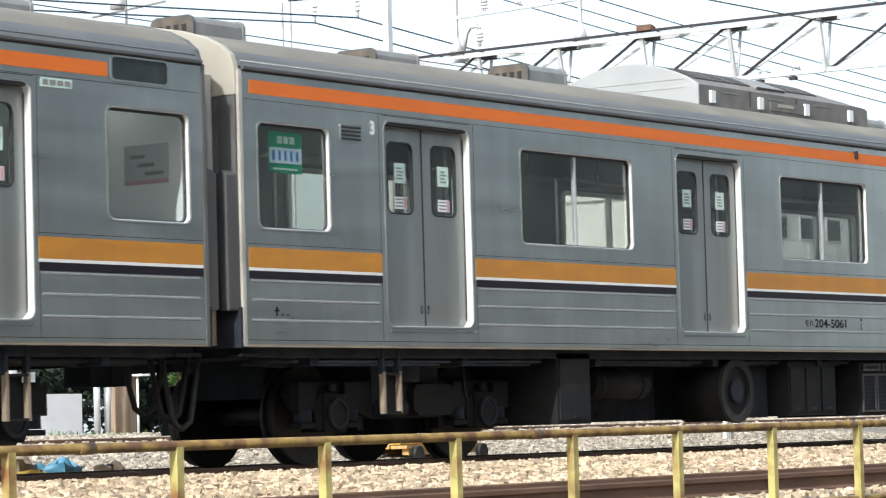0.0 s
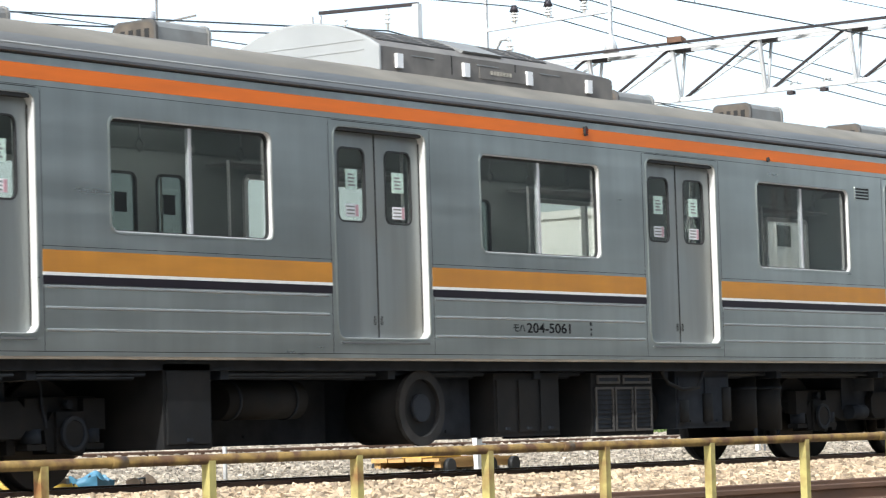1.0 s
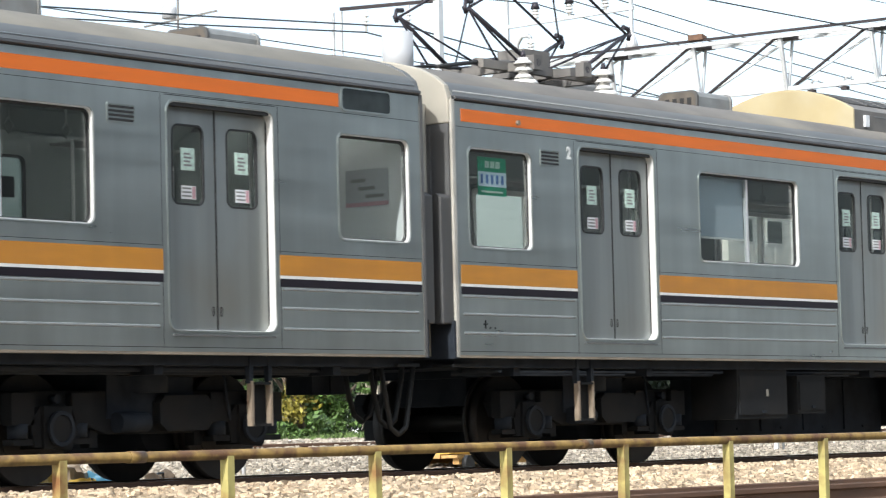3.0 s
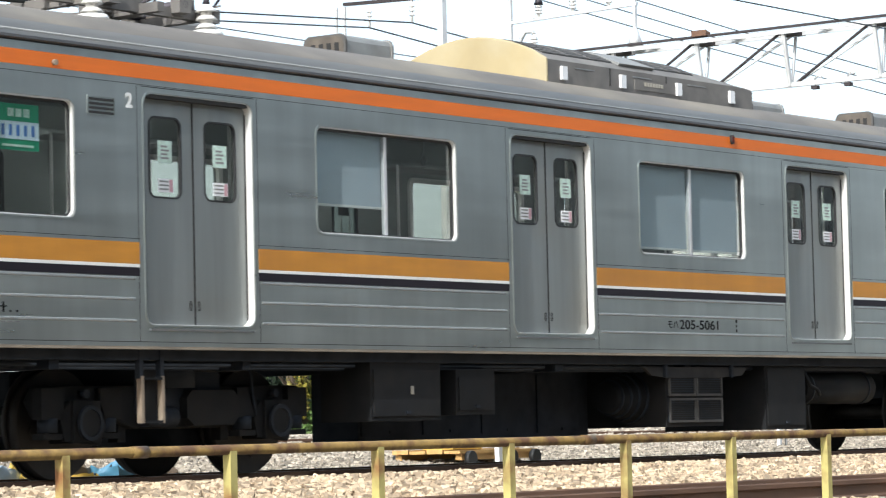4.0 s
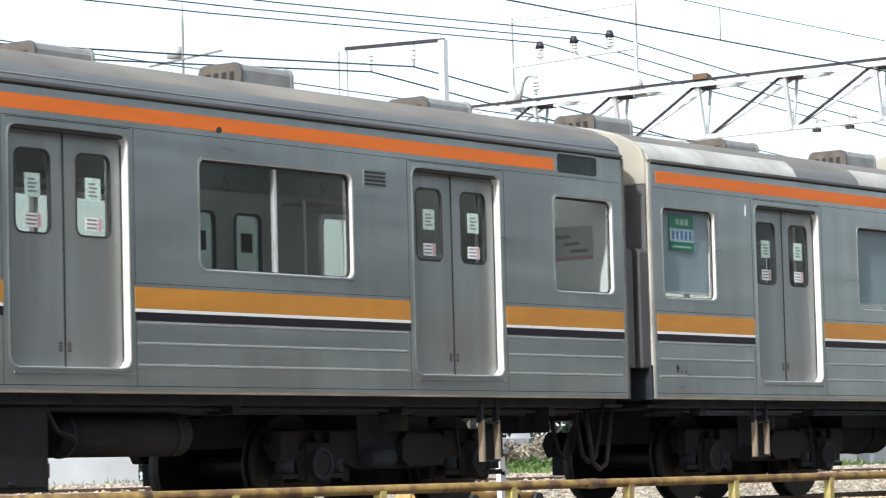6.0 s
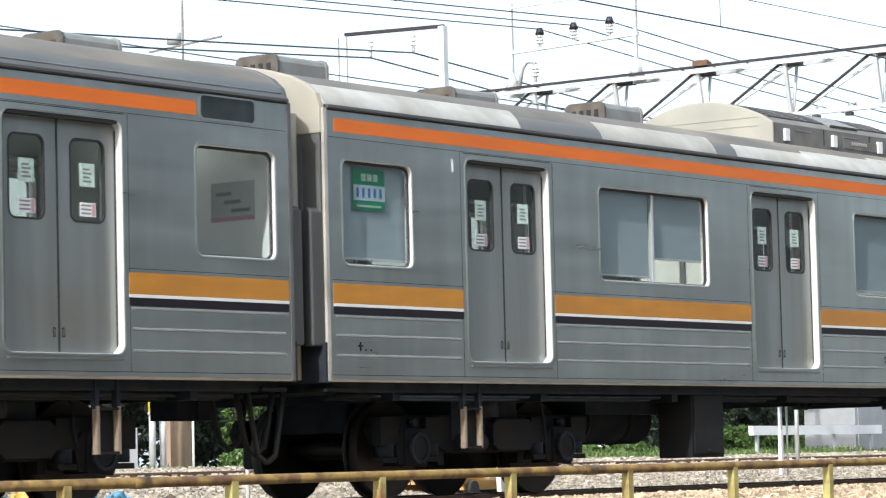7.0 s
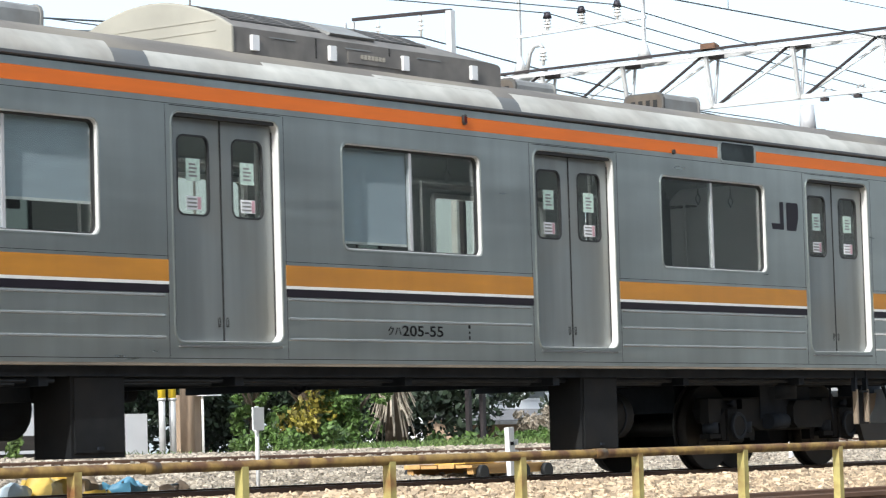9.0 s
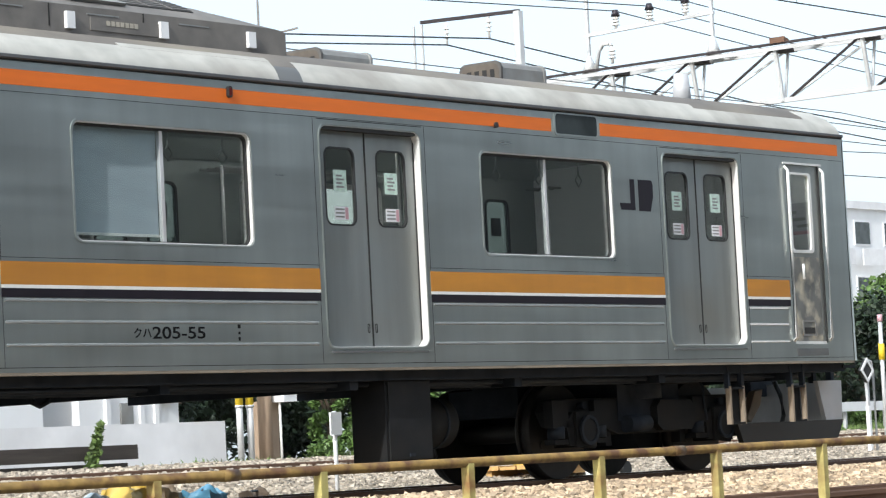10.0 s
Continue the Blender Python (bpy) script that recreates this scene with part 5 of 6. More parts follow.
    part("arrester", rod((x + 0.66, c - 0.36, z0), (x + 0.66, c - 0.36, z0 + 0.17), 0.06, 14, None, 0.05), AC_GREY, p)
    part("lock_hook", box(x - 0.52, x - 0.44, c - 0.10, c + 0.02, z0, z0 + 0.13), COPPER, p, "", 0.02)
    part("roof_cable", tube([(x - 1.85, c - 0.42, 3.70), (x - 1.6, c - 0.40, 3.74), (x - 1.2, c - 0.38, 3.80), (x - 0.7, c - 0.3, 3.84)], 0.022), RUBBER, p)
    part("roof_cable", tube([(x - 1.75, c + 0.10, 3.74), (x - 1.3, c + 0.10, 3.80), (x - 0.6, c + 0.1, 3.83)], 0.018), RUBBER, p)
    vent = part("antenna", rod((1.04, c, 3.62), (1.04, c, 4.05), 0.145, 28), SKIRT, car, "pale grey radio antenna drum", 0.03)
    part("antenna_base", rod((1.04, c, 3.66), (1.04, c, 3.72), 0.18, 24), AC_GREY, vent)


GREY_EAVE = ((0.0, LONG, EAVE, 0.11),)
WHITE_EAVE = ((0.0, 2.77, EAVE_WHITE, 0.19), (2.77, 4.08, EAVE, 0.11), (4.08, 6.09, EAVE_WHITE, 0.20), (6.09, 6.48, EAVE, 0.11), (6.48, 7.9, EAVE_WHITE, 0.125), (7.9, 9.4, EAVE_WHITE, 0.17), (9.4, 11.06, EAVE_WHITE, 0.24), (11.06, 11.34, EAVE, 0.11), (11.34, 17.0, EAVE_WHITE, 0.20), (17.0, 18.95, EAVE_WHITE, 0.125), (18.95, LONG - 0.02, EAVE_WHITE, 0.34))
car_a = coach("m204", 0.0, "3", "モハ204-5061", {}, COVER_WHITE, GREY_EAVE, "stainless steel commuter car with orange and ochre stripes")
car_z = copy_thing(car_a, Matrix.Translation((START_X - PITCH, SIDE_Y, 0)))
part("notice_board", box(17.66, 18.0, -0.004, 0.0, 2.915, 2.985), PALE_GREEN, car_z, "pale green notice")
for k in range(4):
    part("notice_mark", box(17.68 + 0.08 * k, 17.74 + 0.08 * k, -0.006, -0.004, 2.93, 2.97), VENT_GREY, car_z)
car_z["label"] = "stainless steel commuter car leading the coupled cars"
car_b = coach("m205", PITCH, "2", "モハ205-5061", {1: (0.75, 0.0), 2: (0.97, 0.97), 3: (0.0, 0.0)}, COVER_CREAM, GREY_EAVE, "stainless steel commuter car carrying the raised pantograph")
pantograph(car_b, 2.94)
part("speaker_stud", rod((0.94, -0.03, 3.085), (0.94, 0.0, 3.085), 0.022, 14), RUSTY_STEP, car_b)
car_c = coach("tc", 2 * PITCH, "1", "クハ205-55", {0: (0.97,), 1: (0.97, 0.75), 2: (0.97, 0.0)}, COVER_PALE, WHITE_EAVE, "stainless steel cab car with pale eaves, last of train")
CARS = ((car_z, -PITCH), (car_a, 0.0), (car_b, PITCH), (car_c, 2 * PITCH))


# ---------------------------------------------------------------- the ground and tracks
TRACK_Y = SIDE_Y + WIDE / 2


def ground_z(y):
    """Height of the ground across the tracks."""
    pts = ((-2000, -0.9), (9.5, -0.9), (11.2, -0.62), (11.7, -0.36), (13.45, -0.34), (13.75, -0.20), (14.6, -0.06), (15.5, -0.09), (17.9, -0.17), (19.0, -0.16), (22.5, 0.10), (25.5, 0.24), (29.0, 0.30), (3500, 0.30))
    for (a_, za), (b_, zb) in zip(pts, pts[1:]):
        if y <= b_:
            return za + (zb - za) * (y - a_) / (b_ - a_)
    return 0.3


def ground_sheet():
    bm = bmesh.new()
    xs = [-1500, -300, -60, -20, 0] + [4 + 2.0 * k for k in range(40)] + [100, 150, 300, 800, 3500]
    ys = [-1500, -200, -30, 0, 6, 9.5, 11.2, 11.7, 13.45, 13.75, 14.2, 14.6, 15.5, 16.2, 17.0, 17.9, 19, 20, 21, 22.5, 24, 25.5, 27, 29, 34, 45, 70, 200, 800, 3500]
    grid = [[bm.verts.new((x, y, ground_z(y))) for x in xs] for y in ys]
    for r0, r1 in zip(grid, grid[1:]):
        for k in range(len(xs) - 1):
            f = bm.faces.new((r0[k], r0[k + 1], r1[k + 1], r1[k]))
            f.smooth = True
    return tagged(link_mesh("ground", bm, GROUND), "stony ballast ground beside the railway tracks", "ground", kind="structure")


ground_sheet()


def stones(name, x0, x1, y0, y1, count, size, mat, label, seed):
    """Loose broken stones lying on the ground, more of them close by."""
    rnd = np.random.default_rng(seed)
    base = np.array([(sx, sy, sz) for sx in (-1, 1) for sy in (-1, 1) for sz in (-1, 1)], float)
    faces = np.array([(0, 1, 3, 2), (4, 6, 7, 5), (0, 4, 5, 1), (2, 3, 7, 6), (0, 2, 6, 4), (1, 5, 7, 3)])
    x, y = rnd.uniform(x0, x1, count), rnd.uniform(y0, y1, count)
    z = np.array([ground_z(v) for v in y])
    s = size * rnd.uniform(0.55, 1.3, (count, 1, 3)) * 0.5
    v = base[None] * s * rnd.uniform(0.55, 1.15, (count, 8, 3))
    a_, t_ = rnd.uniform(0, 6.283, count), rnd.uniform(-0.9, 0.9, count)
    ca, sa, ct, st = np.cos(a_)[:, None], np.sin(a_)[:, None], np.cos(t_)[:, None], np.sin(t_)[:, None]
    vx, vy, vz = v[..., 0], v[..., 1] * ct - v[..., 2] * st, v[..., 1] * st + v[..., 2] * ct
    out = np.stack([x[:, None] + vx * ca - vy * sa, y[:, None] + vx * sa + vy * ca, z[:, None] + vz + size * rnd.uniform(0.0, 0.3, count)[:, None]], -1).reshape(-1, 3)
    fs = (faces[None] + 8 * np.arange(count)[:, None, None]).reshape(-1, 4)
    me = bpy.data.meshes.new(name)
    me.from_pydata(out.tolist(), [], fs.tolist())
    me.materials.append(mat)
    return tagged(new(name, me), label, "ballast", kind="stuff")


stones("ballast_stones", 12.0, 36.0, 13.5, 15.9, 32000, 0.062, STONE, "warm tan crushed ballast stones between the tracks", 3)
stones("ballast_stones", 13.0, 40.0, 17.7, 22.5, 36000, 0.062, STONE_GREY, "greyish crushed ballast stones behind the train", 4)
stones("ballast_stones", 16.0, 55.0, 22.5, 27.5, 26000, 0.075, STONE_GREY, "greyish crushed ballast stones by the weeds", 5)
stones("ballast_stones", 9.0, 26.0, 11.7, 13.3, 5000, 0.055, STONE, "tan stones round the rusty siding track", 6)


def rail_pair(near_y, top, x0, x1, name, label, head):
    tr = thing(name, Matrix.Identity(4), label, "railway track", "", "structure")
    for y in (near_y, near_y + 1.067):
        w = [(-0.063, -0.153), (0.063, -0.153), (0.063, -0.142), (0.012, -0.125), (0.008, -0.05), (0.032, -0.038), (0.032, -0.006), (0.024, 0.0), (-0.024, 0.0), (-0.032, -0.006), (-0.032, -0.038), (-0.008, -0.05), (-0.012, -0.125), (-0.063, -0.142)]
        r = part("rail", profile_x([(y + a_, top + b_) for a_, b_ in w], x0, x1), RAIL, tr, "rusty steel rail")
        part("running_surface", box(x0, x1, y - 0.024, y + 0.024, top - 0.001, top + 0.002), head, r)
    return tr


track_main = rail_pair(TRACK_Y - 0.5335, 0.0, -60, 140, "track_1", "railway track carrying the train", RAIL_TOP)
track_near = rail_pair(13.4 - 1.067, -0.17, -60, 140, "track_2", "rusty siding track beside the yellow fence", RAIL)
track_far = rail_pair(24.3, 0.27, -60, 140, "track_3", "rusty track at the edge of the weeds", RAIL)
SLEEPER_MESH = {}


def sleepers(tr, near_y, top, x0, x1):
    for k in range(int((x1 - x0) / 0.62)):
        x = x0 + 0.62 * k
        key = round(near_y, 2)
        if key not in SLEEPER_MESH:
            bm = box(-0.11, 0.11, near_y - 0.45, near_y + 1.517, top - 0.30, top - 0.155)
            ob = part("sleeper", bm, SLEEPER, tr, "", 0.015)
            SLEEPER_MESH[key] = ob.data
        else:
            ob = new("sleeper", SLEEPER_MESH[key])
            ob.parent = tr
        ob.location.x = x


# Unseen wall behind the camera, added to darken what steel and glass mirror.
wall_bm = box(-120, 80, -9.4, -9.0, -1.0, 11.5)
tagged(link_mesh("wall_south", wall_bm, REFLECTION_WALL), "unseen wall behind the camera, added to darken reflections", "wall", kind="structure")

# ---------------------------------------------------------------- the yellow fence
FENCE_Y, FENCE_Z = 10.8, 0.213


def fence():
    fe = thing("fence", Matrix.Identity(4), "rusting yellow pipe fence along the tracks", "fence")
    rail = bmesh.new()
    rod((-2, FENCE_Y, FENCE_Z + 0.012), (60, FENCE_Y, FENCE_Z + 0.012), 0.029, 14, rail)
    part("top_rail", rail, FENCE_RAIL, fe, "rusting yellow top pipe")
    low = bmesh.new()
    rod((-2, FENCE_Y + 0.01, FENCE_Z - 0.55), (60, FENCE_Y + 0.01, FENCE_Z - 0.55), 0.024, 12, low)
    part("lower_rail", low, FENCE_RAIL, fe)
    mesh = None
    for k in range(46):
        x = 11.07 - 1.30 * 10 + 1.302 * k
        if mesh is None:
            p = part("post", box(-0.0275, 0.0275, FENCE_Y - 0.0275, FENCE_Y + 0.0275, -0.95, FENCE_Z + 0.005), FENCE, fe, "chipped yellow post", 0.006)
            mesh = p.data
        else:
            p = new("post", mesh)
            p.parent = fe
            p["label"] = "chipped yellow post"
        p.location.x = x
    for k in range(16):
        x = -1.0 + 4.2 * k
        part("pipe_sleeve", rod((x, FENCE_Y, FENCE_Z + 0.012), (x + 0.12, FENCE_Y, FENCE_Z + 0.012), 0.033, 14), FENCE_RAIL, fe)
    return fe


fence()

# ---------------------------------------------------------------- overhead line
GX = 45.0


def gantry():
    """The lattice beam across the tracks with its two legs, and the feeder frame on its top."""
    g = thing("gantry", Matrix.Identity(4), "galvanised lattice gantry over the tracks", "gantry")
    zt, zb, ya, yb = 7.17, 6.18, 5.0, 33.4
    for x in (GX - 0.22, GX + 0.22):
        part("top_chord", beam((x, ya, zt), (x, yb, zt + 0.02), 0.06, 0.042), GANTRY_DARK, g, "dark top chord")
        part("chord_flange", beam((x - 0.05, ya, zt - 0.09), (x - 0.05, yb, zt - 0.07), 0.03, 0.07), GANTRY, g)
    part("bottom_chord", beam((GX, ya, zb), (GX, yb - 1.5, zb + 0.02), 0.08, 0.08), GANTRY, g, "galvanised bottom chord")
    y = 31.49
    while y > ya + 2:
        part("gusset", box(GX - 0.16, GX + 0.27, y - 0.16, y + 0.16, zt - 0.11, zt - 0.03), GANTRY_DARK, g)
        for x in (GX - 0.22, GX + 0.22):
            part("lattice_post", beam((x, y, zt - 0.05), (GX + (x - GX) * 0.15, y, zb), 0.062 if x < GX else 0.04, 0.062 if x < GX else 0.04), GANTRY, g)
            # Near diagonals painted dark as if shaded, the far ones pale as lit.
            part("lattice_brace", beam((x, y, zt - 0.05), (GX, y + 1.70, zb + 0.02), 0.036, 0.036), GANTRY_DARK if x < GX else GANTRY, g)
        part("cross_tie", beam((GX - 0.22, y, zt - 0.04), (GX + 0.22, y - 0.88, zt - 0.04), 0.04, 0.04), GANTRY, g)
        y -= 1.771
    part("chord_plate", slab([(GX - 0.30, zt + 0.02), (GX - 0.14, zt + 0.02), (GX - 0.14, zt + 0.08), (GX - 0.30, zt + 0.12)], 27.70, 28.00), RAIL, g, "rusty brown splice plate")
    for y in (25.7, 25.05):
        part("wire_hook", tube([(GX, y, zb - 0.10), (GX, y, zb + 0.08), (GX, y - 0.06, zb + 0.13), (GX, y - 0.13, zb + 0.10)], 0.022, 6), GANTRY, g)
        part("hook_clamp", box(GX - 0.05, GX + 0.05, y - 0.06, y + 0.06, zb - 0.10, zb - 0.04), GANTRY_DARK, g)
    for y in (ya, yb):
        for x in (GX - 0.22, GX + 0.22):
            part("leg", beam((x, y, ground_z(y) - 0.3), (x, y, zt), 0.09, 0.09), GANTRY_DARK, g, "dark steel leg")
    return g


gantry()


def insulator(parent, x, y, z, h=0.42, hang=True):
    """A stack of porcelain sheds below or above a point."""
    bm = bmesh.new()
    s = -1 if hang else 1
    rod((x, y, z), (x, y, z + s * h), 0.03, 8, bm)
    for k in range(3):
        za = z + s * h * (0.3 + 0.2 * k)
        rod((x, y, za), (x, y, za + 0.04), 0.07, 12, bm, 0.05)
    return part("insulator", bm, PORCELAIN, parent, "white porcelain insulator")


def feeder_frame():
    """Slender posts and arms that stand on the gantry and carry three feeders."""
    f = thing("feeder_frame", Matrix.Identity(4), "slender feeder frame standing on the gantry", "line frame")
    ya, yb = 32.12, 29.37
    for y, z in ((ya, 8.80), (yb, 8.80)):
        part("post", beam((GX, y, 7.2), (GX, y, z), 0.055, 0.055), GANTRY, f)
        part("post_foot", rod((GX, y, 7.15), (GX, y, 7.5), 0.16, 8, None, 0.04), GANTRY, f)
    part("top_arm", beam((GX, ya, 8.72), (GX, yb, 8.76), 0.035, 0.035), GANTRY, f)
    part("feeder_arm", beam((GX, ya + 0.05, 7.88), (GX, yb - 0.05, 7.95), 0.06, 0.06), GANTRY, f)
    for y, z in ((31.48, 7.90), (30.72, 7.92), (29.93, 7.94)):
        ins = insulator(f, GX, y, z, 0.30, False)
        part("cap", rod((GX, y, z + 0.26), (GX, y, z + 0.38), 0.09, 10, None, 0.05), COPPER, ins, "dark cap")
    part("swan_neck", tube([(GX, 31.98, 7.2), (GX, 31.9, 7.55), (GX, 31.8, 7.68), (GX, 31.65, 7.68), (GX, 31.6, 7.62)], 0.04, 8), GANTRY, f)
    insulator(f, GX, 31.6, 7.62, 0.32)
    return f


feeder_frame()


def portal():
    """A plain portal with a beam from which two feeders hang."""
    p = thing("line_portal", Matrix.Identity(4), "plain steel portal holding two hanging feeders", "line portal")
    x = 58.0
    part("leg", beam((x, 43.46, 0.0), (x, 43.46, 10.95), 0.17, 0.17), GANTRY, p, "grey steel leg")
    for d in (-0.13, 0.13):
        part("leg", beam((x, 46.61 + d, 0.0), (x, 46.61 + d, 11.0), 0.045, 0.045), GANTRY, p)
    part("beam", beam((x, 43.42, 10.95), (x, 46.5, 11.06), 0.09, 0.08), GANTRY_DARK, p, "dark beam")
    for y in (45.7, 44.37):
        insulator(p, x, y, 10.95, 0.55)
    return p


portal()


def mast(x, y, z, label, w=0.09):
    m = thing("line_mast", Matrix.Identity(4), label, "mast")
    part("shaft", rod((x, y, ground_z(y) - 0.2), (x, y, z), w, 10, None, w * 0.7), AC_GREY, m)
    part("arm", beam((x - 0.3, y + 1.1, 12.95), (x + 0.3, y - 1.3, 13.25), 0.05, 0.05), AC_GREY, m)
    part("transformer", rod((x, y + 0.35, 13.15), (x, y + 0.35, 13.5), 0.22, 14), SKIRT, m, "grey drum on the mast")
    part("finial", rod((x, y, z), (x, y, z + 1.2), 0.03, 6), GANTRY, m)
    return m


mast(67.0, 60.0, 14.2, "far slender line mast above the roofs", 0.05)


def wire(points, r, label):
    """A wire through the points."""
    ob = link_mesh("wire", tube(points, r, 5), WIRE)
    return tagged(ob, label, "wire", "overhead wires")


for y, z in ((31.48, 8.26), (30.72, 8.25), (29.93, 8.24)):
    wire([(-20, y, z - 1.2), (20, y, z - 1.05), (35.8, y, z - 0.45), (GX, y, z), (49.3, y, z - 0.29), (62, y, z - 0.95), (80, y, z - 1.3), (120, y, z - 1.0)], 0.011, "thin dark feeder over the gantry frame")
wire([(-10, 44.37, 8.0), (30, 44.37, 8.72), (50.5, 44.37, 9.92), (58, 44.37, 10.39), (62.2, 44.37, 10.08), (70, 44.37, 9.5), (95, 44.37, 8.4), (140, 44.37, 9.5)], 0.02, "thick dark feeder hanging from the portal")
wire([(-10, 45.7, 8.1), (32, 45.7, 8.7), (52.0, 45.7, 10.0), (58, 45.7, 10.40), (61, 45.7, 10.18), (70, 45.7, 9.5), (95, 45.7, 8.3), (140, 45.7, 9.4)], 0.02, "thick dark feeder hanging from the portal")
wire([(-40, 22, 6.35), (30, 22, 6.34), (60, 22, 6.38), (140, 22, 6.4)], 0.011, "dark contact wire over the far track")
wire([(-40, 22, 6.95), (25, 22, 6.85), (35.9, 22, 6.81), (47, 22, 6.85), (140, 22, 6.95)], 0.006, "thin messenger wire above the contact wire")
wire([(35.9, 22, 6.81), (35.9, 22, 6.58), (35.9, 22, 6.35)], 0.005, "thin dropper between messenger and contact wire")
wire([(-40, 26, 5.98), (43.67, 26, 5.68), (45.12, 26, 5.60), (140, 26, 5.60)], 0.008, "thin grey wire low over the yard")
wire([(-40, 26, 5.79), (43.64, 26, 5.49), (45.10, 26, 5.47), (140, 26, 5.47)], 0.008, "thin grey wire low over the yard")
wire([(-40, 26, 5.50), (43.61, 26, 5.20), (45.07, 26, 5.19), (140, 26, 5.19)], 0.008, "thin grey wire low over the yard")
wire([(-40, 26, 5.32), (43.59, 26, 5.02), (45.05, 26, 5.06), (140, 26, 5.06)], 0.008, "thin grey wire low over the yard")
wire([(-40, 26, 4.92), (43.54, 26, 4.62), (45.00, 26, 4.63), (140, 26, 4.63)], 0.008, "thin grey wire low over the yard")
# ---------------------------------------------------------------- trees and weeds
def leaf_cloud(centres, count, size, seed, flat=0.6):
    """Many small tilted leaves scattered round the centres (x, y, z, radius)."""
    rnd = np.random.default_rng(seed)
    pick = rnd.integers(0, len(centres), count)
    c = np.array(centres)[pick]
    d = rnd.normal(size=(count, 3))
    d /= np.linalg.norm(d, axis=1)[:, None]
    pos = c[:, :3] + d * (c[:, 3:4] * rnd.uniform(0.55, 1.08, (count, 1))) * (1, 1, flat + 0.3)
    s = size * rnd.uniform(0.5, 1.35, count)
    u = rnd.normal(size=(count, 3))
    u /= np.linalg.norm(u, axis=1)[:, None]
    w = np.cross(u, rnd.normal(size=(count, 3)))
    w /= np.linalg.norm(w, axis=1)[:, None]
    u, w = u * s[:, None], w * (s * 0.6)[:, None]
    verts = np.stack([pos - u, pos + w * 0.9 - u * 0.1, pos + u, pos - w * 0.9 - u * 0.1], 1).reshape(-1, 3)
    return verts.tolist(), np.arange(4 * count).reshape(-1, 4).tolist()


def leaves(name, centres, count, size, mat, seed, parent=None):
    v, f = leaf_cloud(centres, count, size, seed)
    me = bpy.data.meshes.new(name)
    me.from_pydata(v, [], f)
    me.materials.append(mat)
    ob = new(name, me)
    ob.parent = parent
    return ob


def tree(x, y, h, spread, mat, seed, label, count=7000, size=0.11, low=0.0):
    rnd = random.Random(seed)
    t = thing("tree", Matrix.Translation((x, y, ground_z(y))), label, "tree", "trees behind the tracks")
    tr = bmesh.new()
    rod((0, 0, -0.1), (0.1, 0, h * 0.5), 0.10 + 0.02 * h, 10, tr, 0.07)
    for k in range(6):
        w = k * 1.05 + rnd.random()
        rod((0.05, 0, h * (0.2 + 0.06 * k)), (spread * 0.6 * math.cos(w), spread * 0.6 * math.sin(w), h * (0.45 + 0.08 * k)), 0.06, 6, tr, 0.02)
    part("trunk", tr, BARK, t, "dark bark trunk and limbs")
    cs = []
    for k in range(26):
        w, rr = rnd.uniform(0, 6.28), spread * math.sqrt(rnd.random())
        z = h * rnd.uniform(0.12 + low, 0.95)
        cs.append((rr * math.cos(w), rr * math.sin(w), z, spread * rnd.uniform(0.22, 0.42) * (1.1 - 0.4 * z / h)))
    leaves("crown", cs, count, size, mat, seed, t)
    return t


k = 0
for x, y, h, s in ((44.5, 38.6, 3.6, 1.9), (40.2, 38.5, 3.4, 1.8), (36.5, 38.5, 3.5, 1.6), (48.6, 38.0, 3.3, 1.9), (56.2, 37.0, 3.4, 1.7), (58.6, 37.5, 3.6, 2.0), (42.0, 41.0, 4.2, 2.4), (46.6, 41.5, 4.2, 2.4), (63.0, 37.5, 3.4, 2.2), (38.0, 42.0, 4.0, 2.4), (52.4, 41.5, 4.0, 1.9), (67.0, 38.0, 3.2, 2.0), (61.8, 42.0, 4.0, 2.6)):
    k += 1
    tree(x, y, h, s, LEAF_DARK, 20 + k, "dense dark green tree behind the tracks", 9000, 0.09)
tree(40.0, 33.2, 2.2, 0.62, LEAF_YELLOW, 60, "yellowing broad-leaved shrub beside the palm", 2600, 0.055)
tree(40.75, 33.0, 1.15, 0.75, LEAF, 61, "low green shrub below the palm", 4200, 0.05)
tree(40.4, 33.6, 2.0, 0.75, LEAF, 66, "green shrub mixed with yellowing leaves", 2200, 0.055)
tree(38.75, 33.5, 1.7, 0.36, LEAF, 62, "climbing green bush beside the pole", 1500, 0.06)
tree(50.6, 36.0, 0.75, 0.5, STRAW, 65, "bare brown brush before the house", 1500, 0.05)


def low_shrub(x, y, long_, h, mat, seed, label, count=3500):
    """A low run of leafy weeds."""
    rnd = random.Random(seed)
    t = thing("shrub", Matrix.Translation((x, y, ground_z(y))), label, "shrub", "low shrubs on the verge")
    cs = [(rnd.uniform(-long_, long_), rnd.uniform(-0.6, 0.6), h * rnd.uniform(0.1, 0.8), rnd.uniform(0.09, 0.2)) for _ in range(int(16 * long_))]
    stems = bmesh.new()
    for a_, b_, z, _ in cs:
        rod((a_, b_, -0.05), (a_ + 0.03, b_, z + 0.05), 0.008, 5, stems, 0.004)
    part("stems", stems, BARK, t)["kind"] = "stuff"
    leaves("foliage", cs, count, 0.05, mat, seed, t)
    return t


low_shrub(39.3, 32.6, 0.9, 0.45, LEAF, 67, "low green weeds beside the sign")
low_shrub(37.7, 32.4, 0.7, 0.35, LEAF, 68, "low green weeds beside the pole", 2200)
low_shrub(49.5, 33.4, 2.2, 0.28, LEAF, 69, "low green weeds on the verge", 5000)
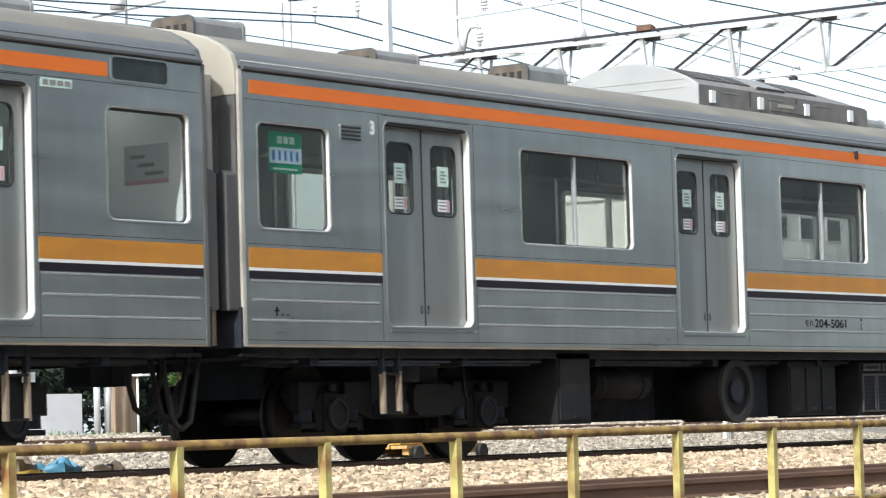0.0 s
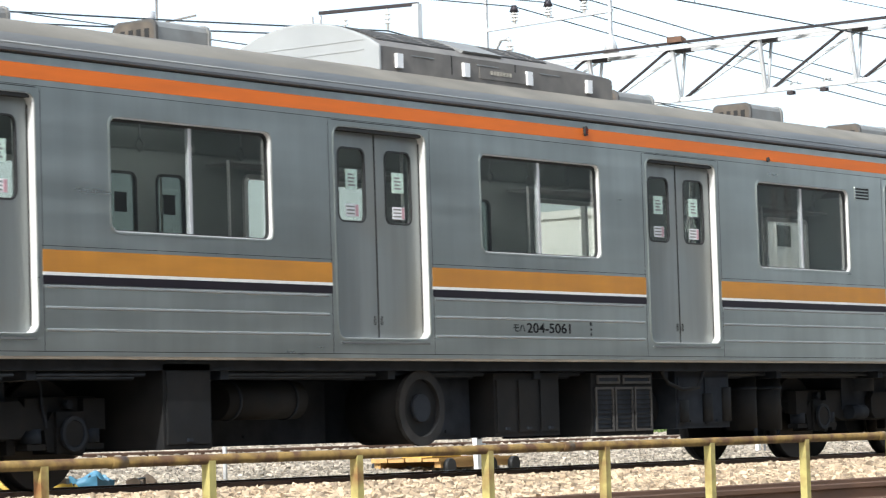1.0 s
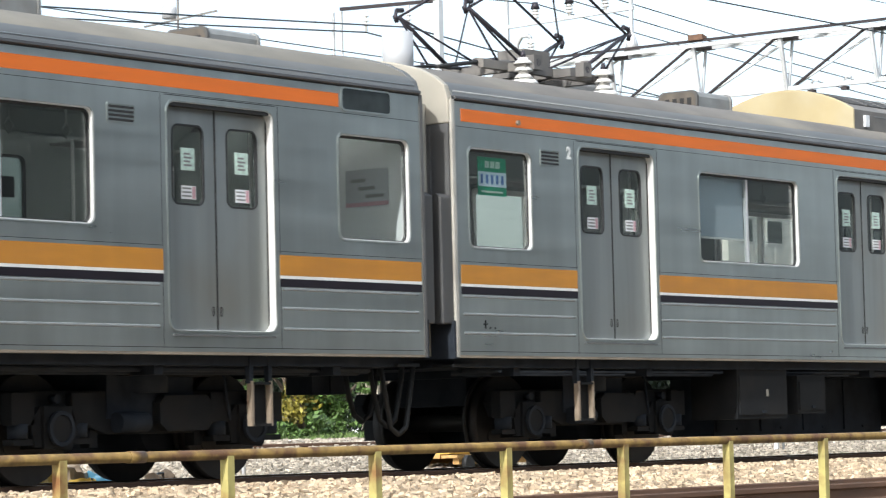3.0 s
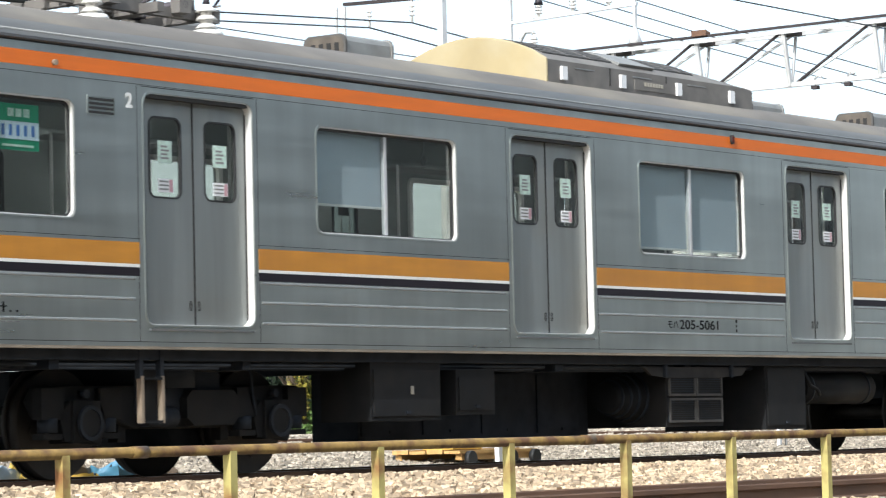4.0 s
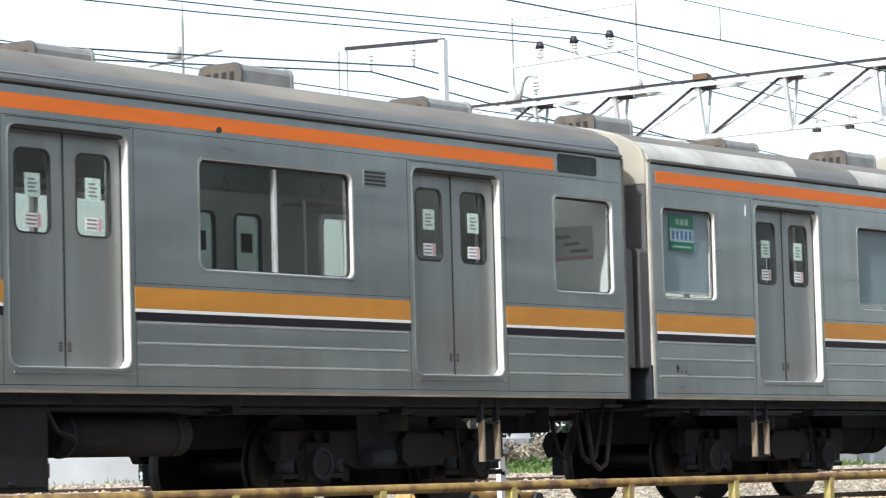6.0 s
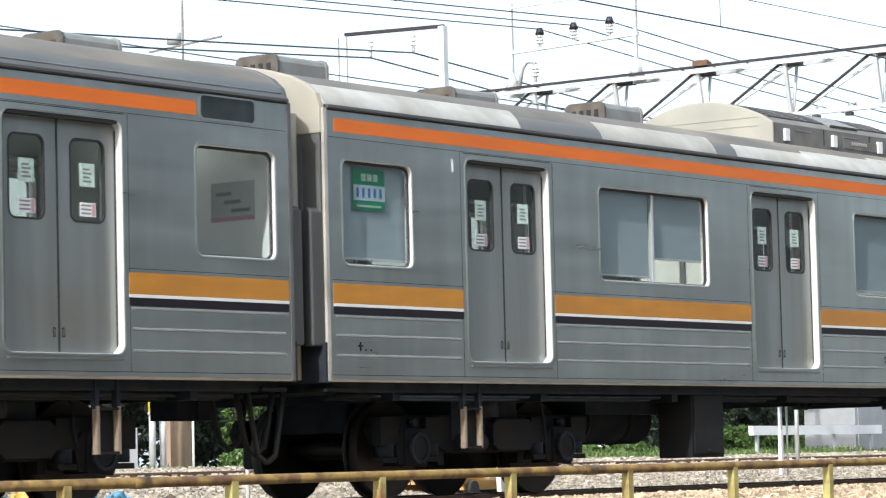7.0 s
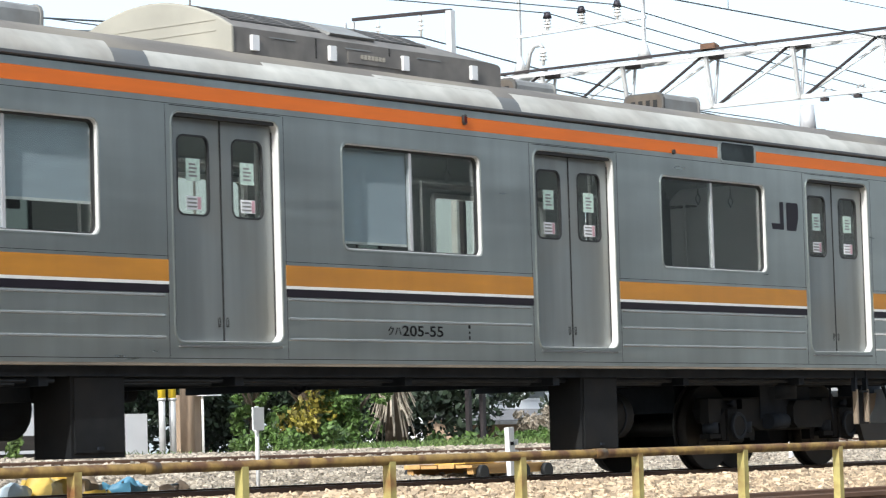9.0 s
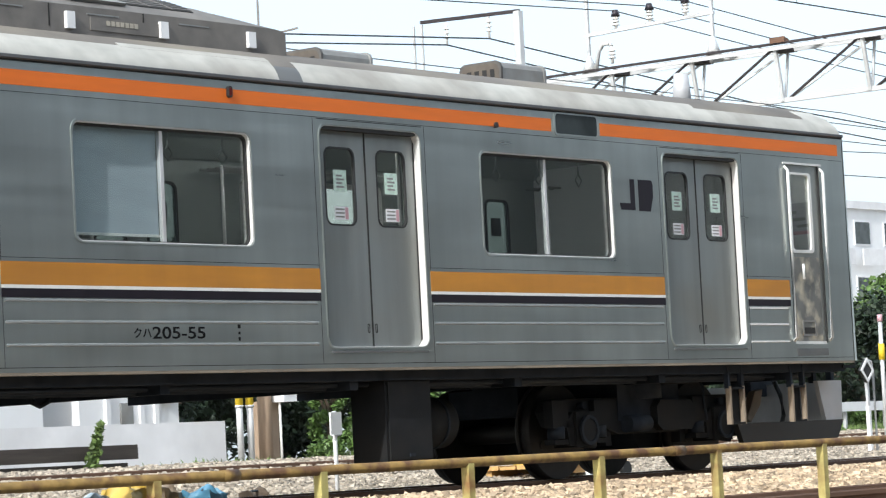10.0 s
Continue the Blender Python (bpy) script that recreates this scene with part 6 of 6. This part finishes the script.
low_shrub(54.5, 32.6, 2.4, 0.62, LEAF, 63, "bright green weeds on the verge", 12000)
low_shrub(59.0, 32.6, 2.2, 0.52, LEAF, 64, "bright green weeds on the verge", 10000)
low_shrub(45.5, 33.4, 1.6, 0.22, LEAF, 70, "low green weeds near the palm", 3500)


def palm(x, y):
    p = thing("palm", Matrix.Translation((x, y, ground_z(y))), "palm with a skirt of dry hanging fronds", "palm tree")
    part("trunk", rod((0, 0, -0.1), (0, 0, 2.4), 0.16, 10, None, 0.13), BARK, p)
    rnd = random.Random(5)
    bm = bmesh.new()
    for k in range(150):
        w, z = rnd.uniform(0, 6.28), rnd.uniform(0.9, 2.3)
        r0, r1 = 0.12, rnd.uniform(0.22, 0.48)
        n = rnd.uniform(0.4, 0.9)
        a_, b_ = Vector((r0 * math.cos(w), r0 * math.sin(w), z)), Vector((r1 * math.cos(w), r1 * math.sin(w), z - n))
        beam(a_, b_, 0.035, 0.012, bm)
    part("dry_frond_skirt", bm, STRAW, p, "grey-brown dry fronds")
    gr = bmesh.new()
    for k in range(26):
        w, up = rnd.uniform(0, 6.28), rnd.uniform(0.1, 0.9)
        for q in range(9):
            v = w + (q - 4) * 0.10
            beam((0.1 * math.cos(w), 0.1 * math.sin(w), 2.35), (0.95 * math.cos(v), 0.95 * math.sin(v), 2.35 + up - abs(q - 4) * 0.04), 0.035, 0.01, gr)
    part("green_fronds", gr, LEAF, p)
    return p


palm(43.0, 33.8)


def weeds(name, x0, x1, y0, y1, count, h, mat, seed, label):
    rnd = np.random.default_rng(seed)
    x, y = rnd.uniform(x0, x1, count), rnd.uniform(y0, y1, count)
    z = np.array([ground_z(v) for v in y])
    a_ = rnd.uniform(0, 6.283, count)
    hh = h * rnd.uniform(0.3, 1.2, count) * (0.6 + 0.4 * np.sin(x * 1.7) * np.sin(x * 0.6 + 1))
    w = 0.014
    dx, dy = np.cos(a_) * w, np.sin(a_) * w
    lx, ly = rnd.normal(0, 0.4, count) * hh, rnd.normal(0, 0.4, count) * hh
    v = np.stack([np.stack([x - dx, y - dy, z], -1), np.stack([x + dx, y + dy, z], -1), np.stack([x + lx + dx, y + ly + dy, z + hh * 0.7], -1), np.stack([x + lx * 1.5, y + ly * 1.5, z + hh], -1)], 1).reshape(-1, 3)
    me = bpy.data.meshes.new(name)
    me.from_pydata(v.tolist(), [], np.arange(4 * count).reshape(-1, 4).tolist())
    me.materials.append(mat)
    return tagged(new(name, me), label, "weeds", kind="stuff")


weeds("weeds", 38.2, 80, 29.5, 33.5, 56000, 0.19, GRASS, 8, "sunlit green weeds along the verge")
weeds("weeds", 30, 60, 27.5, 29.5, 2500, 0.14, GRASS, 9, "sparse weeds in the ballast")


# ---------------------------------------------------------------- behind the tracks
def signal_box():
    b_ = thing("low_wall", Matrix.Identity(4), "pale concrete retaining wall behind the tracks", "wall")
    part("wall", box(18.0, 35.80, 33.2, 33.5, 0.0, 1.0), CONCRETE, b_, "", 0.01)
    return b_


signal_box()


def cabin():
    c = thing("equipment_hut", Matrix.Identity(4), "white rendered trackside hut", "hut")
    part("wall", box(34.68, 37.03, 35.4, 38.0, 0.0, 2.9), PLASTER, c, "white rendered walls", 0.01)
    part("wall", box(22.0, 33.86, 35.4, 38.0, 0.0, 3.0), PLASTER, c, "", 0.01)
    part("roof", box(34.5, 37.2, 35.2, 38.2, 2.9, 3.05), CONCRETE, c)
    part("roof", box(21.8, 34.0, 35.2, 38.2, 3.0, 3.15), CONCRETE, c)
    part("door", box(35.62, 35.9, 35.36, 35.40, 0.4, 1.4), VENT_GREY, c, "grey steel door")
    for x in (35.25, 36.05, 36.4):
        part("pilaster", box(x, x + 0.1, 35.34, 35.40, 0.3, 2.9), PLASTER, c)
    part("wall_lamp", box(36.6, 36.85, 35.2, 35.4, 1.42, 1.5), RUBBER, c)
    return c


cabin()


def utility_pole():
    p = thing("utility_pole", Matrix.Identity(4), "brown pole with a white junction box", "pole")
    y = 33.0
    part("shaft", rod((36.55, y, 0.0), (36.55, y, 3.0), 0.12, 14), POLE_WOOD, p)
    part("conduit", rod((36.78, y - 0.13, 0.0), (36.78, y - 0.13, 1.5), 0.022, 8), PORCELAIN, p)
    part("pilaster", box(36.62, 36.88, y + 0.0, y + 0.35, 0.0, 1.3), POLE_WOOD, p)
    bx = part("junction_box", box(36.70, 37.06, y - 0.30, y - 0.04, 1.27, 1.62), SIGN_WHITE, p, "white junction box", 0.02)
    part("box_window", box(36.80, 36.88, y - 0.312, y - 0.30, 1.38, 1.46), SEAM, bx)
    return p


utility_pole()
for x in (35.83, 36.08):
    g = thing("guard_pipe", Matrix.Translation((x, 32.9, 0.25)), "grey cable riser with a yellow sleeve", "cable riser", "cable risers")
    part("pipe", rod((0, 0, 0), (0, 0, 1.3), 0.055, 12), GANTRY, g)
    part("sleeve", rod((0, 0, 0.98), (0, 0, 1.75), 0.065, 12), YELLOW, g, "yellow plastic sleeve")
    for z in (0.05, 0.95):
        part("collar", rod((0, 0, z), (0, 0, z + 0.04), 0.072, 12), GANTRY, g)


def marker_sign():
    s = thing("marker_sign", Matrix.Translation((23.2, 20.0, ground_z(20.0))), "small white board on a white post", "sign")
    part("post", rod((0, 0, -0.1), (0, 0, 0.86), 0.022, 10), SIGN_WHITE, s)
    part("board", box(-0.10, 0.07, -0.04, -0.022, 0.62, 0.85), SIGN_WHITE, s, "blank white board", 0.004)
    part("board", box(0.05, 0.062, -0.03, 0.10, 0.61, 0.83), SKIRT, s)
    return s


marker_sign()


def kilometre_post():
    s = thing("distance_post", Matrix.Translation((27.05, 19.6, ground_z(19.6))) @ pose(0, 0, 0, 0, -3, 0), "short white post with black marks", "marker post")
    part("post", box(-0.05, 0.05, -0.03, 0.03, -0.1, 0.62), SIGN_WHITE, s, "", 0.01)
    for z in (0.3, 0.42):
        part("bar", box(-0.035, 0.03, -0.034, -0.03, z, z + 0.04), INK, s)
        part("flag", box(0.05, 0.13, -0.02, 0.02, z, z + 0.06), SIGN_WHITE, s)
    return s


kilometre_post()


def trolley():
    """A low flat trolley of orange boards on small wheels."""
    t = thing("track_trolley", Matrix.Translation((27.15, 20.3, ground_z(20.3) - 0.02)) @ pose(0, 0, 0, 0, 0, 4), "low orange rail trolley standing on the ballast", "trolley")
    for k in range(4):
        part("board", box(-0.6, 1.05, -0.45 + 0.23 * k, -0.24 + 0.23 * k, 0.15, 0.185 + 0.012 * (k % 2)), ORANGE_WOOD, t, "worn orange board", 0.006)
    for y in (-0.4, 0.4):
        part("bearer", box(-0.55, 1.0, y - 0.04, y + 0.04, 0.08, 0.16), ORANGE_WOOD, t)
    for x in (-0.42, 0.45, 0.95):
        for y in (-0.48, 0.48):
            part("wheel", rod((x, y - 0.03, 0.09), (x, y + 0.03, 0.09), 0.09, 16), RUBBER, t)
    part("tool_tray", box(-0.5, 0.1, -0.3, 0.1, 0.197, 0.225), TARP, t, "", 0.01)
    return t


trolley()


def debris():
    for x, y, s, mat, lab in ((19.55, 19.4, 0.8, TARP, "yellow plastic crate among trackside clutter"), (20.75, 19.5, 0.65, BLUE_SHEET, "blue folded plastic sheet on the ballast"), (20.2, 19.6, 0.7, RUSTY_STEP, "tan sack on the ballast"),
                              (19.0, 19.3, 0.6, PALE_BLUE, "pale blue plastic sheet on the ballast"), (20.1, 19.2, 0.45, TARP, "small yellow bag on the ballast"), (21.3, 19.4, 0.5, BARK, "brown bag on the ballast")):
        t = thing("trackside_bundle", Matrix.Translation((x, y, ground_z(y) - 0.01)) @ pose(0, 0, 0, 0, 0, 20 * s), lab, "bundle", "bundles on the ballast")
        bm = box(-0.32 * s, 0.32 * s, -0.2 * s, 0.2 * s, 0.0, 0.30 * s)
        bmesh.ops.subdivide_edges(bm, edges=bm.edges[:], cuts=7, use_grid_fill=True)
        for v in bm.verts:
            v.co += Vector(noise.noise_vector(v.co * 5 + Vector((x, y, 0)))) * 0.20 * s + Vector(noise.noise_vector(v.co * 14 + Vector((x, y, 0)))) * 0.05 * s
            v.co.z = max(v.co.z, 0.0)
        part("body", bm, mat, t, "", 0, True)
        part("lashing", tube([(-0.34 * s, 0, 0.05), (-0.2 * s, -0.02, 0.32 * s), (0.2 * s, 0.02, 0.33 * s), (0.34 * s, 0, 0.05)], 0.012), WIRE, t)


debris()


def far_building(x, y, w, d, floors, label, turn=0):
    b_ = thing("apartment_building", Matrix.Translation((x, y, 0.3)) @ pose(0, 0, 0, 0, 0, turn), label, "building", "far buildings")
    h = floors * 2.9
    part("wall", box(0, w, 0, d, -0.5, h), PLASTER, b_, "white rendered walls")
    part("roof", box(-0.2, w + 0.2, -0.2, d + 0.2, h, h + 0.4), CONCRETE, b_)
    for f in range(floors):
        for k in range(int(w / 3)):
            xx = 0.8 + 3 * k
            wn_ = part("window", box(xx, xx + 1.6, -0.06, 0.02, f * 2.9 + 1.0, f * 2.9 + 2.3), SIGN_WHITE, b_)
            part("pane", box(xx + 0.08, xx + 1.52, -0.075, -0.06, f * 2.9 + 1.08, f * 2.9 + 2.22), SIGN_GLASS, wn_)
            part("balcony", box(xx - 0.3, xx + 1.9, -0.7, -0.65, f * 2.9 - 0.1, f * 2.9 + 0.75), CONCRETE, b_)
    return b_


far_building(131.0, 80.0, 30, 12, 4, "white apartment block far behind the railway")


def old_sleepers():
    """A stack of old timber sleepers at the foot of the wall."""
    t = thing("sleeper_stack", Matrix.Translation((26.0, 28.0, 0.28)), "stack of dark old timber sleepers", "timber stack")
    for k, (x0, x1, z) in enumerate(((-3.0, 2.36, 0.145), (-3.4, 2.2, -0.09))):
        part("timber", box(x0, x1, -0.12 + 0.04 * k, 0.14, z, z + 0.19), OLD_TIMBER, t, "dark weathered timber", 0.02)
    part("block", box(-0.6, -0.2, -0.15, 0.15, 0.102, 0.143), CONCRETE, t)
    leaves("tall_weed", [(1.30 + 0.03 * k, -0.3, 0.05 + 0.08 * k, 0.13 - 0.014 * k) for k in range(8)], 420, 0.045, GRASS, 91, t)


old_sleepers()


def crossing_marker():
    """A dark board with a white diamond on a post, by the track."""
    t = thing("track_marker", Matrix.Translation((35.35, 21.0, ground_z(21.0))), "dark board with a white diamond outline on a post", "sign")
    part("post", box(0.12, 0.165, -0.02, 0.02, -0.1, 1.30), SKIRT, t)
    part("foot", box(0.115, 0.17, -0.025, 0.025, -0.1, 0.65), SIGN_WHITE, t)
    b_ = part("board", slab([(-0.17, 1.13), (0, 0.96), (0.17, 1.13), (0, 1.30)], -0.10, -0.06), RUBBER, t, "black diamond board")
    part("diamond_line", ring([(-0.17, 1.13), (0, 0.96), (0.17, 1.13), (0, 1.30)], [(-0.12, 1.13), (0, 1.01), (0.12, 1.13), (0, 1.25)], -0.11, -0.09), SIGN_WHITE, b_, "white diamond outline")
    part("conduit", tube([(0.15, 0, 1.28), (0.28, 0, 1.25), (0.32, 0, 1.1), (0.32, 0, -0.1)], 0.02), SKIRT, t)


crossing_marker()


def striped_pole():
    t = thing("marker_pole", Matrix.Translation((37.65, 22.0, ground_z(22.0))), "grey pole with a yellow band and red tip", "pole")
    part("shaft", rod((0, 0, -0.1), (0, 0, 1.80), 0.03, 10), GANTRY, t)
    part("band", rod((0, 0, 1.25), (0, 0, 1.48), 0.045, 10), YELLOW, t, "yellow band")
    part("tip", rod((0, 0, 1.80), (0, 0, 1.90), 0.04, 10), PINK, t, "red tip")


striped_pole()


def white_barrier():
    t = thing("barrier", Matrix.Translation((49.3, 30.0, 0.3)), "low white barrier at the far edge of the yard", "barrier")
    part("rail", box(0.3, 5.4, -0.05, 0.05, 0.40, 0.58), SIGN_WHITE, t, "white rail")
    for k in range(4):
        part("post", box(0.5 + 1.5 * k, 0.56 + 1.5 * k, -0.02, 0.04, -0.05, 0.4), SKIRT, t)
    c = thing("cabinet", Matrix.Translation((54.4, 30.4, 0.28)), "dull grey trackside cabinet beside the barrier", "cabinet")
    part("body", box(0, 3.8, 0, 1.2, 0, 1.1), CABINET_GREY, c, "", 0.02)
    part("lid", box(-0.05, 3.85, -0.05, 1.25, 1.1, 1.16), CABINET_GREY, c)
    for k in range(3):
        part("door", box(0.1 + 1.25 * k, 1.25 + 1.25 * k, -0.02, 0.0, 0.08, 1.02), CABINET_GREY, c)


white_barrier()
slab_ = thing("cable_cover", Matrix.Translation((22.3, 18.5, ground_z(18.5))), "white concrete cable cover lying on the ballast", "cover slab")
part("slab", box(-0.3, 0.3, -0.07, 0.07, 0.0, 0.07), CONCRETE, slab_, "", 0.01)
for k, (x, y, h, s) in enumerate(((102.0, 60.0, 5.8, 2.6), (107, 61.5, 6.2, 3.0), (113, 63, 6.0, 3.2), (104, 57, 4.4, 2.4), (119, 66, 6.2, 3.2))):
    tree(x, y, h, s, LEAF, 80 + k, "leafy green tree at the edge of the yard", 8000, 0.14)


def house():
    h = thing("house", Matrix.Translation((61.9, 46.0, 0.3)), "white house with a low grey tiled front roof", "house")
    part("wall", box(0.4, 5.6, 1.6, 7, -0.2, 4.2), PLASTER, h, "white rendered upper wall")
    part("wall", box(0, 6, 0.4, 1.6, -0.2, 0.75), POLE_WOOD, h, "brown lower wall")
    part("roof", profile_x([(-0.3, 0.70), (1.6, 1.02), (1.6, 0.92), (-0.3, 0.60)], -0.4, 6.4), TILE_ROOF, h, "grey tiled lean-to roof")
    part("roof", profile_x([(1.0, 4.1), (4.3, 5.4), (7.6, 4.1), (7.6, 3.95), (1.0, 3.95)], -0.2, 6.2), TILE_ROOF, h, "grey tiled roof")
    for x in (2.6, 4.4):
        w_ = part("window", box(x, x + 1.0, 1.54, 1.62, 1.25, 2.1), SIGN_WHITE, h)
        part("pane", box(x + 0.06, x + 0.94, 1.52, 1.54, 1.31, 2.04), SIGN_GLASS, w_)
    part("gutter", box(-0.4, 6.4, -0.36, -0.3, 0.58, 0.66), VENT_GREY, h)
    return h


house()
sleepers(track_main, TRACK_Y - 0.5335, 0.0, 8.0, 48.0)
sleepers(track_near, 13.4 - 1.067, -0.17, 8.0, 34.0)

# ---------------------------------------------------------------- what moves
RUN = [(0.0, 0.0), (0.5, -2.951), (1.0, -5.910), (1.5, -8.901), (2.0, -11.882), (2.5, -14.842), (2.7, -16.026), (3.8, -22.554), (4.0, -23.724),
       (4.5, -26.599), (5.0, -29.431), (5.5, -32.164), (5.7, -33.221), (6.8, -38.699), (7.0, -39.628), (7.5, -41.927), (8.0, -44.121),
       (8.5, -46.26), (9.0, -48.31), (9.5, -50.296), (10.0, -52.206)]


def run_at(t):
    """How far the train has gone at t seconds."""
    for (a_, sa), (b_, sb) in zip(RUN, RUN[1:]):
        if t <= b_ + 1e-6:
            return sa + (sb - sa) * (t - a_) / (b_ - a_)
    return RUN[-1][1]


def motions():
    for car, base in CARS:
        walk(car, [(t, Matrix.Translation((START_X + base + s, SIDE_Y, 0))) for t, s in RUN])
        for ob in car.children_recursive:
            if ob.name.split(".")[0] == "wheelset":
                at = ob.matrix_basis.translation.copy()
                walk(ob, [(k / 10, Matrix.Translation(at) @ Matrix.Rotation(run_at(k / 10) / 0.43, 4, "Y")) for k in range(101)])


motions()
